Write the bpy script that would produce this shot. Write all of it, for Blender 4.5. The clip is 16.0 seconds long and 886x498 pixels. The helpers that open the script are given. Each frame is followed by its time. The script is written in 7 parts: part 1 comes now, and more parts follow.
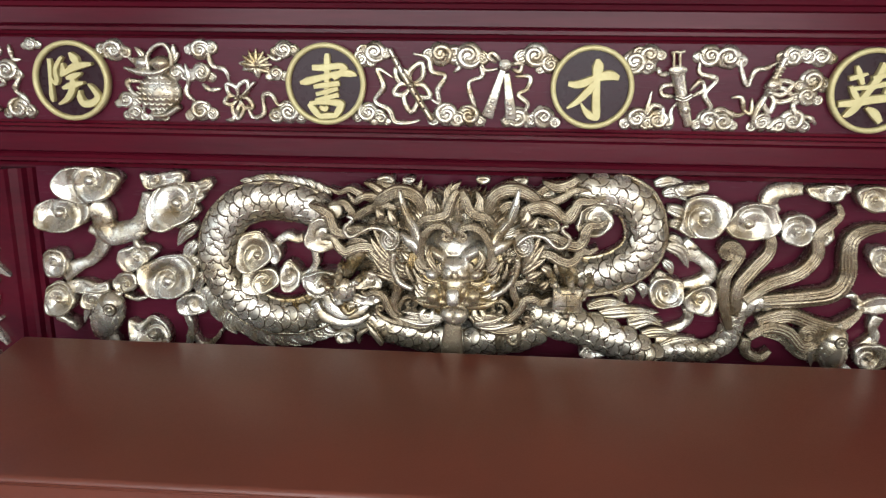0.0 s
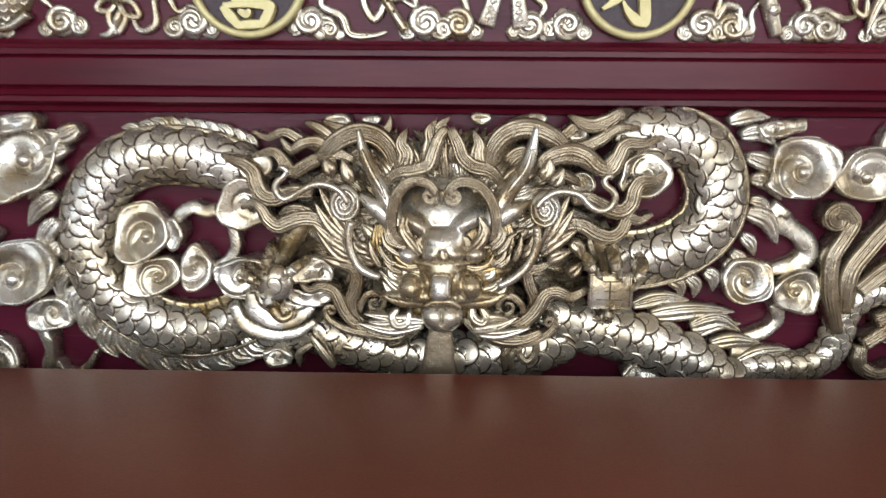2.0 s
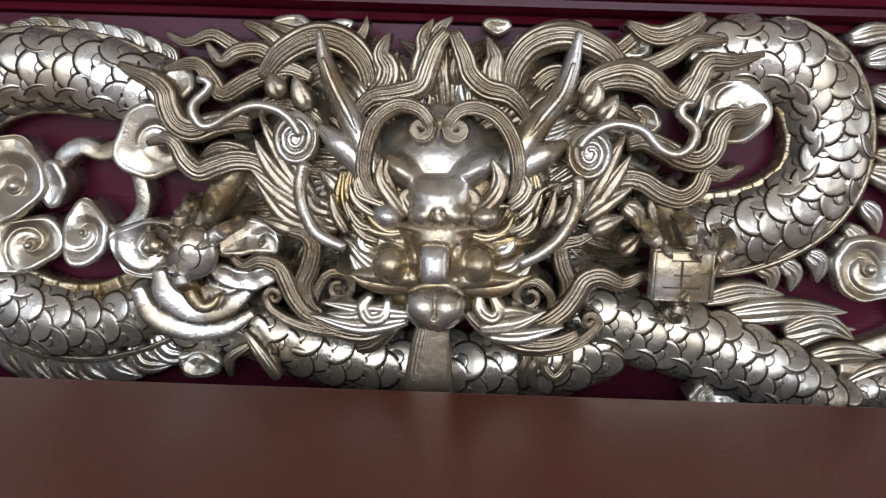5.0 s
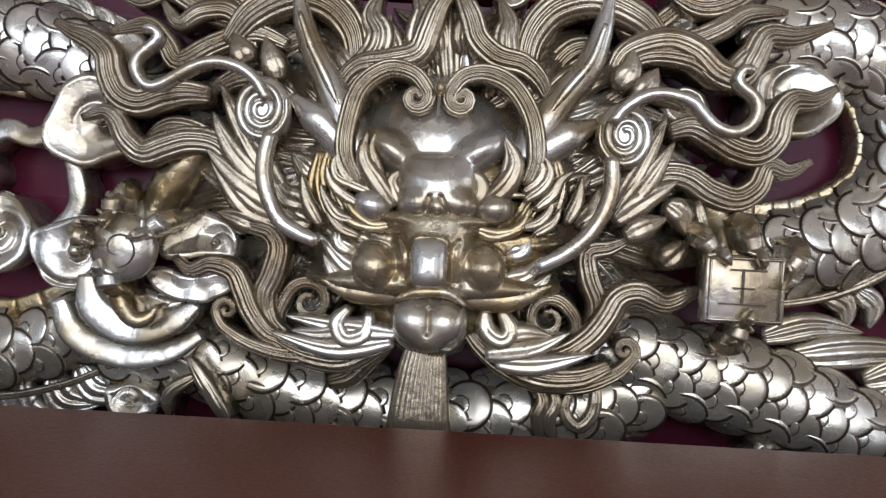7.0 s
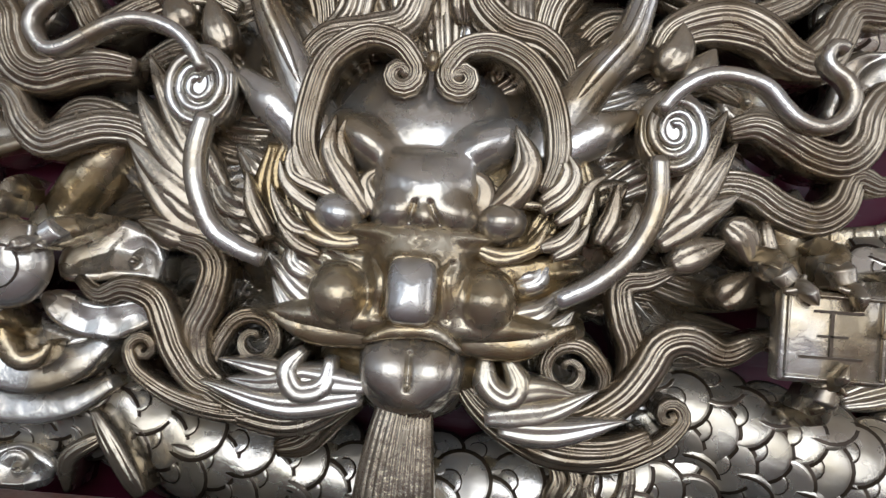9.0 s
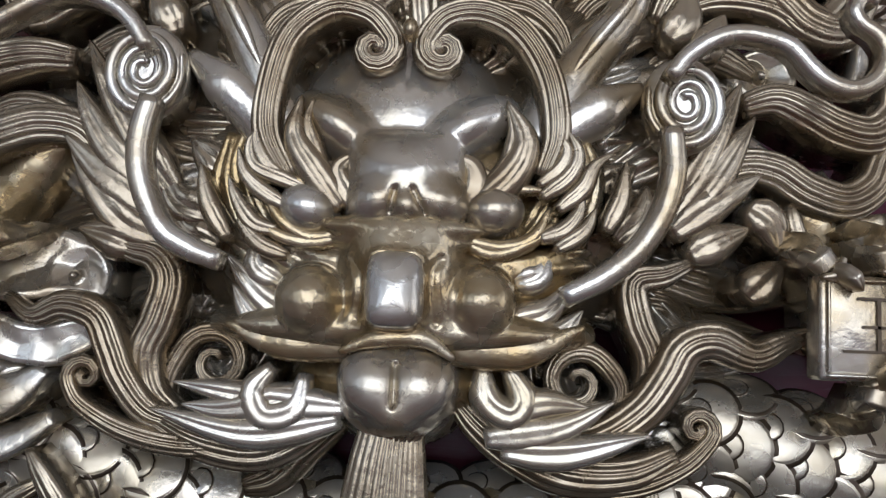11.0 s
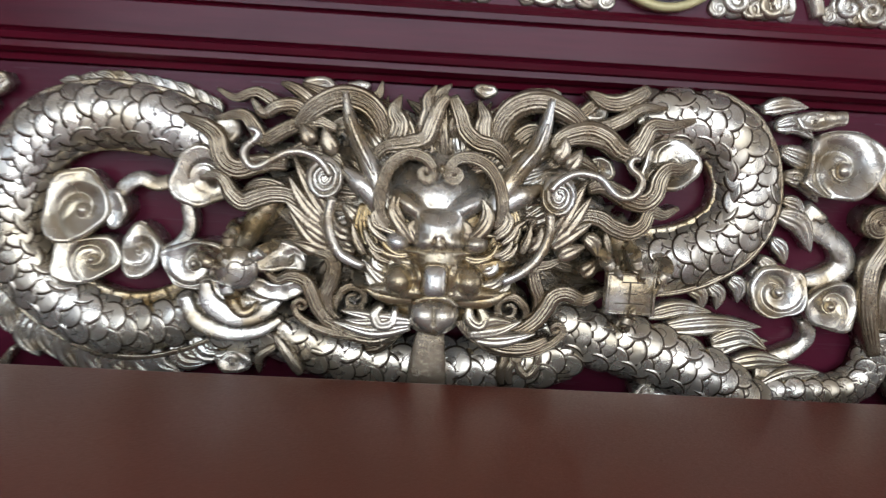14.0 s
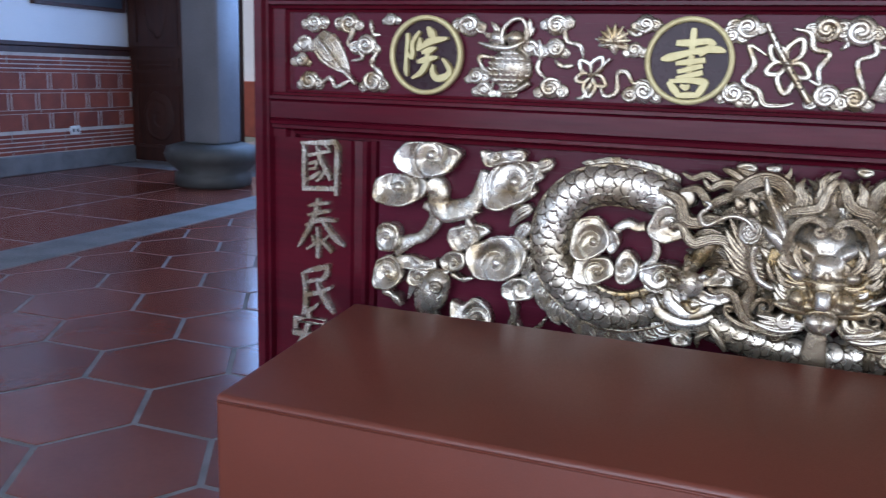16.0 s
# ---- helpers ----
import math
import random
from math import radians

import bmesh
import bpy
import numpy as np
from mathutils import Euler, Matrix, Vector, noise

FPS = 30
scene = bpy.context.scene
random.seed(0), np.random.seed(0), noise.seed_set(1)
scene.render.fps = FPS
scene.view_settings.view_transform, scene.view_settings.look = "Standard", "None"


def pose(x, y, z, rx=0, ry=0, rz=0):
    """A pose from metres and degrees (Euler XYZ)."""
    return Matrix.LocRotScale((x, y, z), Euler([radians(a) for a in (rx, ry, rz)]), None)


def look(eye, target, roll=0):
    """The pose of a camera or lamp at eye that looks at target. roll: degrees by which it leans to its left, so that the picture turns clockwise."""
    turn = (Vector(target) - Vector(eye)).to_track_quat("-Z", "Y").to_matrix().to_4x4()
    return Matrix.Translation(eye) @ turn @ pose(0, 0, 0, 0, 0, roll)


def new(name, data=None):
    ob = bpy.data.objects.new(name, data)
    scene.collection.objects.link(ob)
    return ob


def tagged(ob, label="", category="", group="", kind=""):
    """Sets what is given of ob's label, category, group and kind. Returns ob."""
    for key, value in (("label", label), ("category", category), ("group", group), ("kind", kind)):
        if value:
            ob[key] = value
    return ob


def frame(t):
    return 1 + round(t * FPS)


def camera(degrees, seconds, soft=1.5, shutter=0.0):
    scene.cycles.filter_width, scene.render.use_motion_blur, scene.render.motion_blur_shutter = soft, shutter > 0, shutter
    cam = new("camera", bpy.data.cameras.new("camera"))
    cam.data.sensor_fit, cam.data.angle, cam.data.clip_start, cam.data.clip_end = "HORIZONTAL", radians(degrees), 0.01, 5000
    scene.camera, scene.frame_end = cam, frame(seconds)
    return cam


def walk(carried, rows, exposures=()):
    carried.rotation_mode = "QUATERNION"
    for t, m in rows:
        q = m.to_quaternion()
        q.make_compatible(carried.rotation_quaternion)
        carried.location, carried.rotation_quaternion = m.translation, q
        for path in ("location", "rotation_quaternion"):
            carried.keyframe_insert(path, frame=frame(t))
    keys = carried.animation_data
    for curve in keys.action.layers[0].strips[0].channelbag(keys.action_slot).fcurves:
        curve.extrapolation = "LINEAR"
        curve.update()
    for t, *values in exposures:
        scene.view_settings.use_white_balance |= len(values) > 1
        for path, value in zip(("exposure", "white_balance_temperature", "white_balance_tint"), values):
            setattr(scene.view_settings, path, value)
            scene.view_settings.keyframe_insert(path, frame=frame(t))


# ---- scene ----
cam = camera(55.1, 16.0, soft=1.3, shutter=0.5)
PATH = [
    (0, (0.094, -1.485, 1.08), (-0.057, 0.439, 0.557), 0.5),
    (0.5, (0.084, -1.391, 1.028), (-0.07, 0.539, 0.53), 0.3),
    (1, (0.072, -1.263, 0.963), (-0.072, 0.674, 0.487), -0.8),
    (1.5, (0.035, -1.124, 0.921), (-0.061, 0.805, 0.402), 0.2),
    (2, (0.026, -1.041, 0.847), (-0.017, 0.921, 0.465), 0.4),
    (2.5, (0.02, -0.972, 0.821), (0.003, 0.986, 0.415), 0.4),
    (3, (0.025, -0.914, 0.805), (0.003, 1.041, 0.38), 1.2),
    (3.5, (0.022, -0.869, 0.8), (0.004, 1.083, 0.365), 2),
    (4, (0.013, -0.828, 0.775), (0.003, 1.131, 0.373), 2.1),
    (4.2, (0.013, -0.806, 0.776), (0.0, 1.147, 0.349), 2.1),
    (6.3, (0.026, -0.671, 0.648), (-0.008, 1.327, 0.563), 1.5),
    (6.5, (0.021, -0.655, 0.643), (-0.014, 1.343, 0.576), 2.1),
    (7, (0.02, -0.614, 0.637), (-0.015, 1.385, 0.6), 3.1),
    (7.5, (0.023, -0.579, 0.631), (-0.017, 1.421, 0.628), 3.3),
    (8, (0.024, -0.544, 0.629), (-0.025, 1.455, 0.646), 3.6),
    (8.5, (0.022, -0.513, 0.63), (-0.021, 1.486, 0.67), 4.4),
    (9, (0.022, -0.481, 0.623), (-0.012, 1.517, 0.705), 4.5),
    (11.5, (0.021, -0.426, 0.601), (0.01, 1.563, 0.813), 1.8),
    (12, (0.023, -0.497, 0.617), (-0.016, 1.501, 0.704), 1.9),
    (12.5, (0.024, -0.583, 0.631), (-0.006, 1.417, 0.649), 2),
    (13, (0.021, -0.679, 0.654), (0.018, 1.32, 0.6), 2.2),
    (13.5, (0.013, -0.789, 0.709), (0.033, 1.202, 0.517), 2.8),
    (14, (-0.026, -0.907, 0.761), (0.06, 1.072, 0.489), 3.4),
    (14.5, (-0.078, -1.043, 0.824), (-0.117, 0.925, 0.472), 3.3),
    (15, (-0.133, -1.202, 0.901), (-0.427, 0.728, 0.467), 2.3),
    (15.5, (-0.112, -1.396, 0.93), (-0.649, 0.485, 0.514), 1.5),
    (16, (-0.099, -1.461, 0.937), (-0.786, 0.373, 0.532), 1.8),
]
walk(cam, [(t, look(eye, target, roll)) for t, eye, target, roll in PATH],
     [(0.0, -0.26, 6750, 12), (1.5, -0.28, 6650, 13), (4.0, -0.57, 6200, 17), (7.0, -0.72, 6000, 18), (12.0, -0.90, 6000, 18), (14.0, -0.62, 6100, 16), (15.3, -0.75, 5850, 18), (16.0, -0.48, 5680, 18)])

# ---- light ----
world = bpy.data.worlds.new("sky")
scene.world = world
world.use_nodes = True
wn = world.node_tree
sky = wn.nodes.new("ShaderNodeTexSky")
sky.sky_type, sky.sun_disc = 'NISHITA', False
sky.sun_elevation, sky.sun_rotation = radians(50), radians(149)
wn.links.new(sky.outputs[0], wn.nodes["Background"].inputs[0])
wn.nodes["Background"].inputs[1].default_value = 0.12
sun = new("sun", bpy.data.lights.new("sun", 'SUN'))
sun.data.energy, sun.data.angle, sun.data.color = 4.5, radians(0.5), (1.0, 0.95, 0.86)
sun.matrix_world = look((0, 0, 10), (3.0, 5.0, 0.0))


def opening_lamp(x, y, z, tx, ty, tz, w, h, power, color):
    lamp = new("daylight_and_fill", bpy.data.lights.new("daylight_and_fill", 'AREA'))
    lamp.data.shape, lamp.data.size, lamp.data.size_y = 'RECTANGLE', w, h
    lamp.data.energy, lamp.data.color = power, color
    lamp.matrix_world = look((x, y, z), (tx, ty, tz))


opening_lamp(0.0, -4.95, 1.75, 0.0, 0, 1.75, 4.6, 2.7, 290, (0.86, 0.94, 1.0))
opening_lamp(-4.3, -4.95, 1.9, -4.3, 0, 1.9, 1.8, 2.4, 52, (0.74, 0.87, 1.0))
opening_lamp(4.3, -4.95, 1.9, 4.3, 0, 1.9, 1.8, 2.4, 48, (0.90, 0.96, 1.0))
opening_lamp(-3.0, 5.3, 1.95, -3.0, 0, 1.95, 3.1, 1.8, 185, (0.34, 0.58, 1.0))
# Fill lamp added on the east side, with no known source.
opening_lamp(5.85, -2.0, 1.55, 0, -2.0, 1.55, 2.4, 3.0, 75, (0.95, 0.98, 1.0))


# ---- materials ----
def material(name, color, rough=0.5, metal=0.0, color2=None, scale=8.0, fine=90.0, bump=0.1, coat=0.0, rough2=None,
             stretch=(1, 1, 1), random_tone=0.0, dist=0.004, spec=0.5):
    """Base colour mixed by noise at two scales, a varied roughness and a fine bump."""
    m = bpy.data.materials.new(name)
    m.use_nodes = True
    n, l = m.node_tree.nodes, m.node_tree.links
    b = n["Principled BSDF"]
    co = n.new("ShaderNodeTexCoord")
    mp = n.new("ShaderNodeMapping")
    mp.inputs["Scale"].default_value = stretch
    geo = n.new("ShaderNodeNewGeometry")
    l.new(geo.outputs["Position"], mp.inputs["Vector"])
    big, small = n.new("ShaderNodeTexNoise"), n.new("ShaderNodeTexNoise")
    big.inputs["Scale"].default_value, small.inputs["Scale"].default_value = scale, fine
    big.inputs["Detail"].default_value = 5
    small.inputs["Detail"].default_value = 4
    for t in (big, small):
        l.new(mp.outputs[0], t.inputs["Vector"])
    ramp = n.new("ShaderNodeValToRGB")
    ramp.color_ramp.elements[0].position, ramp.color_ramp.elements[1].position = 0.36, 0.66
    ramp.color_ramp.elements[0].color = (*color, 1)
    ramp.color_ramp.elements[1].color = (*(color2 or [c * 0.8 for c in color]), 1)
    mix = n.new("ShaderNodeMath")
    mix.operation = 'MULTIPLY_ADD'
    mix.inputs[1].default_value = 0.35
    l.new(small.outputs[0], mix.inputs[0])
    sub = n.new("ShaderNodeMath")
    sub.operation = 'SUBTRACT'
    sub.inputs[1].default_value = 0.175
    l.new(big.outputs[0], sub.inputs[0])
    l.new(sub.outputs[0], mix.inputs[2])
    l.new(mix.outputs[0], ramp.inputs[0])
    out = ramp.outputs[0]
    if random_tone:
        info, hue = n.new("ShaderNodeObjectInfo"), n.new("ShaderNodeHueSaturation")
        rng = n.new("ShaderNodeMapRange")
        rng.inputs[3].default_value, rng.inputs[4].default_value = 1 - random_tone, 1 + random_tone
        l.new(info.outputs["Random"], rng.inputs[0])
        l.new(rng.outputs[0], hue.inputs["Value"])
        l.new(out, hue.inputs["Color"])
        out = hue.outputs[0]
    l.new(out, b.inputs["Base Color"])
    rr = n.new("ShaderNodeMapRange")
    rr.inputs[1].default_value, rr.inputs[2].default_value = 0.3, 0.7
    rr.inputs[3].default_value, rr.inputs[4].default_value = rough, rough2 if rough2 is not None else rough * 1.3
    l.new(small.outputs[0], rr.inputs[0])
    l.new(rr.outputs[0], b.inputs["Roughness"])
    b.inputs["Metallic"].default_value = metal
    b.inputs["Specular IOR Level"].default_value = spec
    b.inputs["Coat Weight"].default_value = coat
    b.inputs["Coat Roughness"].default_value = 0.12
    if bump:
        bp = n.new("ShaderNodeBump")
        bp.inputs["Strength"].default_value, bp.inputs["Distance"].default_value = bump, dist
        l.new(small.outputs[0], bp.inputs["Height"])
        l.new(bp.outputs[0], b.inputs["Normal"])
    return m


M_METAL = material("gilded_leaf", (0.59, 0.555, 0.475), 0.18, 0.76, (0.34, 0.265, 0.16), 22, 62, 0.32, rough2=0.33, dist=0.003)
M_SCALE = material("gilded_leaf_scales", (0.62, 0.575, 0.485), 0.20, 0.76, (0.44, 0.37, 0.255), 12, 60, 0.24, rough2=0.34, random_tone=0.16, dist=0.003)
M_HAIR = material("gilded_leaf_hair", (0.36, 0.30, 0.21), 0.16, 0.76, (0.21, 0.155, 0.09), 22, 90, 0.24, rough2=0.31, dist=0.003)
M_AMBER = material("amber_gilding", (0.33, 0.235, 0.11), 0.17, 0.74, (0.44, 0.375, 0.26), 22, 90, 0.35, rough2=0.32, dist=0.004)
M_BRONZE = material("browned_gilding", (0.42, 0.345, 0.225), 0.17, 0.74, (0.55, 0.50, 0.41), 18, 42, 0.28, rough2=0.31, dist=0.004)
# Dark colour standing in for the shade in chased and incised lines.
M_GROOVE_SHADE = material("groove_shade", (0.085, 0.06, 0.035), 0.35, 0.6, (0.06, 0.04, 0.025), 20, 120, 0.1)
M_YELLOW = material("gold_paint", (0.62, 0.55, 0.28), 0.42, 0.30, (0.54, 0.46, 0.22), 20, 200, 0.1)
M_LACQ = material("red_lacquer", (0.085, 0.005, 0.013), 0.20, 0.0, (0.055, 0.004, 0.010), 5, 60, 0.06, spec=0.18, stretch=(0.25, 1, 3))
M_BOARD = material("maroon_board", (0.095, 0.012, 0.026), 0.22, 0.0, (0.068, 0.009, 0.019), 6, 70, 0.05, spec=0.15, stretch=(0.3, 1, 3))
M_DISC = material("dark_disc", (0.028, 0.005, 0.010), 0.25, 0.0, (0.02, 0.004, 0.008), 8, 90, 0.05, spec=0.25)
M_SEAT = material("brown_leather", (0.155, 0.038, 0.021), 0.33, 0.0, (0.132, 0.033, 0.018), 4, 420, 0.22, rough2=0.44, dist=0.0008)
M_TILE = material("clay_tile", (0.19, 0.055, 0.037), 0.17, 0.0, (0.15, 0.042, 0.03), 3, 60, 0.06, rough2=0.26, random_tone=0.15)
M_GROUT = material("grout", (0.24, 0.235, 0.235), 0.7, 0.0, (0.17, 0.165, 0.165), 10, 120, 0.3, spec=0.1)
M_STONE = material("grey_stone", (0.17, 0.17, 0.17), 0.5, 0.0, (0.115, 0.115, 0.115), 6, 120, 0.3)
M_BASE = material("dark_stone", (0.065, 0.068, 0.066), 0.5, 0.0, (0.045, 0.048, 0.047), 8, 120, 0.3)
M_BRICK = material("red_brick", (0.24, 0.055, 0.03), 0.6, 0.0, (0.17, 0.04, 0.025), 6, 90, 0.3, random_tone=0.15)
M_MORTAR = material("white_mortar", (0.55, 0.50, 0.45), 0.8, 0.0, (0.45, 0.4, 0.36), 12, 120, 0.3)
M_PLASTER = material("white_plaster", (0.72, 0.73, 0.74), 0.7, 0.0, (0.66, 0.67, 0.69), 2, 60, 0.1)
M_WOOD = material("dark_wood", (0.055, 0.018, 0.012), 0.45, 0.0, (0.035, 0.012, 0.009), 5, 60, 0.2, stretch=(3, 3, 0.3))
# Paleness chosen so the unseen ceiling fills dark recesses with bounced light.
M_CEIL = material("ceiling_bounce", (0.62, 0.56, 0.48), 0.55, 0.0, (0.55, 0.49, 0.41), 4, 60, 0.15, stretch=(3, 0.3, 1))
M_COL = material("grey_column", (0.165, 0.17, 0.19), 0.5, 0.0, (0.13, 0.135, 0.15), 3, 80, 0.15)
M_WHITE = material("white_plastic", (0.75, 0.75, 0.72), 0.4)


# ---- mesh tools ----
def mesh_object(name, bm, mat, parent=None, label="", smooth=True):
    me = bpy.data.meshes.new(name)
    bmesh.ops.recalc_face_normals(bm, faces=bm.faces)
    bm.to_mesh(me)
    bm.free()
    me.materials.append(mat)
    if smooth:
        me.polygons.foreach_set("use_smooth", [True] * len(me.polygons))
    ob = new(name, me)
    if parent:
        ob.parent = parent
    if label:
        ob["label"] = label
    return ob


def part(name, bm, mat, parent, label="", smooth=True):
    return mesh_object(name, bm, mat, parent, label, smooth)


def thing(name, label, category, group="", kind=""):
    return tagged(new(name), label, category, group, kind)


def add_box(bm, x0, x1, y0, y1, z0, z1, bevel=0.0, segments=2):
    r = bmesh.ops.create_cube(bm, size=1)
    bmesh.ops.transform(bm, matrix=Matrix.LocRotScale(((x0 + x1) / 2, (y0 + y1) / 2, (z0 + z1) / 2), None,
                                                    (abs(x1 - x0), abs(y1 - y0), abs(z1 - z0))), verts=r["verts"])
    if bevel:
        es = list({e for v in r["verts"] for e in v.link_edges})
        bmesh.ops.bevel(bm, geom=es, offset=bevel, segments=segments, affect='EDGES', profile=0.5)
    return bm


def box(*a, **k):
    return add_box(bmesh.new(), *a, **k)


def grid_faces(bm, P, closed_u=False, closed_v=False, caps=False):
    """Quads over an array of points of shape rows x columns x 3."""
    r, c = P.shape[:2]
    vs = [[bm.verts.new(P[i, j]) for j in range(c)] for i in range(r)]
    for i in range(r if closed_u else r - 1):
        for j in range(c if closed_v else c - 1):
            bm.faces.new((vs[i][j], vs[(i + 1) % r][j], vs[(i + 1) % r][(j + 1) % c], vs[i][(j + 1) % c]))
    if caps:
        bm.faces.new(vs[0][::-1])
        bm.faces.new(vs[-1])
    return vs


def spline(pts, n):
    """Catmull-Rom through the points, evenly resampled."""
    p = np.array(pts, float)
    q = np.vstack([2 * p[0] - p[1], p, 2 * p[-1] - p[-2]])
    out = []
    for i in range(len(p) - 1):
        t = np.linspace(0, 1, 24, endpoint=False)[:, None]
        a, b, c, d = q[i:i + 4]
        out.append(0.5 * (2 * b + (c - a) * t + (2 * a - 5 * b + 4 * c - d) * t ** 2 + (3 * b - a - 3 * c + d) * t ** 3))
    out = np.vstack(out + [p[-1:]])
    s = np.r_[0, np.cumsum(np.linalg.norm(np.diff(out, axis=0), axis=1))]
    u = np.linspace(0, s[-1], n)
    return np.stack([np.interp(u, s, out[:, k]) for k in range(out.shape[1])], 1), s[-1]


def along(values, n):
    v = np.atleast_1d(np.array(values, float))
    return np.interp(np.linspace(0, 1, n), np.linspace(0, 1, len(v)), v) if len(v) > 1 else np.full(n, v[0])


def frames_of(c):
    t = np.gradient(c, axis=0)
    t /= np.linalg.norm(t, axis=1)[:, None] + 1e-9
    return t, np.stack([-t[:, 1], t[:, 0]], 1)


def curled(pts, radius, turns=1.3, side=1):
    """The path, carried on into a shrinking spiral to one side."""
    p = np.array(pts, float)
    d = p[-1] - p[-2]
    d /= np.linalg.norm(d)
    nrm = np.array([-d[1], d[0]]) * side
    c = p[-1] + nrm * radius
    a0 = math.atan2(*(p[-1] - c)[::-1])
    extra = []
    n = int(10 * turns)
    for i in range(1, n + 1):
        f = i / n
        a = a0 + side * f * turns * 2 * math.pi
        r = radius * (1 - 0.8 * f)
        extra.append(c + r * np.array([math.cos(a), math.sin(a)]))
    return np.vstack([p, extra])


def strand(pts, width, depth, ridges=5, swell=0.42, thick=0.02, taper=(0.35, 0.9, 1, 1, 0.8, 0.12), groove=0.10, bm=None, n=None, cant=0.0):
    """A carved lock: a domed band along a path in the panel's plane, with rounded ridges; depth is how far it stands out."""
    bm = bm or bmesh.new()
    _, length = spline(pts, 8)
    n = n or int(min(130, max(20, length / 0.0032)))
    c, _ = spline(pts, n)
    t, nr = frames_of(c)
    w = along(taper, n) * width
    d = along(depth, n)
    m = max(13, ridges * 6 + 1)
    s = np.linspace(-1, 1, m)
    dome = np.sqrt(np.maximum(1 - s ** 2, 0)) ** 0.8
    rng = random.Random(int(1e5 * abs(c[0, 0] + 3 * c[-1, 1])))
    ph, k1 = rng.uniform(0, 6.28), rng.uniform(0.05, 0.11)
    warp = s + k1 * np.sin(2.6 * s + ph) * (1 - s ** 2)
    P = np.zeros((n, m + 2, 3))
    for i in range(n):
        sway = warp + 0.05 * math.sin(i * 0.11 + ph) * (1 - s ** 2)
        rid = np.abs(np.sin(np.pi * ridges * (sway + 1) / 2)) ** (0.6 + 0.3 * math.sin(i * 0.07 + 2 * ph)) if ridges > 1 else np.ones(m)
        hgt = d[i] + w[i] * (swell * dome + groove * (rid - 1) * (0.3 + 0.7 * dome))
        off = s * w[i] / 2
        P[i, :m, 0] = c[i, 0] + nr[i, 0] * off
        P[i, :m, 2] = c[i, 1] + nr[i, 1] * off
        P[i, :m, 1] = -hgt + cant * nr[i, 1] * off
        for k, ss in ((m, 0.8), (m + 1, -0.8)):
            P[i, k] = (c[i, 0] + nr[i, 0] * ss * w[i] / 2, -(d[i] - thick), c[i, 1] + nr[i, 1] * ss * w[i] / 2)
    grid_faces(bm, P, closed_v=True, caps=True)
    return bm


def leaf(pts, width, depth, ridges=2, swell=0.22, thick=0.015, bm=None, groove=0.12):
    return strand(pts, width, depth, ridges, swell, thick, (0.55, 0.95, 1, 0.8, 0.5, 0.04), groove, bm)


def ball(x, z, depth, rx, rz, ry, bm=None, seg=28):
    bm = bm or bmesh.new()
    r = bmesh.ops.create_uvsphere(bm, u_segments=seg, v_segments=seg // 2, radius=1)
    bmesh.ops.transform(bm, matrix=Matrix.LocRotScale((x, -depth, z), None, (rx, ry, rz)), verts=r["verts"])
    return bm


def swirl(x, z, depth, rx, rz, rise, turns=1.6, hand=1, phase=0.0, lobes=5, lobe=0.06, back=0.02, seed=0, step=0.5, na=84, nrad=34):
    """A cloud head: a low dome with a scalloped edge, terraced along a spiral, on an upright wall."""
    bm = bmesh.new()
    rng = random.Random(seed)
    ph = rng.uniform(0, 6.28)
    dome = min(rise, 0.48 * min(rx, rz))
    P = np.zeros((na, nrad + 2, 3))
    for i in range(na):
        a = 2 * math.pi * i / na
        edge = 1 - lobe * 1.5 * (1 - abs(math.sin(lobes * 0.5 * a + ph)) ** 0.7) * (0.6 + 0.4 * math.sin(a + ph)) if lobe else 1.0
        for j in range(nrad):
            q = (j + 0.02) / (nrad - 1)
            f = (q * turns - hand * (a + phase) / (2 * math.pi)) % 1.0
            ledge = (1 - f) ** 0.8 if f > 0.09 else f / 0.09
            fade = min(1.0, q * 5) * min(1.0, max(0.0, (0.98 - q) * 6))
            h = rise - dome + dome * (math.sqrt(max(0.0, 1 - (0.985 * q) ** 3.2)) * 0.72 + step * 0.56 * (ledge - 0.5) * fade)
            P[i, j] = (x + rx * edge * q * math.cos(a), -(depth + h), z + rz * edge * q * math.sin(a))
        P[i, nrad] = (x + rx * edge * 0.98 * math.cos(a), -(depth + (rise - dome) * 0.6), z + rz * edge * 0.98 * math.sin(a))
        P[i, nrad + 1] = (x + rx * edge * 0.88 * math.cos(a), -(depth - back), z + rz * edge * 0.88 * math.sin(a))
    vs = grid_faces(bm, P, closed_u=True)
    bm.faces.new([v[0] for v in vs])
    bm.faces.new([v[-1] for v in vs])
    return bm


def volute(x, z, depth, rx, rz, hand=1, phase=0.0, turns=1.5, swell=0.42, thick=0.02, n=64):
    """A rolled scroll: a smooth band winding in towards its middle."""
    pts = []
    for i in range(30):
        f = i / 29
        r, a = 1 - 0.84 * f ** 0.9, phase + hand * f * turns * 2 * math.pi
        pts.append((x + rx * r * math.cos(a), z + rz * r * math.sin(a)))
    w = 0.84 / turns * min(rx, rz) * 1.02
    return strand(pts, w, depth, 1, swell, thick, (0.35, 1.0, 1.15, 1.05, 0.95, 0.85), 0.1, n=n)


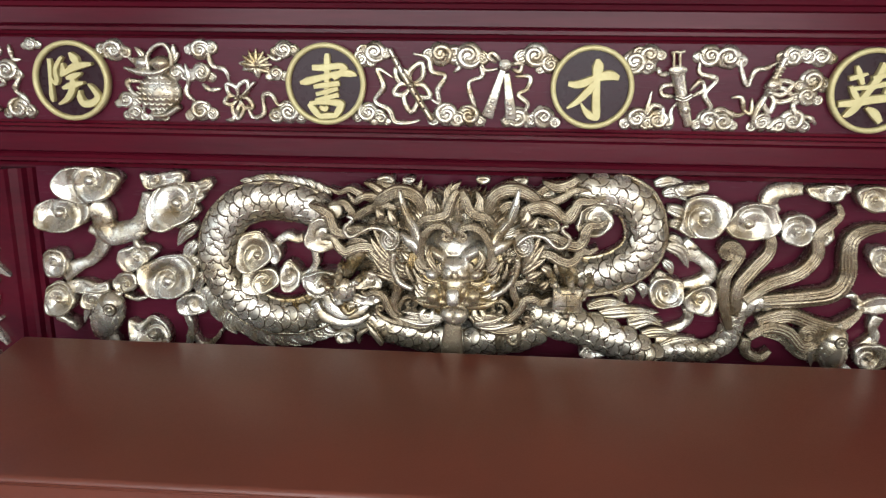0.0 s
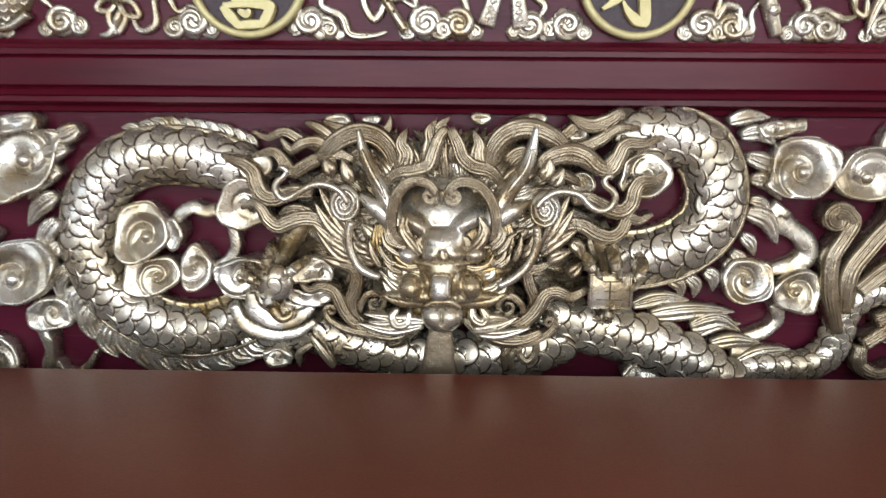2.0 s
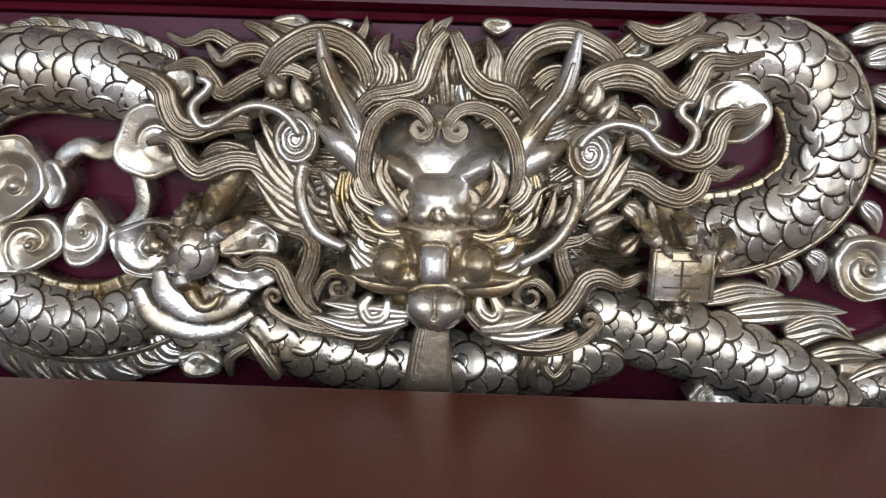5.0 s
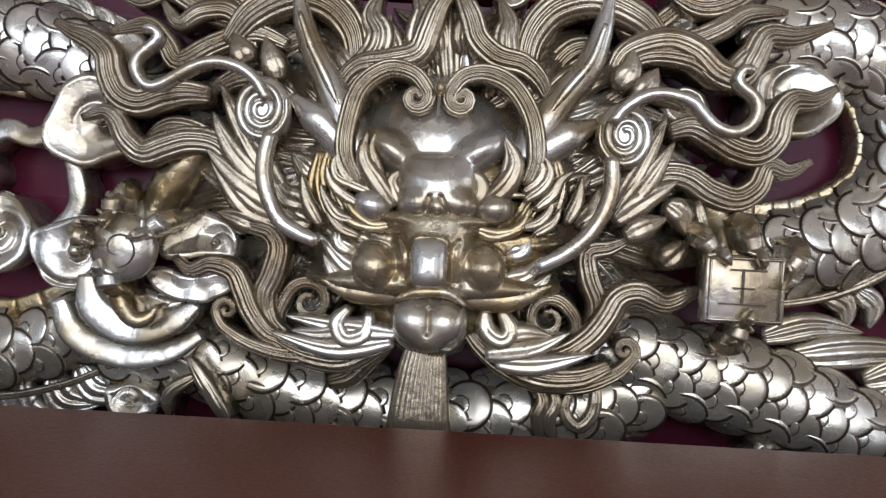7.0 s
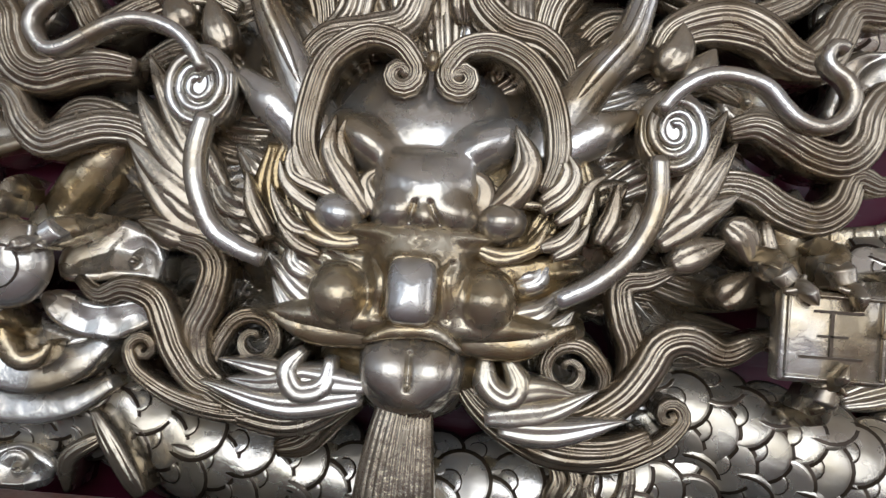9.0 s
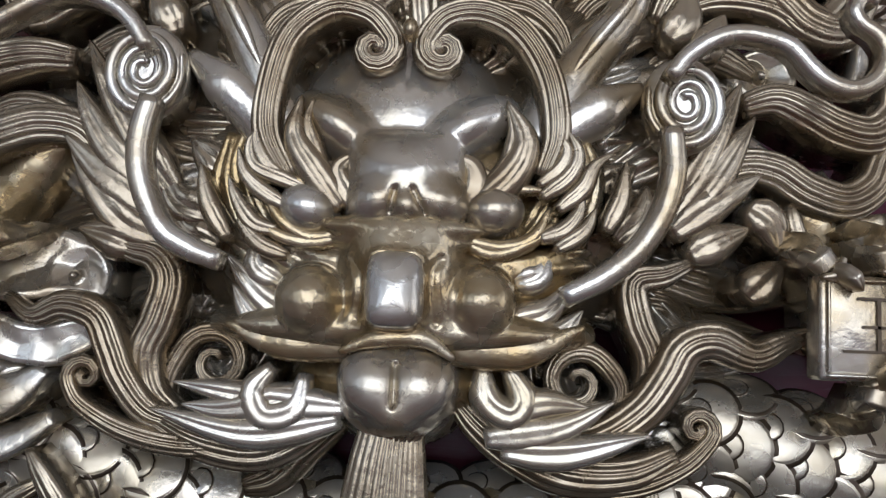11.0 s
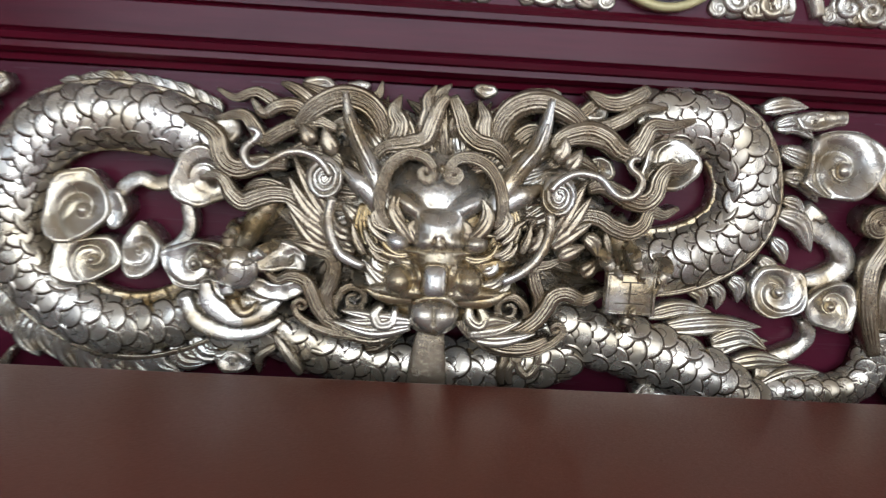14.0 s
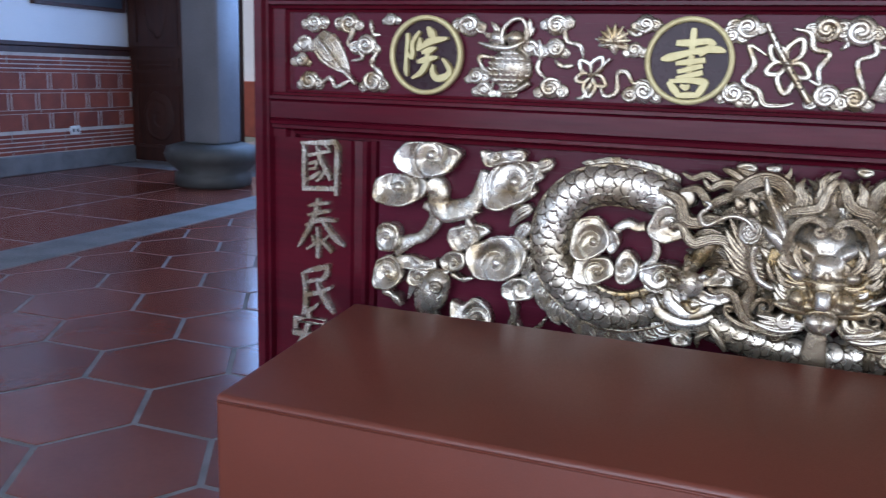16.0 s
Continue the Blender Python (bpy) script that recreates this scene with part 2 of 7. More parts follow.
def lathe(profile, n=32, center=(0, 0, 0)):
    """A turned shape from radius and height pairs, about the upright axis."""
    bm = bmesh.new()
    P = np.zeros((n, len(profile), 3))
    for i in range(n):
        a = 2 * math.pi * i / n
        for j, (r, h) in enumerate(profile):
            P[i, j] = (center[0] + r * math.cos(a), center[1] + r * math.sin(a), center[2] + h)
    vs = grid_faces(bm, P, closed_u=True)
    bm.faces.new([v[0] for v in vs])
    bm.faces.new([v[-1] for v in vs])
    return bm


def moulding(profile, x0, x1, bm=None, upright=False, flip=1):
    """A profile of (y, z) pairs drawn along x; upright: of (y, x) pairs drawn along z."""
    bm = bm or bmesh.new()
    P = np.zeros((2, len(profile), 3))
    for k, e in enumerate((x0, x1)):
        for j, (y, v) in enumerate(profile):
            P[k, j] = (v * flip, y, e) if upright else (e, y, v)
    grid_faces(bm, P, closed_v=True, caps=True)
    return bm


def letter(char, x, z, y, sx, sz, thick, mat, parent, bold=0.0):
    cu = bpy.data.curves.new("letter", 'FONT')
    cu.body, cu.size, cu.extrude, cu.offset, cu.bevel_depth = char, 1.0, 0.04, bold, 0.012
    ob = new("letter", cu)
    bpy.context.view_layer.update()
    me = bpy.data.meshes.new_from_object(ob.evaluated_get(bpy.context.evaluated_depsgraph_get()))
    bpy.data.objects.remove(ob)
    bpy.data.curves.remove(cu)
    co = np.zeros(len(me.vertices) * 3)
    me.vertices.foreach_get("co", co)
    co = co.reshape(-1, 3)
    lo, hi = co.min(0), co.max(0)
    u = (co - (lo + hi) / 2) / (hi - lo)
    me.vertices.foreach_set("co", np.stack([x + u[:, 0] * sx, y - (u[:, 2] + 0.5) * thick, z + u[:, 1] * sz], 1).ravel())
    me.update()
    me.materials.append(mat)
    o = new("character", me)
    o.parent = parent
    return o


# ---- the hall ----
def structure(name, bm, mat, label, smooth=False):
    return tagged(mesh_object(name, bm, mat, smooth=smooth), label, name.split("_")[0], kind="structure")


floor = structure("floor", box(-6.3, 6.3, -5.3, 9.0, -0.20, -0.0015), M_GROUT, "grey grout bed under red clay floor tiles")
band = structure("floor_band", box(-3.60, -3.28, -5.0, 5.2, -0.03, 0.006, bevel=0.004), M_STONE, "grey stone band set in the tiled floor")
wall_west = structure("wall_west", box(-6.2, -5.9, -5.3, 5.6, 0, 4.2), M_PLASTER, "white plastered wall above red brick")
# Out of view; the gap is made up to hold the east fill lamp.
bm = bmesh.new()
for a, b in ((-5.3, -3.2), (-0.8, 5.6)):
    add_box(bm, 5.9, 6.2, a, b, 0, 3.1)
add_box(bm, 5.9, 6.2, -5.3, 5.6, 3.1, 4.2)
wall_east = structure("wall_east", bm, M_PLASTER, "unseen white plastered wall with an opening added for fill light")
bm = bmesh.new()
for a, b in ((-5.9, -5.2), (-3.4, -2.3), (2.3, 3.4), (5.2, 5.9)):
    add_box(bm, a, b, -5.3, -5.0, 0.4, 3.1)
add_box(bm, -5.9, 5.9, -5.3, -5.0, 0, 0.4)
add_box(bm, -5.9, 5.9, -5.3, -5.0, 3.1, 4.2)
wall_south = structure("wall_south", bm, M_PLASTER, "white plastered wall with three wide openings")
bm = bmesh.new()
add_box(bm, -1.4, 5.9, 5.25, 5.5, 0, 4.2)
add_box(bm, -5.9, -1.4, 5.25, 5.5, 2.9, 4.2)
wall_north = structure("wall_north", bm, M_PLASTER, "white plastered wall with an opening to the court")
# Added out of view; works as a pale reflector over the hall.
ceiling = structure("ceiling", box(-6.2, 6.2, -5.3, 5.5, 4.2, 4.35), M_CEIL, "unseen ceiling added over the hall, pale to bounce light")
plinth = structure("plinth", box(-5.9, -5.84, -5.0, 5.25, 0, 0.16, bevel=0.01), M_STONE, "pale grey stone plinth along the wall")
trim = structure("trim", moulding([(0, 1.00), (0, 1.09), (-0.05, 1.09), (-0.05, 1.06), (-0.03, 1.05), (-0.03, 1.00)], -5.0, 5.25), M_WOOD, "dark wooden moulding over the brickwork")
trim.matrix_world = pose(-5.9, 0, 0, 0, 0, 90)
court_wall = structure("court_wall", box(-8.0, 2.0, 8.6, 8.9, 0, 3.4), M_PLASTER, "sunlit white wall across the court")
court_base = structure("court_wall_base", box(-8.0, 2.0, 8.54, 8.597, 0, 0.75, bevel=0.01), M_BRICK, "sunlit red brick foot of the wall across the court")
court_roof = structure("backdrop", box(-9.0, 3.0, 7.9, 9.2, 3.4, 3.6), M_STONE, "grey eaves of the building across the court")


def stone_column(x, y):
    t = thing("stone_column", "grey square column on a moulded dark stone base", "column")
    part("shaft", box(x - 0.165, x + 0.165, y - 0.15, y + 0.15, 0.34, 4.2, bevel=0.02), M_COL, t)
    part("base", lathe([(0.28, 0.0), (0.30, 0.02), (0.30, 0.10), (0.27, 0.12), (0.36, 0.20), (0.38, 0.25), (0.36, 0.31), (0.25, 0.34)], 40, (x, y, 0.0)), M_BASE, t, "moulded dark grey stone base")


stone_column(-4.225, 4.25)


def carved_door(x0, x1, y):
    t = thing("carved_door", "dark carved wooden door leaf beside the column", "door")
    part("leaf", box(x0, x1, y, y + 0.05, 0.02, 2.85, bevel=0.004), M_WOOD, t)
    for z0, z1 in ((0.15, 0.75), (0.85, 1.0), (1.1, 2.7)):
        b = bmesh.new()
        for a in ((x0 + 0.08, x1 - 0.08, z0, z0 + 0.03), (x0 + 0.08, x1 - 0.08, z1 - 0.03, z1), (x0 + 0.08, x0 + 0.11, z0 + 0.03, z1 - 0.03), (x1 - 0.11, x1 - 0.08, z0 + 0.03, z1 - 0.03)):
            add_box(b, a[0], a[1], y - 0.015, y, a[2], a[3])
        part("panel_frame", b, M_WOOD, t, smooth=False)
        cx, cz, hh = (x0 + x1) / 2, (z0 + z1) / 2, (z1 - z0) / 2 - 0.06
        part("panel_carving", swirl(0, 0, 0, 0.18, hh, 0.02, 2, lobes=6, lobe=0.12, back=0.0), M_WOOD, t).matrix_world = pose(cx, y, cz)


carved_door(-5.895, -5.23, 5.26)
carved_door(-5.22, -4.66, 5.30)


def wall_board(y0, y1):
    t = thing("wall_board", "dark framed notice board on the white wall", "board")
    part("panel", box(-5.88, -5.865, y0 + 0.03, y1 - 0.03, 1.43, 2.37), M_COL, t)
    b = bmesh.new()
    add_box(b, -5.9, -5.85, y0, y1, 1.40, 1.43)
    add_box(b, -5.9, -5.85, y0, y1, 2.37, 2.40)
    add_box(b, -5.9, -5.85, y0, y0 + 0.03, 1.43, 2.37)
    add_box(b, -5.9, -5.85, y1 - 0.03, y1, 1.43, 2.37)
    part("frame", b, M_WOOD, t, smooth=False)


wall_board(4.12, 5.2)


def wall_socket(y, z):
    t = thing("wall_socket", "white plastic socket plate on the brick wall", "socket")
    part("plate", box(-5.885, -5.86, y - 0.06, y + 0.06, z - 0.04, z + 0.04, bevel=0.006), M_WHITE, t)
    for dy in (-0.025, 0.025):
        part("outlet", box(-5.862, -5.857, y + dy - 0.012, y + dy + 0.012, z - 0.014, z + 0.014), M_STONE, t)


wall_socket(4.5, 0.34)


# ---- the carved screen ----
X_OUT, X_FACE, X_IN = 1.046, 1.012, 0.790
Z_F0, Z_F1 = 0.897, 1.043
BOARD = 0.026

screen = thing("carved_screen", "dark red lacquered wooden screen framing gilded carvings", "screen")
for sgn, nm in ((-1, "post"), (1, "post")):
    prof = [(0.09, X_OUT), (-0.012, X_OUT), (-0.020, X_OUT - 0.006), (-0.020, X_FACE + 0.012), (-0.010, X_FACE + 0.008), (-0.010, X_FACE + 0.003), (0.006, X_FACE),
            (0.006, 0.850), (-0.004, 0.846), (-0.004, 0.838), (0.004, 0.834), (0.010, 0.820), (0.010, 0.812), (0.022, 0.808), (0.022, 0.798), (0.034, 0.794), (0.034, X_IN), (0.09, X_IN)]
    part(nm, moulding(prof, 0.02, 0.805, upright=True, flip=sgn), M_LACQ, screen, smooth=False)
    prof = [(0.09, X_OUT), (-0.012, X_OUT), (-0.020, X_OUT - 0.006), (-0.020, X_FACE + 0.012), (-0.010, X_FACE + 0.008), (-0.010, X_FACE + 0.003), (0.002, X_FACE), (0.002, 0.985), (0.012, 0.980), (0.012, 0.970), (0.09, 0.970)]
    part("stile", moulding(prof, 0.805, 1.24, upright=True, flip=sgn), M_LACQ, screen, smooth=False)
mid = [(0.09, 0.805), (0.030, 0.805), (0.030, 0.809), (0.016, 0.811), (0.014, 0.817), (0.004, 0.819), (-0.004, 0.823), (-0.004, 0.829), (-0.010, 0.831), (-0.012, 0.837), (-0.006, 0.840),
       (-0.010, 0.843), (-0.010, 0.874), (-0.006, 0.877), (-0.012, 0.879), (-0.012, 0.885), (-0.004, 0.887), (-0.002, 0.891), (0.006, 0.893), (0.008, Z_F0), (0.09, Z_F0)]
part("rail", moulding(mid, -X_FACE, X_FACE), M_LACQ, screen, smooth=False)
top = [(0.09, Z_F1), (0.008, Z_F1), (0.006, 1.047), (-0.002, 1.049), (-0.004, 1.054), (-0.012, 1.056), (-0.012, 1.062), (-0.006, 1.065), (-0.010, 1.068), (-0.010, 1.094), (-0.016, 1.097),
       (-0.018, 1.104), (-0.024, 1.107), (-0.026, 1.116), (-0.012, 1.130), (0.0, 1.16), (0.0, 1.19), (-0.03, 1.2), (-0.03, 1.23), (0.09, 1.23)]
part("rail", moulding(top, -X_FACE, X_FACE), M_LACQ, screen, smooth=False)
part("frieze_board", box(-0.972, 0.972, 0.012, 0.06, Z_F0, Z_F1), M_BOARD, screen, "dark maroon frieze board", smooth=False)
part("back_board", box(-0.792, 0.792, BOARD, 0.08, 0.25, 0.808), M_BOARD, screen, "dark maroon board behind the carving", smooth=False)
part("bottom_rail", box(-0.792, 0.792, -0.01, 0.09, 0.02, 0.30, bevel=0.004), M_LACQ, screen, smooth=False)
part("cap", box(-1.07, 1.07, -0.05, 0.11, 1.24, 1.28, bevel=0.008), M_LACQ, screen, smooth=False)
part("foot", box(-1.06, -0.8, -0.03, 0.11, 0.0, 0.03, bevel=0.004), M_LACQ, screen, smooth=False)
part("foot", box(0.8, 1.06, -0.03, 0.11, 0.0, 0.03, bevel=0.004), M_LACQ, screen, smooth=False)




def brushed(strokes, y, thick, mat, parent):
    """A brush-written character: flat raised strokes, each through (x, z, width), swelling and tapering."""
    for k, st in enumerate(strokes):
        p = np.array(st, float)
        n = 7 * len(p)
        c, _ = spline(p, n)
        t, nr = frames_of(c[:, :2])
        w = np.maximum(c[:, 2] / 2, 0.0004)
        sec = ((-1, 0), (-1, 0.7), (-0.82, 1), (0.82, 1), (1, 0.7), (1, 0))
        P = np.zeros((n, 6, 3))
        for j, (u, h) in enumerate(sec):
            P[:, j, 0], P[:, j, 2] = c[:, 0] + nr[:, 0] * w * u, c[:, 1] + nr[:, 1] * w * u
            P[:, j, 1] = y - h * (thick + 0.00025 * k)
        bm = bmesh.new()
        grid_faces(bm, P, closed_v=True, caps=True)
        part("stroke", bm, mat, parent, smooth=False)


CAI = [
    [(0.1892, 0.9751, 0.0083), (0.2073, 0.9744, 0.0146), (0.2398, 0.9862, 0.0146), (0.2584, 0.9902, 0.0177), (0.2738, 0.9857, 0.0094)],
    [(0.2362, 1.0169, 0.0062), (0.2378, 1.0048, 0.0198), (0.2361, 0.9842, 0.0146), (0.2370, 0.9512, 0.0146), (0.2386, 0.9226, 0.0146), (0.2361, 0.9149, 0.0083)],
    [(0.2389, 0.9168, 0.0083), (0.2291, 0.9215, 0.0135), (0.2190, 0.9309, 0.0094), (0.2117, 0.9432, 0.0031)],
    [(0.2355, 0.9777, 0.0125), (0.2221, 0.9624, 0.0135), (0.2058, 0.9460, 0.0114), (0.1882, 0.9342, 0.0042)],
]
YING = [
    [(0.6594, 1.0111, 0.0052), (0.6646, 0.9993, 0.0104), (0.6724, 0.9811, 0.0083)],
    [(0.6495, 0.9899, 0.0083), (0.6635, 0.9938, 0.0094), (0.6781, 0.9986, 0.0042)],
    [(0.7035, 1.0162, 0.0104), (0.6961, 0.9924, 0.0135), (0.6807, 0.9665, 0.0125), (0.6655, 0.9440, 0.0146), (0.6534, 0.9316, 0.0114), (0.6465, 0.9287, 0.0042)],
    [(0.6529, 0.9780, 0.0062), (0.6619, 0.9643, 0.0114), (0.6697, 0.9533, 0.0062)],
    [(0.6367, 0.9481, 0.0104), (0.6601, 0.9504, 0.0135), (0.6911, 0.9564, 0.0146), (0.7177, 0.9596, 0.0135), (0.7399, 0.9618, 0.0073)],
    [(0.6829, 0.9433, 0.0062), (0.6970, 0.9333, 0.0156), (0.7079, 0.9194, 0.0104)],
    [(0.6553, 0.9735, 0.0073), (0.6882, 0.9776, 0.0083), (0.7119, 0.9816, 0.0104), (0.7107, 0.9651, 0.0083)],
    [(0.6863, 0.9914, 0.0073), (0.7123, 0.9981, 0.0094), (0.7305, 1.0020, 0.0042)],
]
SHU = [
    [(-0.2256, 1.0208, 0.0073), (-0.2259, 1.0113, 0.0114), (-0.2268, 0.9779, 0.0104), (-0.2289, 0.9371, 0.0094)],
    [(-0.2520, 0.9967, 0.0104), (-0.2292, 0.9970, 0.0125), (-0.2015, 1.0002, 0.0104), (-0.1908, 0.9946, 0.0062)],
    [(-0.1946, 0.9994, 0.0083), (-0.2038, 0.9868, 0.0114), (-0.2149, 0.9780, 0.0083)],
    [(-0.2738, 0.9704, 0.0062), (-0.2598, 0.9735, 0.0146), (-0.2297, 0.9817, 0.0114), (-0.2048, 0.9868, 0.0114), (-0.1850, 0.9871, 0.0125), (-0.1742, 0.9843, 0.0042)],
    [(-0.2501, 0.9640, 0.0073), (-0.2301, 0.9672, 0.0104), (-0.2042, 0.9705, 0.0094)],
    [(-0.2465, 0.9514, 0.0073), (-0.2254, 0.9566, 0.0094), (-0.2074, 0.9617, 0.0083)],
    [(-0.2478, 0.9407, 0.0073), (-0.2257, 0.9459, 0.0094), (-0.2066, 0.9511, 0.0094)],
    [(-0.2601, 0.9347, 0.0073), (-0.2504, 0.9240, 0.0135), (-0.2407, 0.9124, 0.0094)],
    [(-0.2580, 0.9357, 0.0073), (-0.2309, 0.9380, 0.0094), (-0.2060, 0.9365, 0.0135), (-0.1981, 0.9317, 0.0083)],
    [(-0.2010, 0.9346, 0.0114), (-0.2073, 0.9228, 0.0135), (-0.2146, 0.9128, 0.0094)],
    [(-0.2427, 0.9133, 0.0094), (-0.2266, 0.9146, 0.0114), (-0.2105, 0.9149, 0.0094)],
    [(-0.2402, 0.9301, 0.0062), (-0.2312, 0.9263, 0.0104), (-0.2261, 0.9313, 0.0052)],
]
YUAN = [
    [(-0.7255, 1.0063, 0.0062), (-0.7247, 0.9956, 0.0083), (-0.7266, 0.9611, 0.0073), (-0.7269, 0.9412, 0.0094), (-0.7250, 0.9302, 0.0042)],
    [(-0.7013, 1.0095, 0.0062), (-0.7098, 0.9987, 0.0083), (-0.7154, 0.9859, 0.0083), (-0.7140, 0.9711, 0.0094), (-0.7162, 0.9612, 0.0073)],
    [(-0.7139, 0.9622, 0.0062), (-0.7199, 0.9651, 0.0073), (-0.7242, 0.9730, 0.0042)],
    [(-0.6859, 1.0175, 0.0052), (-0.6788, 1.0069, 0.0156), (-0.6717, 0.9962, 0.0073)],
    [(-0.7004, 0.9988, 0.0042), (-0.7008, 0.9861, 0.0104), (-0.7052, 0.9752, 0.0042)],
    [(-0.7027, 0.9782, 0.0062), (-0.6804, 0.9922, 0.0146), (-0.6592, 0.9964, 0.0104), (-0.6466, 0.9985, 0.0052)],
    [(-0.6961, 0.9724, 0.0062), (-0.6821, 0.9765, 0.0125), (-0.6681, 0.9816, 0.0042)],
    [(-0.7043, 0.9554, 0.0062), (-0.6859, 0.9606, 0.0135), (-0.6646, 0.9649, 0.0052)],
    [(-0.6845, 0.9735, 0.0094), (-0.6853, 0.9567, 0.0125), (-0.6968, 0.9376, 0.0114), (-0.7139, 0.9263, 0.0042)],
    [(-0.6733, 0.9519, 0.0042), (-0.6738, 0.9380, 0.0114), (-0.6664, 0.9281, 0.0135), (-0.6505, 0.9304, 0.0135), (-0.6411, 0.9405, 0.0114), (-0.6481, 0.9543, 0.0083), (-0.6565, 0.9630, 0.0042)],
]
GUO = [
    [(-0.9432, 0.7995, 0.0044), (-0.9395, 0.7778, 0.0100), (-0.9409, 0.7446, 0.0100), (-0.9398, 0.7023, 0.0100)],
    [(-0.9470, 0.7960, 0.0055), (-0.9121, 0.7980, 0.0100), (-0.8753, 0.8012, 0.0122)],
    [(-0.8753, 0.8055, 0.0078), (-0.8679, 0.7876, 0.0111), (-0.8689, 0.7495, 0.0111), (-0.8698, 0.6978, 0.0078)],
    [(-0.9397, 0.7068, 0.0100), (-0.9058, 0.7094, 0.0111), (-0.8723, 0.7109, 0.0089)],
    [(-0.9308, 0.7728, 0.0078), (-0.9059, 0.7788, 0.0078), (-0.8813, 0.7835, 0.0066)],
    [(-0.9121, 0.7926, 0.0055), (-0.9046, 0.7690, 0.0100), (-0.8897, 0.7426, 0.0111), (-0.8810, 0.7267, 0.0066)],
    [(-0.9296, 0.7564, 0.0066), (-0.9121, 0.7609, 0.0066), (-0.9146, 0.7464, 0.0055)],
    [(-0.9296, 0.7454, 0.0055), (-0.9121, 0.7488, 0.0055)],
    [(-0.9346, 0.7239, 0.0055), (-0.9171, 0.7330, 0.0100), (-0.9034, 0.7428, 0.0066)],
    [(-0.8873, 0.7515, 0.0066), (-0.9021, 0.7318, 0.0078), (-0.9121, 0.7223, 0.0044)],
    [(-0.8924, 0.7948, 0.0066), (-0.8838, 0.7866, 0.0055)],
]
TAI = [
    [(-0.9309, 0.6727, 0.0055), (-0.9095, 0.6790, 0.0100), (-0.8858, 0.6821, 0.0066)],
    [(-0.9322, 0.6546, 0.0055), (-0.9095, 0.6611, 0.0100), (-0.8833, 0.6667, 0.0066)],
    [(-0.9374, 0.6337, 0.0055), (-0.9057, 0.6468, 0.0111), (-0.8695, 0.6489, 0.0078)],
    [(-0.9095, 0.6902, 0.0066), (-0.9145, 0.6629, 0.0111), (-0.9272, 0.6335, 0.0111), (-0.9426, 0.6058, 0.0100), (-0.9542, 0.5885, 0.0033)],
    [(-0.9045, 0.6514, 0.0089), (-0.8869, 0.6316, 0.0111), (-0.8681, 0.6108, 0.0133), (-0.8494, 0.5991, 0.0044)],
    [(-0.9107, 0.6327, 0.0066), (-0.9082, 0.6012, 0.0111), (-0.9094, 0.5701, 0.0089)],
    [(-0.9221, 0.6158, 0.0055), (-0.9158, 0.5958, 0.0066)],
    [(-0.9337, 0.5860, 0.0055), (-0.9158, 0.5981, 0.0078)],
    [(-0.9044, 0.6084, 0.0055), (-0.8892, 0.5962, 0.0089), (-0.8767, 0.5850, 0.0100)],
    [(-0.8843, 0.6171, 0.0055), (-0.8968, 0.6068, 0.0055)],
]
MIN = [
    [(-0.9402, 0.5378, 0.0078), (-0.9119, 0.5479, 0.0122), (-0.8841, 0.5556, 0.0100)],
    [(-0.9441, 0.5374, 0.0066), (-0.9377, 0.4995, 0.0111), (-0.9391, 0.4639, 0.0122), (-0.9444, 0.4490, 0.0055)],
    [(-0.8853, 0.5578, 0.0066), (-0.8916, 0.5364, 0.0122), (-0.9055, 0.5220, 0.0055)],
    [(-0.9338, 0.5187, 0.0078), (-0.9017, 0.5271, 0.0078)],
    [(-0.9338, 0.4917, 0.0089), (-0.9055, 0.4999, 0.0111), (-0.8788, 0.5136, 0.0066)],
    [(-0.9430, 0.4539, 0.0078), (-0.9222, 0.4637, 0.0089), (-0.9068, 0.4775, 0.0044)],
    [(-0.9119, 0.5201, 0.0066), (-0.9017, 0.4980, 0.0111), (-0.8863, 0.4766, 0.0133), (-0.8722, 0.4596, 0.0055)],
]


def post_character(label, strokes=None, char="", x=0.0, z=0.0):
    t = thing("carved_character", label, "inscription", "characters down the posts")
    if strokes:
        brushed(strokes, 0.006, 0.012, M_METAL, t)
    else:
        letter(char, x, z, 0.006, 0.078, 0.104, 0.012, M_METAL, t, 0.014)


for strokes in (GUO, TAI, MIN):
    post_character("gilded carved character on the red screen post", strokes)
post_character("gilded carved character half hidden behind the bench", None, "安", -0.930, 0.405)


# ---- the bench ----
bench = thing("bench", "low bench upholstered in smooth reddish-brown leather", "bench")
cushion = box(-0.776, 0.86, -0.535, -0.108, 0.12, 0.494, bevel=0.008, segments=4)
for v in cushion.verts:  # the padding rises a little towards the back
    if v.co.z > 0.3:
        v.co.z += 0.027 * (v.co.y + 0.535) / 0.427
part("seat", cushion, M_SEAT, bench, "flat padded leather seat")
part("base", box(-0.766, 0.85, -0.525, -0.122, 0.06, 0.1195, bevel=0.004), M_WOOD, bench, "dark wooden plinth")
part("piping", moulding([(-0.5335, 0.4825), (-0.5365, 0.4830), (-0.5375, 0.4848), (-0.5365, 0.4866), (-0.5335, 0.4870)], -0.770, 0.854), M_SEAT, bench, "thin sewn leather edge")
for sx in (-0.73, 0.80):
    for sy in (-0.50, -0.16):
        part("leg", box(sx - 0.03, sx + 0.03, sy - 0.03, sy + 0.03, 0.0, 0.062), M_WOOD, bench, smooth=False)


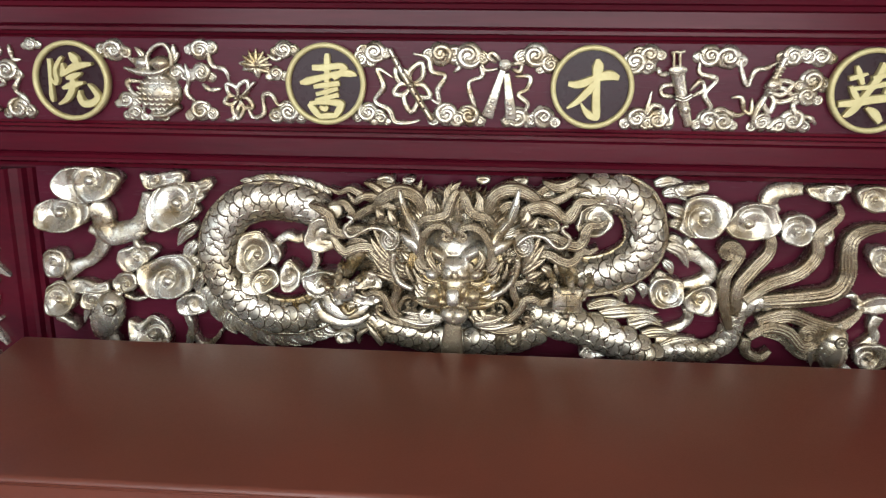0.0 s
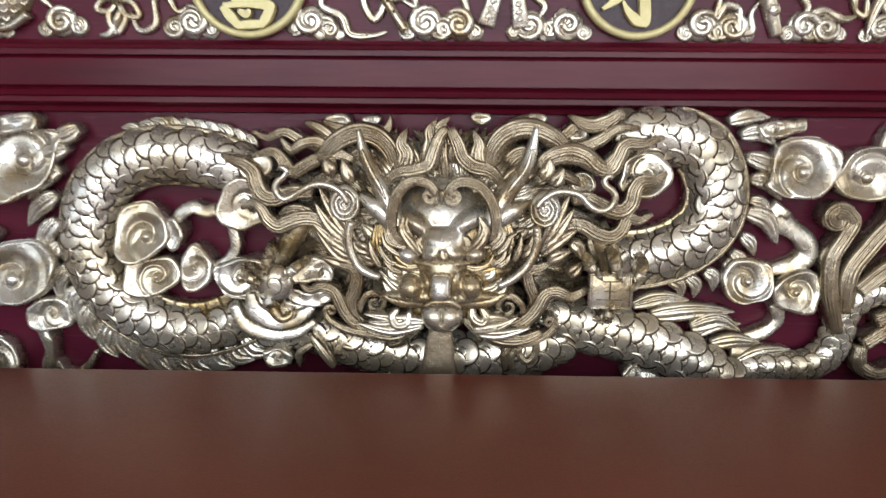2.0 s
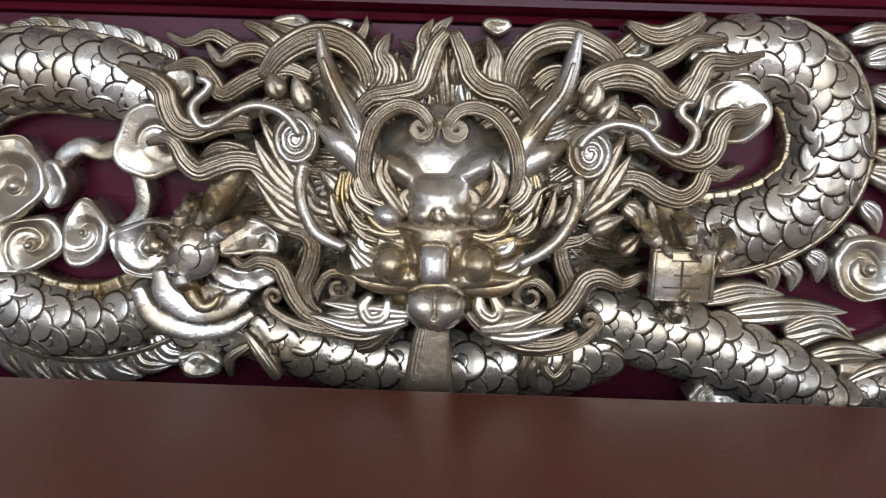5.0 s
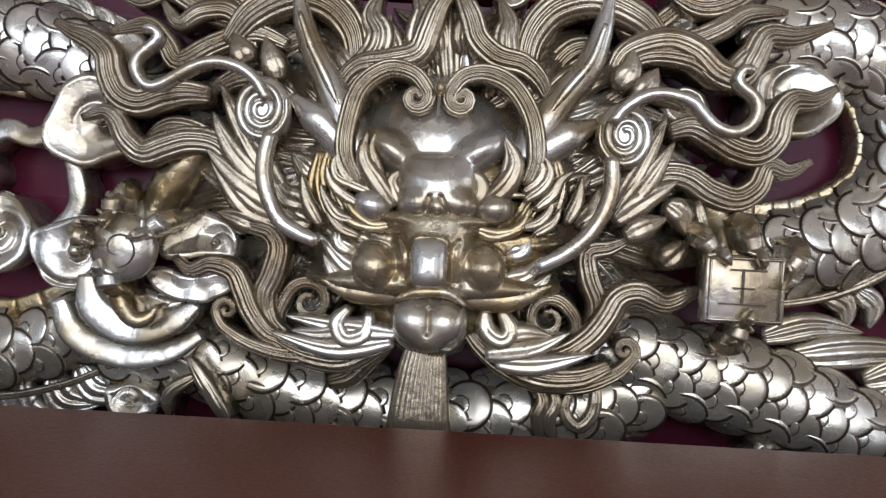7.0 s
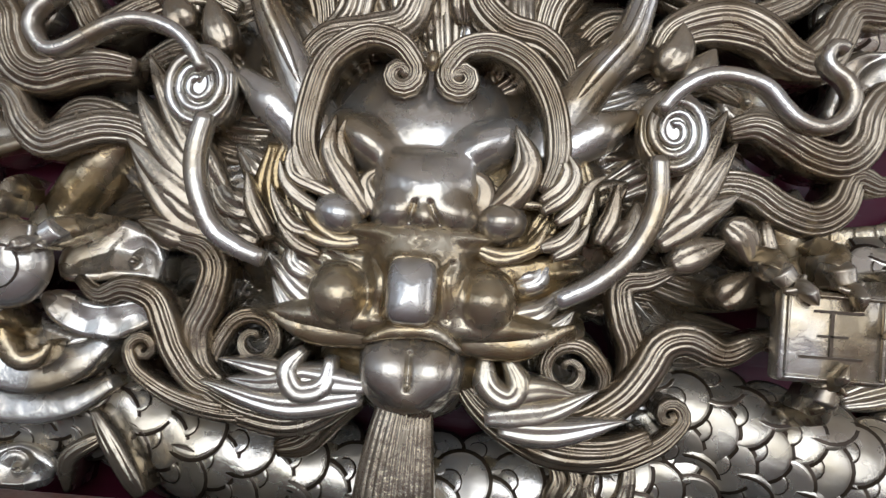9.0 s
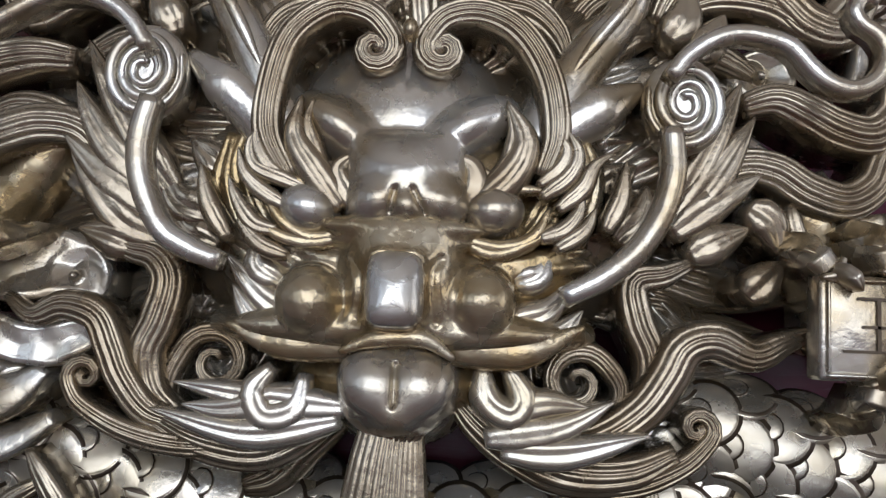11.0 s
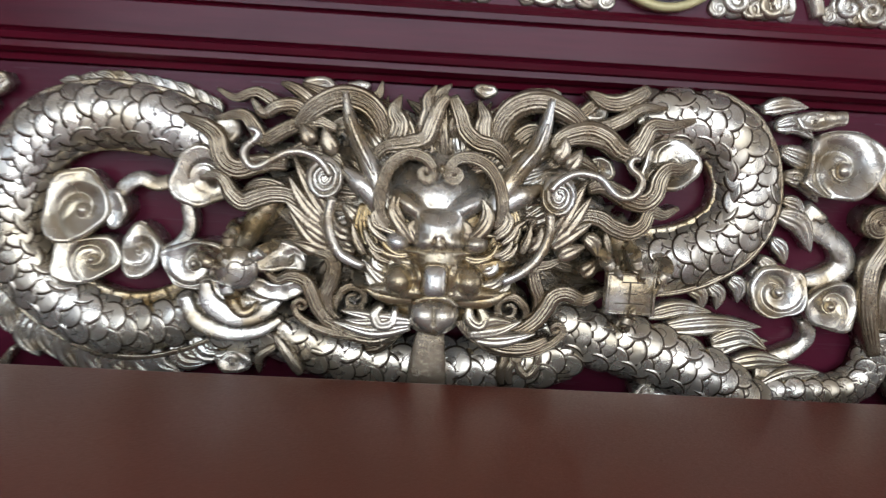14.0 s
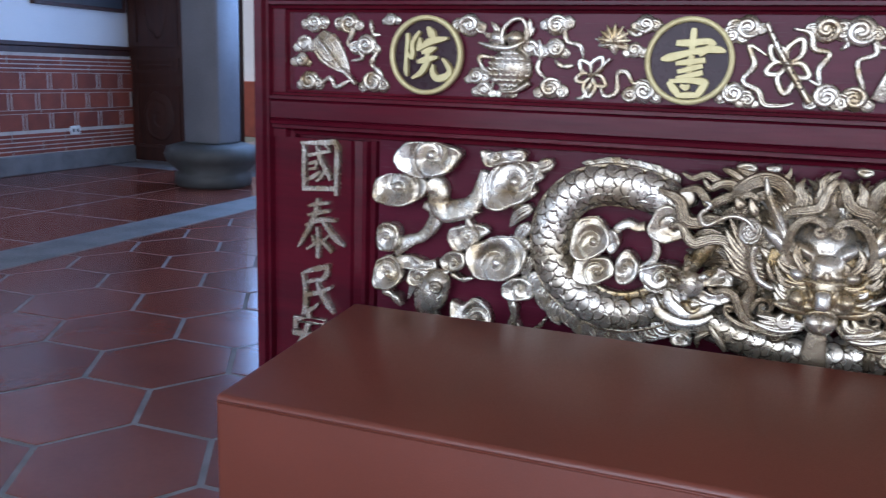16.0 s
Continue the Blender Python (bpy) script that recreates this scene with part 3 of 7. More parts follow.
# ---- the frieze ----
def roundel(x, z, strokes):
    t = thing("roundel", "gold-rimmed dark round medallion with a gold character", "medallion", "medallions along the frieze")
    n, prof = 72, [(0.0705, 0.004), (0.0705, 0.018), (0.0685, 0.0205), (0.0635, 0.0205), (0.0615, 0.018), (0.0615, 0.004)]
    b = bmesh.new()
    P = np.zeros((n, len(prof), 3))
    for i in range(n):
        a = 2 * math.pi * i / n
        for j, (r, d) in enumerate(prof):
            P[i, j] = (x + r * math.cos(a), 0.012 - d, z + r * math.sin(a))
    grid_faces(b, P, closed_u=True, closed_v=True)
    part("ring", b, M_YELLOW, t, "gold-painted ring")
    d = bmesh.new()
    r = bmesh.ops.create_cone(d, cap_ends=True, segments=64, radius1=0.063, radius2=0.063, depth=0.010)
    bmesh.ops.transform(d, matrix=pose(x, 0.0065, z, 90), verts=d.verts)
    part("disc", d, M_DISC, t, "dark maroon disc", smooth=False)
    brushed(strokes, 0.0015, 0.010, M_YELLOW, t)


for k, strokes in enumerate((YUAN, SHU, CAI, YING)):
    roundel(-0.69 + 0.46 * k, 0.968 + 0.0008 * k, strokes)

FR = -0.012


def frieze_cloud(x, z, rx, rz, hand, seed):
    t = thing("cloud_carving", "small gilded carved cloud scroll on the frieze", "carving", "clouds of the frieze")
    rx, rz = 0.55 * (rx + rz) * 1.2, 0.55 * (rx + rz) * 1.12
    for k, (dx, dz, f, h) in enumerate(((0, 0, 1.0, hand), (0.95 * hand, -0.3, 0.68, -hand), (-0.9 * hand, -0.45, 0.55, hand))):
        cx, cz = x + rx * dx, max(min(z + rz * dz, Z_F1 - rz * f), Z_F0 + rz * f)
        part("cloud_bed", swirl(cx, cz, FR, rx * f, rz * f, 0.008 - 0.001 * k, 1, h, 0, 5, 0.08, 0.0, seed + k, 0.0, 30, 8), M_METAL, t)
        part("cloud_scroll", volute(cx, cz, FR + 0.005 - 0.001 * k, rx * f * 0.84, rz * f * 0.84, h, seed * 1.3 + k, 1.4, 0.5, 0.006, 34), M_METAL, t)


def ribbon(pts, w=0.008, curl=0.0, side=1, bm=None, d=0.004):
    return strand(curled(pts, curl, 1.1, side) if curl else pts, w * 1.2, FR + d, 2, 0.5, 0.006, (0.3, 0.8, 1, 0.7, 1, 0.8, 0.3), 0.1, bm)


def frieze_thing(name, label):
    return thing(name, label, "carving", "emblems of the frieze")


def put(t, name, bm, mat=None, label=""):
    return part(name, bm, mat or M_METAL, t, label)


# clouds in the gaps between medallions and emblems
for i, (x, z, rx, rz, h) in enumerate([
        (-0.945, 0.985, 0.014, 0.013, 1), (-0.952, 0.955, 0.011, 0.012, -1), (-0.935, 0.913, 0.020, 0.011, 1), (-0.925, 1.030, 0.020, 0.011, 1), (-0.850, 1.028, 0.020, 0.012, -1),
        (-0.815, 0.985, 0.017, 0.016, -1), (-0.800, 0.913, 0.020, 0.013, 1), (-0.765, 1.033, 0.012, 0.008, 1),
        (-0.612, 1.028, 0.020, 0.014, -1), (-0.500, 0.985, 0.012, 0.014, 1), (-0.455, 1.033, 0.022, 0.009, 1), (-0.455, 0.985, 0.014, 0.015, -1), (-0.596, 0.935, 0.012, 0.013, 1),
        (-0.580, 0.908, 0.016, 0.008, -1), (-0.540, 0.906, 0.014, 0.007, 1), (-0.460, 0.918, 0.020, 0.012, 1), (-0.300, 0.912, 0.022, 0.013, -1), (-0.305, 1.030, 0.016, 0.011, 1), (-0.320, 0.985, 0.010, 0.012, 1),
        (-0.145, 1.030, 0.018, 0.014, -1), (-0.168, 1.012, 0.014, 0.012, 1), (-0.158, 0.920, 0.018, 0.013, 1), (-0.135, 0.904, 0.012, 0.008, -1),
        (-0.030, 1.030, 0.022, 0.013, 1), (0.018, 1.026, 0.024, 0.015, -1), (-0.020, 0.910, 0.022, 0.013, 1), (0.020, 0.908, 0.020, 0.013, -1), (0.105, 0.906, 0.020, 0.011, 1), (0.150, 0.908, 0.020, 0.012, -1),
        (0.132, 1.024, 0.022, 0.014, -1), (0.158, 1.006, 0.014, 0.013, 1), (0.145, 0.925, 0.010, 0.010, 1),
        (0.300, 1.012, 0.022, 0.014, 1), (0.325, 1.032, 0.020, 0.010, -1), (0.310, 0.908, 0.022, 0.011, 1), (0.345, 0.906, 0.020, 0.010, -1), (0.425, 1.030, 0.022, 0.010, 1), (0.455, 1.026, 0.022, 0.013, -1),
        (0.430, 0.910, 0.020, 0.012, 1), (0.455, 0.912, 0.016, 0.012, -1), (0.560, 1.032, 0.020, 0.010, 1), (0.605, 1.030, 0.020, 0.010, -1), (0.595, 0.985, 0.018, 0.015, 1), (0.590, 0.960, 0.016, 0.013, -1),
        (0.520, 0.906, 0.018, 0.010, 1), (0.570, 0.908, 0.022, 0.012, -1), (0.775, 1.02, 0.020, 0.013, 1), (0.790, 0.915, 0.020, 0.013, -1), (0.935, 1.02, 0.020, 0.012, 1), (0.930, 0.915, 0.022, 0.012, -1)]):
    frieze_cloud(x, z, rx, rz, h, i)

# the fan
t = frieze_thing("fan_carving", "gilded carved palm-leaf fan with a ribbon")
put(t, "blade", leaf([(-0.918, 1.000), (-0.895, 0.975), (-0.868, 0.948), (-0.850, 0.930)], 0.062, FR, 7, 0.16, 0.0, groove=0.06))
put(t, "rib", strand([(-0.915, 0.998), (-0.850, 0.925)], 0.005, 0.004, 1, 0.5, 0.01))
put(t, "handle", strand([(-0.860, 0.938), (-0.832, 0.912)], 0.009, 0.0, 1, 0.6, 0.012, (1, 1, 1)))
put(t, "ribbon", ribbon([(-0.915, 0.905), (-0.890, 0.922), (-0.878, 0.905), (-0.860, 0.912), (-0.842, 0.922)], 0.009))
put(t, "ribbon", ribbon([(-0.868, 1.022), (-0.842, 1.012), (-0.852, 0.985), (-0.830, 0.975), (-0.822, 0.960), (-0.845, 0.955)], 0.009))
put(t, "ribbon", ribbon([(-0.806, 1.030), (-0.800, 1.005), (-0.785, 1.003)], 0.008))
put(t, "ribbon", ribbon([(-0.790, 0.975), (-0.802, 0.950), (-0.785, 0.935), (-0.778, 0.920)], 0.010))

# the basket
t = frieze_thing("basket_carving", "gilded carved woven basket with fruit and leaves")
put(t, "basket", ball(-0.533, 0.948, FR, 0.041, 0.036, 0.022))
b = bmesh.new()
for k in range(7):
    for j in range(7):
        dx, dz = (k - 3) * 0.011, (j - 3) * 0.0092
        if (dx / 0.040) ** 2 + (dz / 0.036) ** 2 < 0.88:
            hh = 0.021 * math.sqrt(1 - (dx / 0.043) ** 2 - (dz / 0.039) ** 2)
            leaf([(-0.533 + dx - 0.0055, 0.948 + dz + 0.003), (-0.533 + dx, 0.948 + dz - 0.002), (-0.533 + dx + 0.0055, 0.948 + dz + 0.003)], 0.005, FR + hh, 1, 0.4, 0.003, b)
put(t, "weave", b)
put(t, "rim", strand([(-0.590, 0.992), (-0.560, 0.984), (-0.530, 0.984), (-0.505, 0.996)], 0.012, 0.004, 1, 0.6, 0.012, (0.4, 1, 1, 1, 0.4)))
put(t, "fruit", ball(-0.556, 1.000, -0.002, 0.017, 0.014, 0.014))
put(t, "fruit", ball(-0.524, 1.000, -0.002, 0.019, 0.014, 0.015))
put(t, "handle", strand([(-0.545, 0.988), (-0.546, 1.012), (-0.530, 1.030), (-0.512, 1.032), (-0.503, 1.015), (-0.503, 0.995)], 0.007, 0.006, 2, 0.5, 0.01, (1, 1, 1)))
for p in ([(-0.560, 0.995), (-0.585, 1.010)], [(-0.555, 1.006), (-0.570, 1.028)], [(-0.510, 1.000), (-0.492, 1.020)], [(-0.508, 1.005), (-0.500, 1.034)]):
    m = [(p[0][0] * 0.5 + p[1][0] * 0.5 + 0.003, (p[0][1] + p[1][1]) / 2)]
    put(t, "leaf", leaf([p[0], *m, p[1]], 0.013, 0.0, 2, 0.2, 0.012))
put(t, "base", strand([(-0.545, 0.908), (-0.520, 0.910), (-0.495, 0.925)], 0.010, 0.002, 1, 0.6, 0.012, (0.6, 1, 1, 1)))
put(t, "ribbon", ribbon([(-0.560, 0.967), (-0.590, 0.968), (-0.585, 0.950), (-0.565, 0.935), (-0.565, 0.912)], 0.009))
put(t, "ribbon", ribbon([(-0.484, 1.000), (-0.478, 0.975), (-0.484, 0.950), (-0.468, 0.932)], 0.009))

# the lotus and its bow
t = frieze_thing("flower_carving", "gilded carved lotus flower on a bow-tied stem")
for k in range(15):
    a = radians(-10 + k * 14)
    r = 0.030 if k % 2 else 0.024
    put(t, "petal", leaf([(-0.355, 0.998), (-0.355 + 0.6 * r * math.cos(a), 0.998 + 0.6 * r * math.sin(a)), (-0.355 + r * math.cos(a), 0.998 + r * math.sin(a))], 0.010, FR + 0.004 + 0.003 * (k % 2), 1, 0.35, 0.008), M_AMBER)
for x, z in ((-0.388, 1.002), (-0.382, 0.990), (-0.352, 0.975), (-0.325, 0.985)):
    put(t, "petal", leaf([(-0.357, 0.996), (x * 0.5 - 0.178, z * 0.5 + 0.499), (x, z)], 0.018, FR + 0.002, 2, 0.25, 0.004))
put(t, "stem", strand([(-0.358, 0.970), (-0.380, 0.946)], 0.006, 0.0, 1, 0.5, 0.012, (1, 1)))


def bow(t, x, z, s, turn=0.0, loops=((60, 1.0), (130, 0.9), (200, 0.8), (-35, 0.9), (-95, 1.1))):
    for ang, ln in loops:
        a = radians(ang + turn)
        u = (math.cos(a), math.sin(a))
        v = (-u[1], u[0])
        r = s * ln
        pts = [(x, z), (x + u[0] * r * 0.5 + v[0] * r * 0.28, z + u[1] * r * 0.5 + v[1] * r * 0.28), (x + u[0] * r, z + u[1] * r),
               (x + u[0] * r * 0.5 - v[0] * r * 0.28, z + u[1] * r * 0.5 - v[1] * r * 0.28), (x, z)]
        put(t, "bow_loop", strand(pts, s * 0.26, FR + 0.004, 2, 0.45, 0.008, (0.5, 1, 1, 1, 0.5)))
    put(t, "knot", ball(x, z, 0.0, s * 0.16, s * 0.16, 0.012))


bow(t, -0.390, 0.942, 0.034)
put(t, "ribbon", ribbon([(-0.386, 0.935), (-0.400, 0.905), (-0.415, 0.902)], 0.009))
put(t, "ribbon", ribbon([(-0.375, 0.930), (-0.365, 0.908), (-0.345, 0.915), (-0.345, 0.945), (-0.330, 0.948), (-0.318, 0.930), (-0.305, 0.935)], 0.009))
put(t, "ribbon", ribbon([(-0.440, 1.025), (-0.435, 0.998), (-0.412, 0.990), (-0.405, 0.970)], 0.009))
put(t, "ribbon", ribbon([(-0.455, 0.965), (-0.440, 0.955), (-0.420, 0.957)], 0.009))
put(t, "ribbon", ribbon([(-0.335, 1.018), (-0.318, 1.008), (-0.305, 1.018)], 0.008))

# the flute
t = frieze_thing("flute_carving", "gilded carved flute tied with a bow")
put(t, "tube", strand([(-0.118, 1.030), (-0.093, 0.985), (-0.063, 0.938), (-0.043, 0.908)], 0.011, 0.002, 1, 0.6, 0.014, (0.8, 1, 1, 1.1)))
for f in (0.12, 0.22, 0.32, 0.62, 0.72, 0.82):
    put(t, "finger_hole", ball(-0.118 + 0.075 * f, 1.030 - 0.122 * f, 0.0088, 0.0018, 0.0022, 0.001, seg=10), M_DISC)
bow(t, -0.081, 0.968, 0.042, 5)
put(t, "ribbon", ribbon([(-0.112, 0.980), (-0.140, 0.995), (-0.130, 0.965), (-0.145, 0.940), (-0.120, 0.925), (-0.110, 0.905), (-0.085, 0.903), (-0.065, 0.908)], 0.010))
put(t, "ribbon", ribbon([(-0.078, 1.022), (-0.052, 1.015), (-0.045, 0.992), (-0.022, 0.985), (-0.035, 0.960), (-0.032, 0.938), (-0.048, 0.945)], 0.010))
put(t, "ribbon", ribbon([(-0.005, 1.015), (0.002, 1.000), (-0.008, 0.990)], 0.008))

# the clappers
t = frieze_thing("clapper_carving", "gilded carved pair of wooden clappers tied together")
for a, b2 in (((0.078, 0.998), (0.052, 0.915)), ((0.084, 0.992), (0.094, 0.912))):
    bd = bmesh.new()
    d = (b2[0] - a[0], b2[1] - a[1])
    L = math.hypot(*d)
    add_box(bd, -0.007, 0.007, -0.006, 0.010, 0, L, bevel=0.002)
    for v in bd.verts:
        v.co.x *= 0.75 + 0.75 * v.co.z / L
    put(t, "clapper", bd).matrix_world = pose(a[0], 0.004, a[1], 0, math.degrees(math.atan2(d[0], d[1])), 0)
    for f in (0.66, 0.77, 0.87):
        put(t, "stud", swirl(a[0] + d[0] * f, a[1] + d[1] * f, 0.002, 0.0042, 0.0042, 0.003, 1.0, lobe=0.0, back=0.004))
put(t, "knot", swirl(0.081, 1.005, 0.0, 0.011, 0.010, 0.010, 1.5, back=0.012))
put(t, "ribbon", ribbon([(0.074, 1.010), (0.060, 1.024), (0.052, 1.018), (0.066, 1.008)], 0.009))
put(t, "ribbon", ribbon([(0.090, 1.005), (0.108, 1.008), (0.106, 0.994), (0.092, 0.998)], 0.009))
put(t, "ribbon", ribbon([(0.070, 0.998), (0.048, 0.995), (0.040, 1.003), (0.042, 0.985), (0.020, 0.975), (0.022, 0.955), (0.030, 0.930), (0.015, 0.915)], 0.009))
put(t, "ribbon", ribbon([(0.098, 0.985), (0.124, 0.985), (0.120, 0.965), (0.105, 0.955), (0.122, 0.938), (0.110, 0.918)], 0.009))

# the scroll tube
t = frieze_thing("scroll_tube_carving", "gilded carved tube holding two rods, tied with a ribbon")
put(t, "tube", strand([(0.372, 0.998), (0.380, 0.965), (0.390, 0.930), (0.398, 0.905)], 0.027, FR + 0.002, 1, 0.55, 0.004, (1.05, 0.9, 0.85, 0.75, 0.6)))
put(t, "mouth", swirl(0.371, 1.000, 0.004, 0.015, 0.009, 0.004, 1, lobe=0.0, back=0.01))
for x in (0.364, 0.374):
    put(t, "rod", strand([(x, 1.000), (x - 0.002, 1.028)], 0.005, 0.004, 1, 0.5, 0.01, (1, 1)))
    put(t, "rod_head", strand([(x - 0.006, 1.028), (x + 0.006, 1.031)], 0.006, 0.004, 1, 0.5, 0.01, (1, 1)))
for z0 in (0.958, 0.953):
    put(t, "tie", strand([(0.370, z0), (0.384, z0 - 0.004), (0.397, z0 + 0.003)], 0.004, 0.006, 1, 0.5, 0.01, (1, 1, 1)))
put(t, "swirl", swirl(0.390, 0.935, 0.003, 0.007, 0.008, 0.003, 1.5, lobe=0.1, back=0.005))
put(t, "ribbon", ribbon([(0.372, 0.975), (0.350, 0.972), (0.350, 0.958), (0.375, 0.955)], 0.009))
put(t, "ribbon", ribbon([(0.395, 0.965), (0.412, 0.982), (0.418, 0.968), (0.398, 0.955)], 0.009))
put(t, "ribbon", ribbon([(0.375, 0.945), (0.366, 0.930), (0.368, 0.910), (0.352, 0.912), (0.352, 0.935), (0.335, 0.940), (0.325, 0.925), (0.332, 0.965)], 0.010))
put(t, "ribbon", ribbon([(0.408, 1.015), (0.410, 0.995), (0.438, 0.985), (0.420, 0.960), (0.432, 0.938), (0.420, 0.920)], 0.010))
put(t, "ribbon", ribbon([(0.340, 1.005), (0.345, 0.992), (0.360, 0.995)], 0.009))
put(t, "ribbon", ribbon([(0.425, 0.925), (0.450, 0.935), (0.475, 0.925), (0.492, 0.930)], 0.010))

# the sword
t = frieze_thing("sword_carving", "gilded carved sword with bows on its grip")
put(t, "blade", leaf([(0.520, 0.960), (0.508, 0.935), (0.500, 0.905)], 0.013, 0.0, 2, 0.3, 0.012))
put(t, "grip", strand([(0.520, 0.962), (0.530, 0.985), (0.540, 1.008), (0.546, 1.024)], 0.011, 0.0, 1, 0.6, 0.012, (0.9, 1, 1, 1.2)))
for f in (0.45, 0.55, 0.65, 0.75, 0.85):
    put(t, "grip_ring", strand([(0.514 + 0.026 * f, 0.964 + 0.060 * f), (0.526 + 0.026 * f, 0.960 + 0.060 * f)], 0.005, 0.004, 1, 0.5, 0.01, (1, 1)))
put(t, "guard", swirl(0.530, 0.978, 0.0, 0.012, 0.011, 0.012, 1.2, back=0.012))
bow(t, 0.524, 0.965, 0.042, 0, ((20, 1.0), (-12, 1.0), (70, 0.4), (-80, 0.8)))
put(t, "ribbon", ribbon([(0.540, 1.018), (0.520, 1.005), (0.500, 1.000), (0.490, 0.975), (0.478, 1.000), (0.475, 1.020)], 0.009))
put(t, "ribbon", ribbon([(0.465, 0.955), (0.482, 0.955), (0.488, 0.935), (0.500, 0.930), (0.500, 0.955)], 0.009))
put(t, "ribbon", ribbon([(0.520, 0.920), (0.530, 0.905), (0.545, 0.918), (0.575, 0.920), (0.568, 0.945), (0.590, 0.955)], 0.010))
put(t, "ribbon", ribbon([(0.575, 0.920), (0.595, 0.925), (0.610, 0.912)], 0.009))

# emblem beyond the last medallion
t = frieze_thing("gourd_carving", "gilded carved bottle gourd with a ribbon")
put(t, "gourd", ball(0.860, 0.945, FR, 0.026, 0.028, 0.02))
put(t, "gourd", ball(0.860, 0.985, FR, 0.017, 0.018, 0.016))
put(t, "ribbon", ribbon([(0.845, 0.968), (0.82, 0.985), (0.83, 0.955), (0.805, 0.94)], 0.01))
put(t, "ribbon", ribbon([(0.875, 0.968), (0.90, 0.985), (0.89, 0.955), (0.915, 0.94)], 0.01))


# ---- the dragon ----
dragon = thing("dragon_carving", "gilded openwork dragon carving with scaly coils", "carving")


def scale_mesh():
    """One overlapping plate: tip along x, a small second plate at its root, a chased line round each with its shade put
    in as dark colour.
    """
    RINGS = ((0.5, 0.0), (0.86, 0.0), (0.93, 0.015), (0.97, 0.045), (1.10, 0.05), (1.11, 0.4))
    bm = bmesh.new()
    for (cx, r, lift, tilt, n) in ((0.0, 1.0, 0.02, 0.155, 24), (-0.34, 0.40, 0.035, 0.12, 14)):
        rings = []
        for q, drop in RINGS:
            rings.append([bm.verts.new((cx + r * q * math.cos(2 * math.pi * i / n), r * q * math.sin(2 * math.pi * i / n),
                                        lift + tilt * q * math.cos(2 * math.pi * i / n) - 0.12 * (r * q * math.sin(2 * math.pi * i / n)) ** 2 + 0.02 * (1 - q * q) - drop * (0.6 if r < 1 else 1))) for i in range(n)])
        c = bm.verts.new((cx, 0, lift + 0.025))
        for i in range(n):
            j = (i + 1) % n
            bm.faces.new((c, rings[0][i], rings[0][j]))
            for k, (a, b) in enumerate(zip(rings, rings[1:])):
                # The fourth ring is coloured dark: painted shade under the plate's edge.
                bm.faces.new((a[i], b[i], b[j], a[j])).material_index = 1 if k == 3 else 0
    me = bpy.data.meshes.new("scale")
    bm.to_mesh(me)
    bm.free()
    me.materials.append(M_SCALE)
    me.materials.append(M_GROOVE_SHADE)
    me.polygons.foreach_set("use_smooth", [True] * len(me.polygons))
    return me


SCALE = scale_mesh()


def scaly_body(pts, width, depth, rise, radius, taper, across=5, single=True, spread=70, u0=0.0, u1=1.0):
    """A coil: a half-round trunk along a path, covered with plates in staggered rows."""
    part("coil", strand(pts, width, depth, 1, 0.86 * rise / width, 0.03, taper), M_AMBER, dragon)
    fine, length = spline(pts, 400)
    t, nr = frames_of(fine)
    w = along(taper, 400) * width
    d = along(depth, 400)
    rows = int(length / (radius * 0.98))
    rng = random.Random(len(pts))
    base = np.array([v.co[:] for v in SCALE.vertices])
    polys = [tuple(p.vertices) for p in SCALE.polygons]
    made_v, made_f = [], []
    for i in range(rows):
        u = (i + 0.5) / rows
        if not u0 <= u <= u1:
            continue
        k = int(u * 399)
        cnt = across + (i % 2)
        a, h = w[k] / 2, rise * w[k] / width
        for j in range(cnt):
            v = 1.80 * radius * (j - (cnt - 1) / 2) / a
            if abs(v) > 1.04:
                continue
            v = max(-0.97, min(0.97, v))
            arch = (1 - abs(v) ** 2.6) ** 0.7
            slope = -0.7 * (1 - abs(v) ** 2.6) ** -0.3 * 2.6 * abs(v) ** 1.6 * math.copysign(1, v) * h / a
            slope = max(-1.3, min(1.3, slope))
            p = Vector((fine[k, 0] + nr[k, 0] * a * v, -(d[k] + h * arch), fine[k, 1] + nr[k, 1] * a * v))
            z = Vector((-slope * nr[k, 0], -1.0, -slope * nr[k, 1])).normalized()
            x = Vector((t[k, 0], 0, t[k, 1]))
            x = (x - z * x.dot(z)).normalized()
            tip = rng.uniform(-0.03, 0.03)
            x = (x + z * rng.uniform(-0.03, 0.03)).normalized()
            y = z.cross(x).normalized()
            y = (y + z * tip).normalized()
            z = x.cross(y).normalized()
            s = radius * (0.75 + 0.25 * w[k] / width) * rng.uniform(0.95, 1.08)
            m = Matrix((x, y, z)).transposed().to_4x4()
            m.translation = p
            m = m @ Matrix.Diagonal((s, s * 1.04, s * 0.9, 1))
            if single:
                o = new("scale", SCALE)
                o.parent, o.matrix_basis = dragon, m
            else:
                n0 = len(made_v)
                made_v += [tuple(m @ Vector(v)) for v in base]
                made_f += [tuple(n0 + q for q in f) for f in polys]
    if not single:
        me = bpy.data.meshes.new("scale_field")
        me.from_pydata(made_v, [], made_f)
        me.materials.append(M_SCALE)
        me.materials.append(M_GROOVE_SHADE)
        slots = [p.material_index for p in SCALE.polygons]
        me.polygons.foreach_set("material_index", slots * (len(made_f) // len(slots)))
        me.polygons.foreach_set("use_smooth", [True] * len(me.polygons))
        o = new("scale_field", me)
        o.parent, o["kind"] = dragon, "stuff"


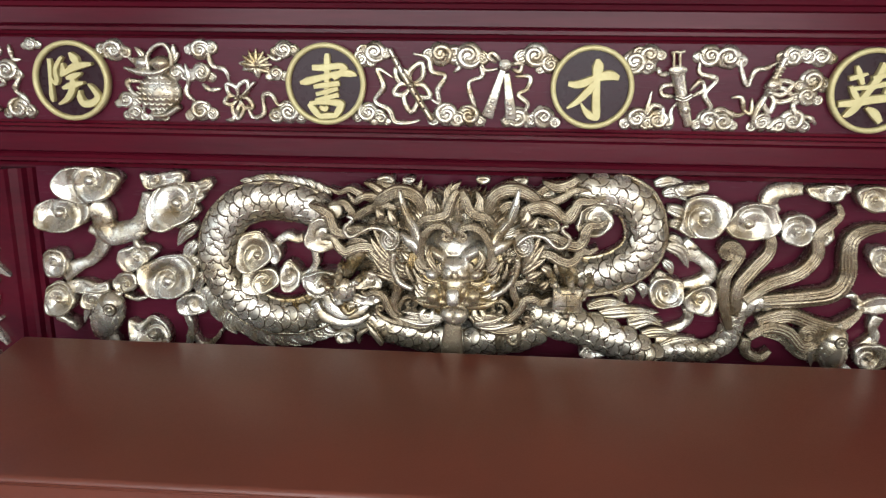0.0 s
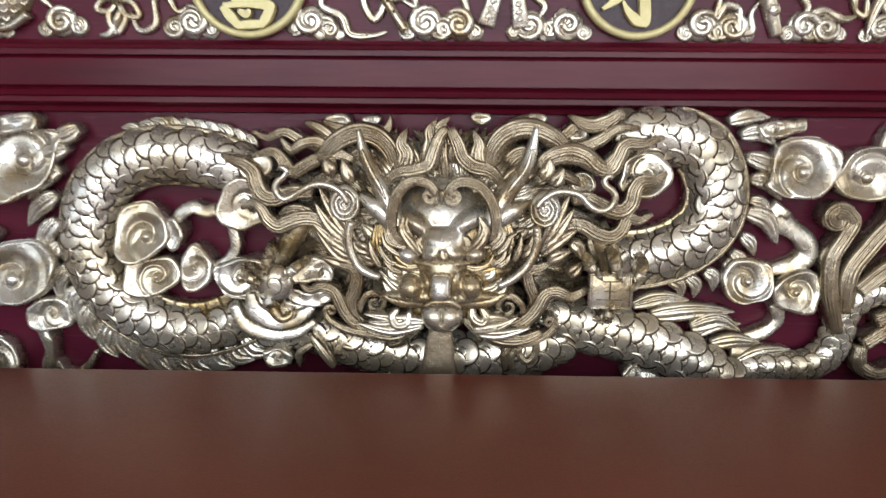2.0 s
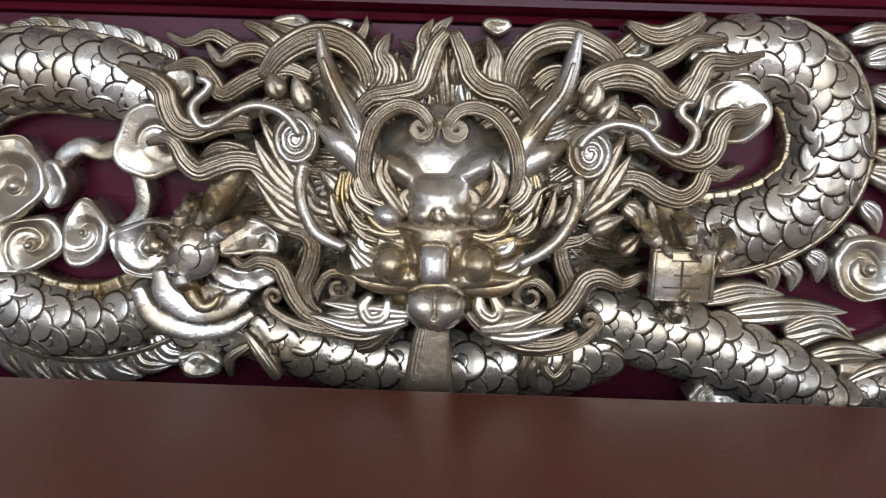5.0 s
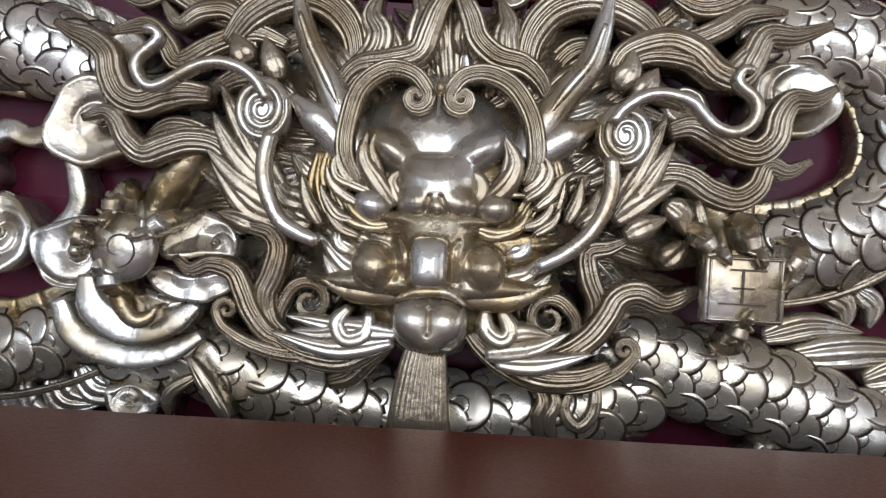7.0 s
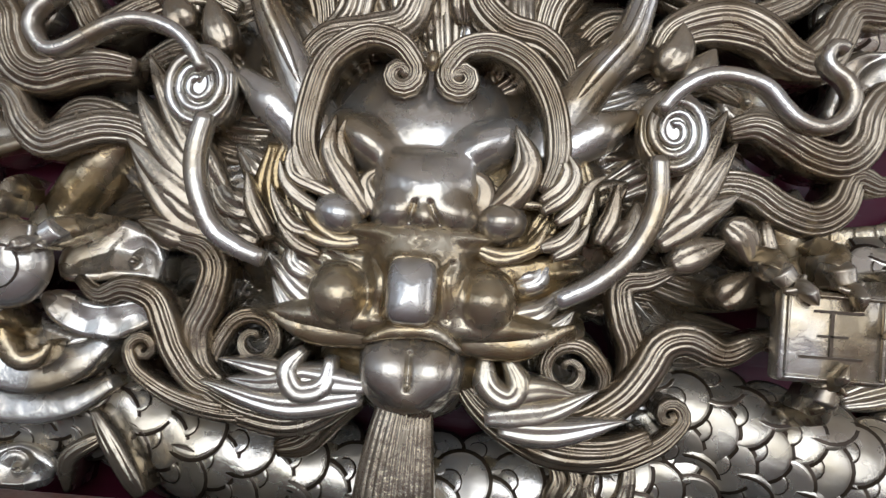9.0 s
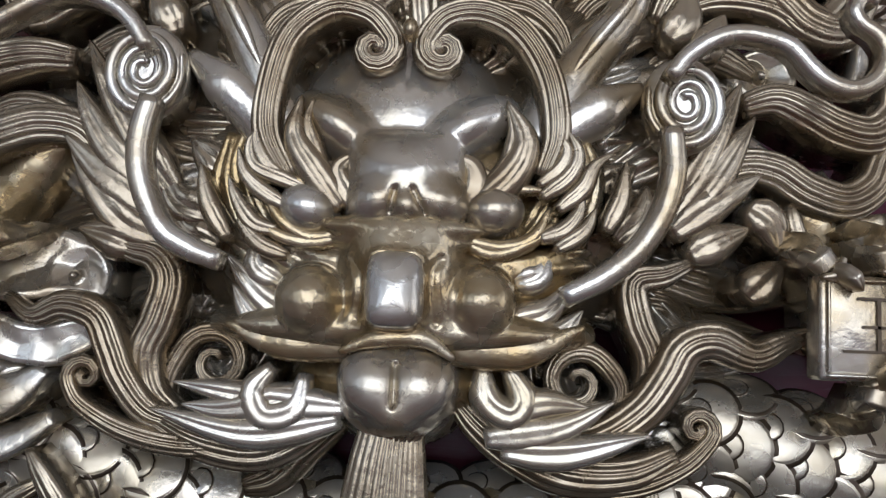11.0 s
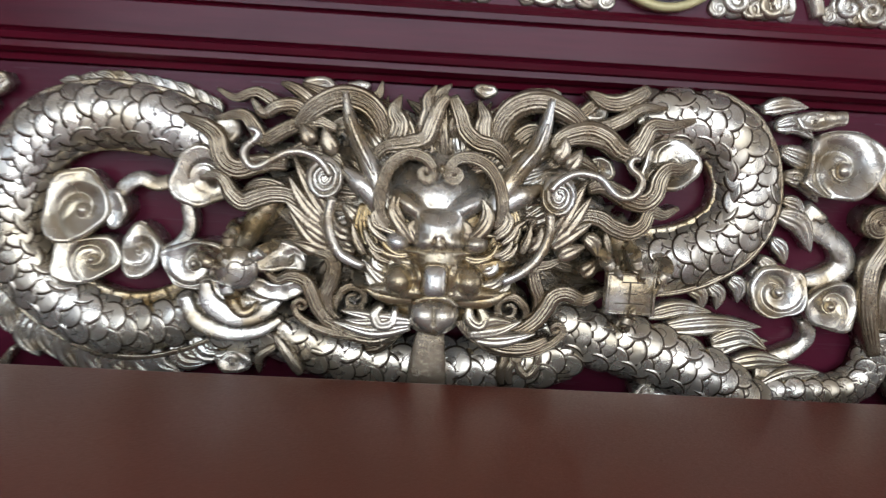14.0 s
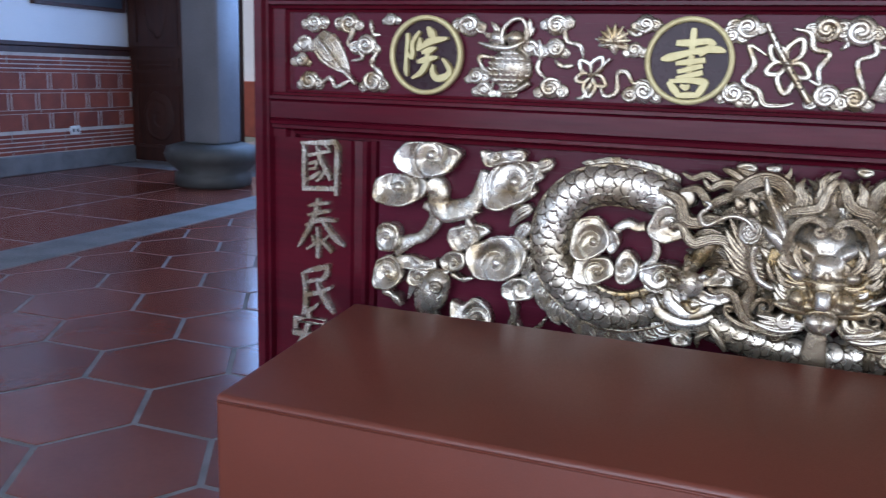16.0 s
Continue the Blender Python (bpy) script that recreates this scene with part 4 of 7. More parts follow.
def side_plates(pts, offset, width, depth, count, side, u0=0.05, u1=0.95, mat=None):
    """Belly plates: a banded ridge along one side of a coil."""
    fine, length = spline(pts, 400)
    t, nr = frames_of(fine)
    for i in range(count):
        a, b = (int(399 * (u0 + (u1 - u0) * (i + e) / count)) for e in (0.0, 0.985))
        pa, pb = fine[a] + nr[a] * offset * side, fine[b] + nr[b] * offset * side
        part("belly_plate", strand([pa, (pa + pb) / 2, pb], width, depth, 1, 0.16, 0.03, (1, 1, 1), 0.0, n=8), mat or M_AMBER, dragon)


def spine(pts, offset, width, depth, side, u0, u1):
    """A smooth ridge along one side of a coil."""
    fine, length = spline(pts, 400)
    t, nr = frames_of(fine)
    ks = [int(399 * (u0 + (u1 - u0) * i / 14)) for i in range(15)]
    part("spine", strand([fine[k] + nr[k] * offset * side for k in ks], width * 0.7, depth, 2, 0.30, 0.03, (0.6, 1, 1, 1, 0.6)), M_HAIR, dragon)


def fins(pts, offset, length, width, depth, count, side, u0, u1, lean=0.5, mat=None):
    """Flame-shaped fins standing off one side of a coil."""
    fine, _ = spline(pts, 400)
    t, nr = frames_of(fine)
    rng = random.Random(count)
    for i in range(count):
        k = int(399 * (u0 + (u1 - u0) * (i + 0.5) / count))
        o, v = fine[k] + nr[k] * offset * side, nr[k] * side
        ln = length * rng.uniform(0.75, 1.15)
        p1, p2 = o + v * ln * 0.45 + t[k] * ln * lean * 0.15, o + v * ln + t[k] * ln * lean
        part("fin", leaf([o - v * 0.012, p1, p2], width * rng.uniform(0.85, 1.1), depth, 3, 0.20, 0.02, groove=0.10), mat or M_METAL, dragon)


COIL_A = [(-0.216, 0.724), (-0.246, 0.739), (-0.275, 0.751), (-0.320, 0.759), (-0.365, 0.756), (-0.405, 0.738), (-0.430, 0.706), (-0.442, 0.668), (-0.439, 0.628), (-0.422, 0.589), (-0.387, 0.557), (-0.343, 0.537), (-0.295, 0.536), (-0.255, 0.551), (-0.215, 0.572)]
COIL_R = [(0.215, 0.782), (0.250, 0.787), (0.282, 0.786), (0.312, 0.774), (0.331, 0.746), (0.338, 0.713), (0.328, 0.677), (0.298, 0.651), (0.261, 0.637), (0.209, 0.631)]
COIL_C = [(0.123, 0.559), (0.153, 0.558), (0.191, 0.548), (0.237, 0.537), (0.284, 0.520), (0.323, 0.500), (0.363, 0.475)]
COIL_B = [(-0.223, 0.535), (-0.164, 0.539), (-0.120, 0.525), (-0.080, 0.515), (-0.040, 0.508), (0.007, 0.504), (0.061, 0.508), (0.112, 0.515), (0.157, 0.534)]
COIL_T = [(0.379, 0.489), (0.417, 0.495), (0.462, 0.496), (0.492, 0.513), (0.502, 0.539), (0.510, 0.570), (0.533, 0.591), (0.561, 0.596)]
scaly_body(COIL_A, 0.064, 0.006, 0.019, 0.0150, (0.9, 1, 1, 1, 1, 0.95, 0.8, 0.75), 3)
scaly_body(COIL_R, 0.064, 0.006, 0.019, 0.0155, (0.9, 1, 1, 1, 1, 0.9, 0.8), 3)
scaly_body(COIL_C, 0.064, 0.012, 0.020, 0.0150, (0.9, 1, 1, 1, 0.9), 3)
scaly_body(COIL_B, 0.056, 0.008, 0.019, 0.0150, (0.8, 1, 1, 1, 1), 3, single=False)
scaly_body(COIL_T, 0.038, -0.002, 0.013, 0.0100, (0.9, 1, 1, 1, 0.9, 0.8), 3, single=False)
side_plates(COIL_A, 0.031, 0.013, 0.002, 18, 1, 0.14, 0.95)
side_plates(COIL_R, 0.032, 0.013, 0.002, 15, -1, 0.30, 0.98)
side_plates(COIL_C, 0.029, 0.012, 0.004, 12, -1, 0.1, 0.98)
spine(COIL_A, 0.033, 0.012, 0.004, -1, 0.06, 0.96)
spine(COIL_R, 0.035, 0.013, 0.004, 1, 0.2, 0.96)
fins(COIL_A, 0.036, 0.024, 0.026, 0.000, 12, -1, 0.58, 0.96, 1.5)
fins(COIL_A, 0.034, 0.008, 0.018, -0.012, 10, -1, 0.05, 0.28, 2.2)


def coil_fin(pts, w, mat=None):
    part("fin", leaf(pts, w, 0.000, 3, 0.22, 0.025, groove=0.12), mat or M_METAL, dragon)


coil_fin([(-0.446, 0.791), (-0.465, 0.781), (-0.490, 0.776)], 0.026)
coil_fin([(-0.463, 0.767), (-0.488, 0.756), (-0.510, 0.733)], 0.026)
coil_fin([(-0.473, 0.740), (-0.497, 0.727), (-0.516, 0.701)], 0.026)
coil_fin([(-0.480, 0.708), (-0.503, 0.692), (-0.519, 0.667)], 0.026)
coil_fin([(-0.482, 0.676), (-0.498, 0.656), (-0.507, 0.629)], 0.026)
coil_fin([(-0.480, 0.646), (-0.494, 0.627), (-0.496, 0.602)], 0.026)
coil_fin([(-0.473, 0.616), (-0.485, 0.597), (-0.485, 0.572)], 0.026)
coil_fin([(-0.462, 0.589), (-0.472, 0.568), (-0.467, 0.544)], 0.026)
coil_fin([(-0.447, 0.565), (-0.454, 0.542), (-0.442, 0.518)], 0.026)
coil_fin([(-0.427, 0.540), (-0.431, 0.517), (-0.415, 0.496)], 0.026)
coil_fin([(0.347, 0.805), (0.370, 0.811), (0.396, 0.810)], 0.020)
coil_fin([(0.363, 0.788), (0.384, 0.791), (0.406, 0.777)], 0.022)
coil_fin([(0.372, 0.763), (0.400, 0.753), (0.429, 0.737)], 0.024)
coil_fin([(0.378, 0.736), (0.400, 0.731), (0.418, 0.709)], 0.022)
coil_fin([(0.379, 0.710), (0.395, 0.705), (0.404, 0.688)], 0.016)
coil_fin([(0.376, 0.695), (0.401, 0.685), (0.417, 0.654)], 0.026)
coil_fin([(0.373, 0.666), (0.384, 0.655), (0.389, 0.639)], 0.018)
coil_fin([(0.362, 0.645), (0.375, 0.631), (0.380, 0.607)], 0.020)
coil_fin([(0.354, 0.633), (0.369, 0.619), (0.375, 0.591)], 0.022)
coil_fin([(0.330, 0.620), (0.341, 0.612), (0.341, 0.594)], 0.020)
coil_fin([(0.308, 0.612), (0.320, 0.602), (0.318, 0.585)], 0.018)
coil_fin([(0.285, 0.608), (0.300, 0.601), (0.302, 0.583)], 0.018)

coil_fin([(0.242, 0.575), (0.277, 0.585), (0.314, 0.582)], 0.022, M_BRONZE)
coil_fin([(0.264, 0.562), (0.313, 0.568), (0.343, 0.569), (0.371, 0.568)], 0.026, M_BRONZE)
coil_fin([(0.316, 0.547), (0.350, 0.557), (0.380, 0.543)], 0.026, M_BRONZE)
coil_fin([(0.342, 0.525), (0.374, 0.531), (0.407, 0.528)], 0.022, M_BRONZE)
coil_fin([(0.377, 0.501), (0.408, 0.515), (0.444, 0.520)], 0.022, M_BRONZE)
coil_fin([(0.323, 0.536), (0.345, 0.549), (0.380, 0.553)], 0.018, M_BRONZE)

# the mane, outer locks
def lock(pts, w, d, r):
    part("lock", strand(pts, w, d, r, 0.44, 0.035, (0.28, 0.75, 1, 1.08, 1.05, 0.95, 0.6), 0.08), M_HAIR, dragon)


lock([(-0.223, 0.791), (-0.205, 0.783), (-0.184, 0.790), (-0.163, 0.780), (-0.139, 0.773), (-0.110, 0.783), (-0.083, 0.791)], 0.013, 0.035, 4)
lock([(-0.161, 0.801), (-0.147, 0.796), (-0.133, 0.787), (-0.120, 0.774)], 0.013, 0.030, 4)
lock([(-0.224, 0.761), (-0.197, 0.767), (-0.184, 0.755), (-0.174, 0.743), (-0.152, 0.755), (-0.125, 0.765), (-0.101, 0.758)], 0.016, 0.040, 5)
lock([(-0.141, 0.802), (-0.120, 0.794), (-0.094, 0.790), (-0.067, 0.794)], 0.014, 0.020, 4)
lock([(-0.256, 0.764), (-0.244, 0.758), (-0.230, 0.753), (-0.219, 0.744), (-0.216, 0.731), (-0.209, 0.718), (-0.196, 0.713), (-0.181, 0.718), (-0.165, 0.721), (-0.149, 0.720)], 0.021, 0.050, 5)
lock([(-0.235, 0.701), (-0.220, 0.706), (-0.211, 0.701), (-0.204, 0.689), (-0.192, 0.680), (-0.178, 0.685), (-0.161, 0.690), (-0.142, 0.687), (-0.129, 0.670)], 0.019, 0.050, 5)
lock([(-0.193, 0.691), (-0.177, 0.699), (-0.159, 0.697), (-0.143, 0.688)], 0.014, 0.045, 4)
lock([(-0.188, 0.783), (-0.176, 0.769), (-0.162, 0.777), (-0.143, 0.779), (-0.130, 0.767), (-0.125, 0.753)], 0.014, 0.040, 4)
lock([(-0.125, 0.644), (-0.117, 0.635), (-0.105, 0.632), (-0.098, 0.622), (-0.101, 0.604), (-0.106, 0.590), (-0.102, 0.573), (-0.089, 0.562)], 0.017, 0.055, 5)
lock([(-0.166, 0.612), (-0.154, 0.604), (-0.141, 0.609), (-0.126, 0.605), (-0.119, 0.592), (-0.113, 0.579), (-0.101, 0.565), (-0.082, 0.560)], 0.015, 0.060, 4)
lock([(0.265, 0.747), (0.251, 0.738), (0.236, 0.737), (0.228, 0.726), (0.225, 0.711), (0.214, 0.701), (0.199, 0.703), (0.185, 0.710), (0.170, 0.716), (0.155, 0.712)], 0.020, 0.045, 5)
lock([(0.251, 0.698), (0.236, 0.690), (0.222, 0.693), (0.215, 0.678), (0.202, 0.670), (0.185, 0.674), (0.169, 0.683), (0.151, 0.683), (0.127, 0.667)], 0.018, 0.045, 5)
lock([(0.260, 0.788), (0.236, 0.780), (0.216, 0.779), (0.208, 0.764), (0.200, 0.750), (0.185, 0.753), (0.170, 0.766), (0.150, 0.772), (0.125, 0.764), (0.116, 0.750)], 0.020, 0.045, 5)
lock([(0.152, 0.810), (0.175, 0.800), (0.196, 0.805), (0.214, 0.817)], 0.018, 0.030, 5)
lock([(0.136, 0.641), (0.120, 0.633), (0.106, 0.629), (0.108, 0.612), (0.114, 0.597), (0.112, 0.581), (0.100, 0.568)], 0.015, 0.050, 4)
lock([(0.186, 0.611), (0.171, 0.605), (0.157, 0.599), (0.140, 0.605), (0.127, 0.601), (0.120, 0.588), (0.109, 0.573), (0.090, 0.561), (0.069, 0.559)], 0.018, 0.055, 5)
lock([(0.233, 0.798), (0.206, 0.796), (0.187, 0.783), (0.162, 0.774), (0.128, 0.781), (0.112, 0.791)], 0.016, 0.035, 5)
lock([(0.247, 0.782), (0.219, 0.779), (0.205, 0.764), (0.189, 0.750), (0.167, 0.761), (0.140, 0.763), (0.117, 0.752)], 0.017, 0.045, 5)
lock([(0.189, 0.809), (0.164, 0.801), (0.144, 0.787), (0.122, 0.797)], 0.014, 0.020, 4)
# crest of flames over the brow
lock([(-0.065, 0.716), (-0.061, 0.732), (-0.051, 0.743), (-0.031, 0.747), (-0.013, 0.753), (-0.007, 0.768), (-0.001, 0.785), (0.008, 0.797)], 0.018, 0.056, 5)
lock([(0.075, 0.724), (0.068, 0.739), (0.056, 0.749), (0.039, 0.753), (0.026, 0.764), (0.021, 0.778), (0.012, 0.797)], 0.018, 0.056, 5)
lock([(-0.062, 0.727), (-0.055, 0.749), (-0.059, 0.770), (-0.075, 0.786), (-0.099, 0.790), (-0.125, 0.777), (-0.142, 0.756)], 0.024, 0.042, 6)
lock([(0.066, 0.732), (0.059, 0.753), (0.063, 0.774), (0.078, 0.791), (0.104, 0.797), (0.133, 0.786), (0.150, 0.769)], 0.024, 0.042, 6)
lock([(0.009, 0.724), (0.007, 0.745), (0.005, 0.766), (0.005, 0.787)], 0.020, 0.045, 4)
lock([(-0.119, 0.746), (-0.095, 0.763), (-0.076, 0.755), (-0.068, 0.726)], 0.020, 0.030, 5)
lock([(0.126, 0.749), (0.101, 0.767), (0.083, 0.758), (0.073, 0.731)], 0.020, 0.030, 5)
lock([(-0.160, 0.723), (-0.133, 0.737), (-0.111, 0.733), (-0.089, 0.715)], 0.018, 0.030, 5)
lock([(0.171, 0.729), (0.143, 0.742), (0.122, 0.736), (0.101, 0.716)], 0.018, 0.030, 5)


def flame(pts, w, d):
    part("flame", strand(pts, w, d, 4, 0.40, 0.03, (0.6, 1, 1, 0.85, 0.55, 0.06), 0.12), M_HAIR, dragon, "wavy pointed flame of the mane")


flame([(-0.053, 0.746), (-0.042, 0.754), (-0.039, 0.767), (-0.045, 0.778), (-0.042, 0.788), (-0.038, 0.796)], 0.021, 0.050)
flame([(-0.036, 0.749), (-0.039, 0.759), (-0.036, 0.771), (-0.032, 0.781)], 0.012, 0.048)
flame([(0.055, 0.747), (0.045, 0.754), (0.043, 0.768), (0.045, 0.778), (0.042, 0.786), (0.038, 0.795)], 0.021, 0.050)
flame([(0.035, 0.749), (0.038, 0.762), (0.044, 0.773)], 0.013, 0.048)
flame([(0.002, 0.747), (-0.001, 0.766), (-0.005, 0.782), (-0.000, 0.798), (0.011, 0.809)], 0.024, 0.046)
flame([(0.018, 0.756), (0.017, 0.769), (0.019, 0.780), (0.012, 0.790)], 0.020, 0.052)
flame([(-0.015, 0.752), (-0.013, 0.768), (-0.010, 0.782), (-0.012, 0.793), (-0.004, 0.807)], 0.020, 0.050)
flame([(-0.070, 0.763), (-0.069, 0.784), (-0.061, 0.798), (-0.059, 0.810)], 0.014, 0.030)
flame([(0.067, 0.765), (0.074, 0.784), (0.087, 0.801), (0.103, 0.811)], 0.022, 0.034)
flame([(0.062, 0.757), (0.064, 0.779), (0.074, 0.796), (0.084, 0.807)], 0.018, 0.038)
# under the jaw
lock([(-0.013, 0.576), (-0.033, 0.560), (-0.053, 0.551), (-0.078, 0.554), (-0.099, 0.563)], 0.018, 0.060, 5)
lock([(0.023, 0.582), (0.039, 0.565), (0.056, 0.554), (0.077, 0.546), (0.103, 0.547), (0.123, 0.556)], 0.018, 0.060, 5)
lock([(-0.015, 0.567), (-0.036, 0.551), (-0.049, 0.537), (-0.063, 0.532)], 0.016, 0.040, 4)
lock([(0.078, 0.538), (0.084, 0.526), (0.081, 0.514), (0.083, 0.498)], 0.010, 0.030, 3)
lock([(0.089, 0.537), (0.093, 0.524), (0.089, 0.513), (0.092, 0.498)], 0.010, 0.030, 3)
lock([(0.103, 0.538), (0.099, 0.519), (0.109, 0.509), (0.119, 0.520), (0.120, 0.541)], 0.010, 0.030, 3)
lock([(-0.174, 0.498), (-0.174, 0.516), (-0.157, 0.529)], 0.010, 0.030, 3)
lock([(-0.158, 0.545), (-0.145, 0.527), (-0.129, 0.503)], 0.012, 0.045, 3)


def curl(pts, radius, turns, side, w, d, r=4, mat=None):
    part("curl", strand(curled(pts, radius, turns, side), w, d, r, 0.5, 0.03, (0.6, 1, 1, 0.8, 0.55, 0.35)), mat or M_HAIR, dragon)


curl([(-0.092, 0.559), (-0.097, 0.576), (-0.091, 0.592)], 0.0150, 1.35, -1, 0.010, 0.050)
curl([(-0.053, 0.554), (-0.085, 0.552), (-0.110, 0.557), (-0.129, 0.567), (-0.135, 0.575)], 0.0075, 1.3, -1, 0.011, 0.062)
curl([(0.098, 0.570), (0.101, 0.582), (0.095, 0.592)], 0.0150, 1.35, 1, 0.010, 0.050)
curl([(0.070, 0.543), (0.101, 0.542), (0.125, 0.551), (0.137, 0.562)], 0.0075, 1.3, 1, 0.012, 0.060)

# whiskers
for pts, w in (([(-0.102, 0.713), (-0.110, 0.725), (-0.120, 0.732), (-0.134, 0.735), (-0.147, 0.732), (-0.159, 0.725), (-0.169, 0.719), (-0.177, 0.718), (-0.183, 0.724), (-0.185, 0.730), (-0.182, 0.737), (-0.175, 0.743), (-0.171, 0.749), (-0.175, 0.753), (-0.180, 0.753)], 0.0078),
               ([(-0.099, 0.693), (-0.102, 0.679), (-0.102, 0.666), (-0.098, 0.652), (-0.090, 0.639), (-0.078, 0.632), (-0.067, 0.628)], 0.0105),
               ([(0.110, 0.710), (0.118, 0.720), (0.131, 0.728), (0.144, 0.729), (0.158, 0.725), (0.167, 0.716), (0.175, 0.710), (0.185, 0.708), (0.194, 0.713), (0.198, 0.723), (0.194, 0.731), (0.187, 0.736), (0.185, 0.742), (0.189, 0.747), (0.194, 0.745)], 0.0082),
               ([(0.111, 0.689), (0.112, 0.670), (0.107, 0.653), (0.098, 0.639), (0.084, 0.627), (0.069, 0.619)], 0.0105)):
    part("whisker", strand(pts, w, 0.092, 1, 0.55, 0.008, (0.9, 1, 1, 1, 1, 0.8)), M_METAL, dragon, "smooth gilded whisker")

# the dense under-mane: leaf-shaped locks fanning out behind the face
rng = random.Random(5)
mx, mz = [(0.003, 0.665)][0]
for k in range(64):
    a = radians(4 + 172 * (k + 0.5) / 64 + rng.uniform(-3, 3))
    r0, r1 = rng.uniform(0.060, 0.085), rng.uniform(0.135, 0.185)
    z1 = min(0.795, mz + 0.85 * r1 * math.sin(a))
    bend = rng.uniform(-0.022, 0.022)
    p0 = (mx + 1.1 * r0 * math.cos(a), mz + 0.9 * r0 * math.sin(a))
    p2 = (mx + 1.12 * r1 * math.cos(a), z1)
    p1 = ((p0[0] + p2[0]) / 2 - bend * math.sin(a), (p0[1] + p2[1]) / 2 + bend * math.cos(a))
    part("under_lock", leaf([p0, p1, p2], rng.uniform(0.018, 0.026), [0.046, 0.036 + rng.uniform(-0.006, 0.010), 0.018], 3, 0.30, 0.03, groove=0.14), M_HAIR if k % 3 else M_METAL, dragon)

for k in range(54):
    a = radians(-58 + 296 * (k + 0.5) / 54 + rng.uniform(-3, 3))
    r0, r1 = rng.uniform(0.085, 0.110), rng.uniform(0.165, 0.215)
    z1 = max(0.515, min(0.785, mz + 0.70 * r1 * math.sin(a)))
    bend = rng.uniform(-0.03, 0.03)
    p0 = (mx + 1.1 * r0 * math.cos(a), mz + 0.8 * r0 * math.sin(a))
    p2 = (mx + 1.02 * r1 * math.cos(a), z1)
    p1 = ((p0[0] + p2[0]) / 2 - bend * math.sin(a), (p0[1] + p2[1]) / 2 + bend * math.cos(a))
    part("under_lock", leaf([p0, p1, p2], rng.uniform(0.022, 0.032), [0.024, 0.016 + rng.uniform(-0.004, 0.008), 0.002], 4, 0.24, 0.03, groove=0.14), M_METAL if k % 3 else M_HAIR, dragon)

# the head
head = part("head", ball(*[(0.004, 0.657)][0], 0.020, 0.098, 0.082, 0.056, seg=48), M_AMBER, dragon, "broad gilded dragon face")


def on_head(name, bm, mat=None, label=""):
    return part(name, bm, mat or M_METAL, head, label)


def relief(forms, x0, x1, z0, z1, nx=120, nz=110, soft=0.0016, floor=0.0, grooves=(), lean=0.0, edge=0.5):
    """A carved face in one skin: domes (x, z, rx, rz, depth, rise, tilt, power) melted into one another, then cut by grooves."""
    X, Z = np.meshgrid(np.linspace(x0, x1, nx), np.linspace(z0, z1, nz))
    total = np.zeros_like(X)
    for x, z, rx, rz, depth, rise, tilt, power in forms:
        c, sn = math.cos(radians(tilt)), math.sin(radians(tilt))
        u, v = ((X - x) * c + (Z - z) * sn) / rx, (-(X - x) * sn + (Z - z) * c) / rz
        q = (np.abs(u) ** power + np.abs(v) ** power) ** (1 / power)
        h = depth + rise * np.maximum(1 - np.minimum(q, 1) ** 2, 0) ** edge - np.maximum(q - 1, 0) * 0.10
        total = total + np.exp(np.clip((h - 0.06) / soft, -60, 60))
    H = 0.06 + soft * np.log(total + 1e-26)
    for pts, width, cut in grooves:
        line, _ = spline(pts, 40)
        d = np.min(np.hypot(X[..., None] - line[:, 0], Z[..., None] - line[:, 1]), axis=2)
        H = H - cut * np.exp(-(d / width) ** 2)
    H = np.where(H > floor, H + lean * ((z0 + z1) / 2 - Z), H)
    bm = bmesh.new()
    H = np.maximum(H, floor)
    keep = H > floor + 1e-6
    vs = [[bm.verts.new((X[i, j], -H[i, j], Z[i, j])) for j in range(nx)] for i in range(nz)]
    for i in range(nz - 1):
        for j in range(nx - 1):
            if keep[i, j] or keep[i + 1, j] or keep[i, j + 1] or keep[i + 1, j + 1]:
                bm.faces.new((vs[i][j], vs[i][j + 1], vs[i + 1][j + 1], vs[i + 1][j]))
    loose = [v for v in bm.verts if not v.link_faces]
    bmesh.ops.delete(bm, geom=loose, context='VERTS')
    return bm


def dome(at, rx, rz, depth, rise, tilt=0, power=2.0):
    return (at[0][0], at[0][1], rx, rz, depth, rise, tilt, power)


on_head("hair_mass", ball(*[(0.004, 0.670)][0], 0.004, 0.135, 0.086, 0.062, seg=40), M_HAIR)
hx, hz = [(0.005, 0.648)][0]
BROW = [dome([(0.0010, 0.6900)], 0.058, 0.058, 0.034, 0.047),
        dome([(0.0050, 0.6640)], 0.0255, 0.0210, 0.082, 0.0150, 0, 3.2),
        dome([(-0.0070, 0.6540)], 0.0125, 0.0115, 0.082, 0.0140), dome([(0.0190, 0.6550)], 0.0125, 0.0115, 0.082, 0.0140),
        dome([(0.0060, 0.6520)], 0.0075, 0.0085, 0.084, 0.0130),
        dome([(-0.0240, 0.6870)], 0.0245, 0.0125, 0.071, 0.0170, -38), dome([(0.0300, 0.6890)], 0.0245, 0.0125, 0.071, 0.0170, 34)]
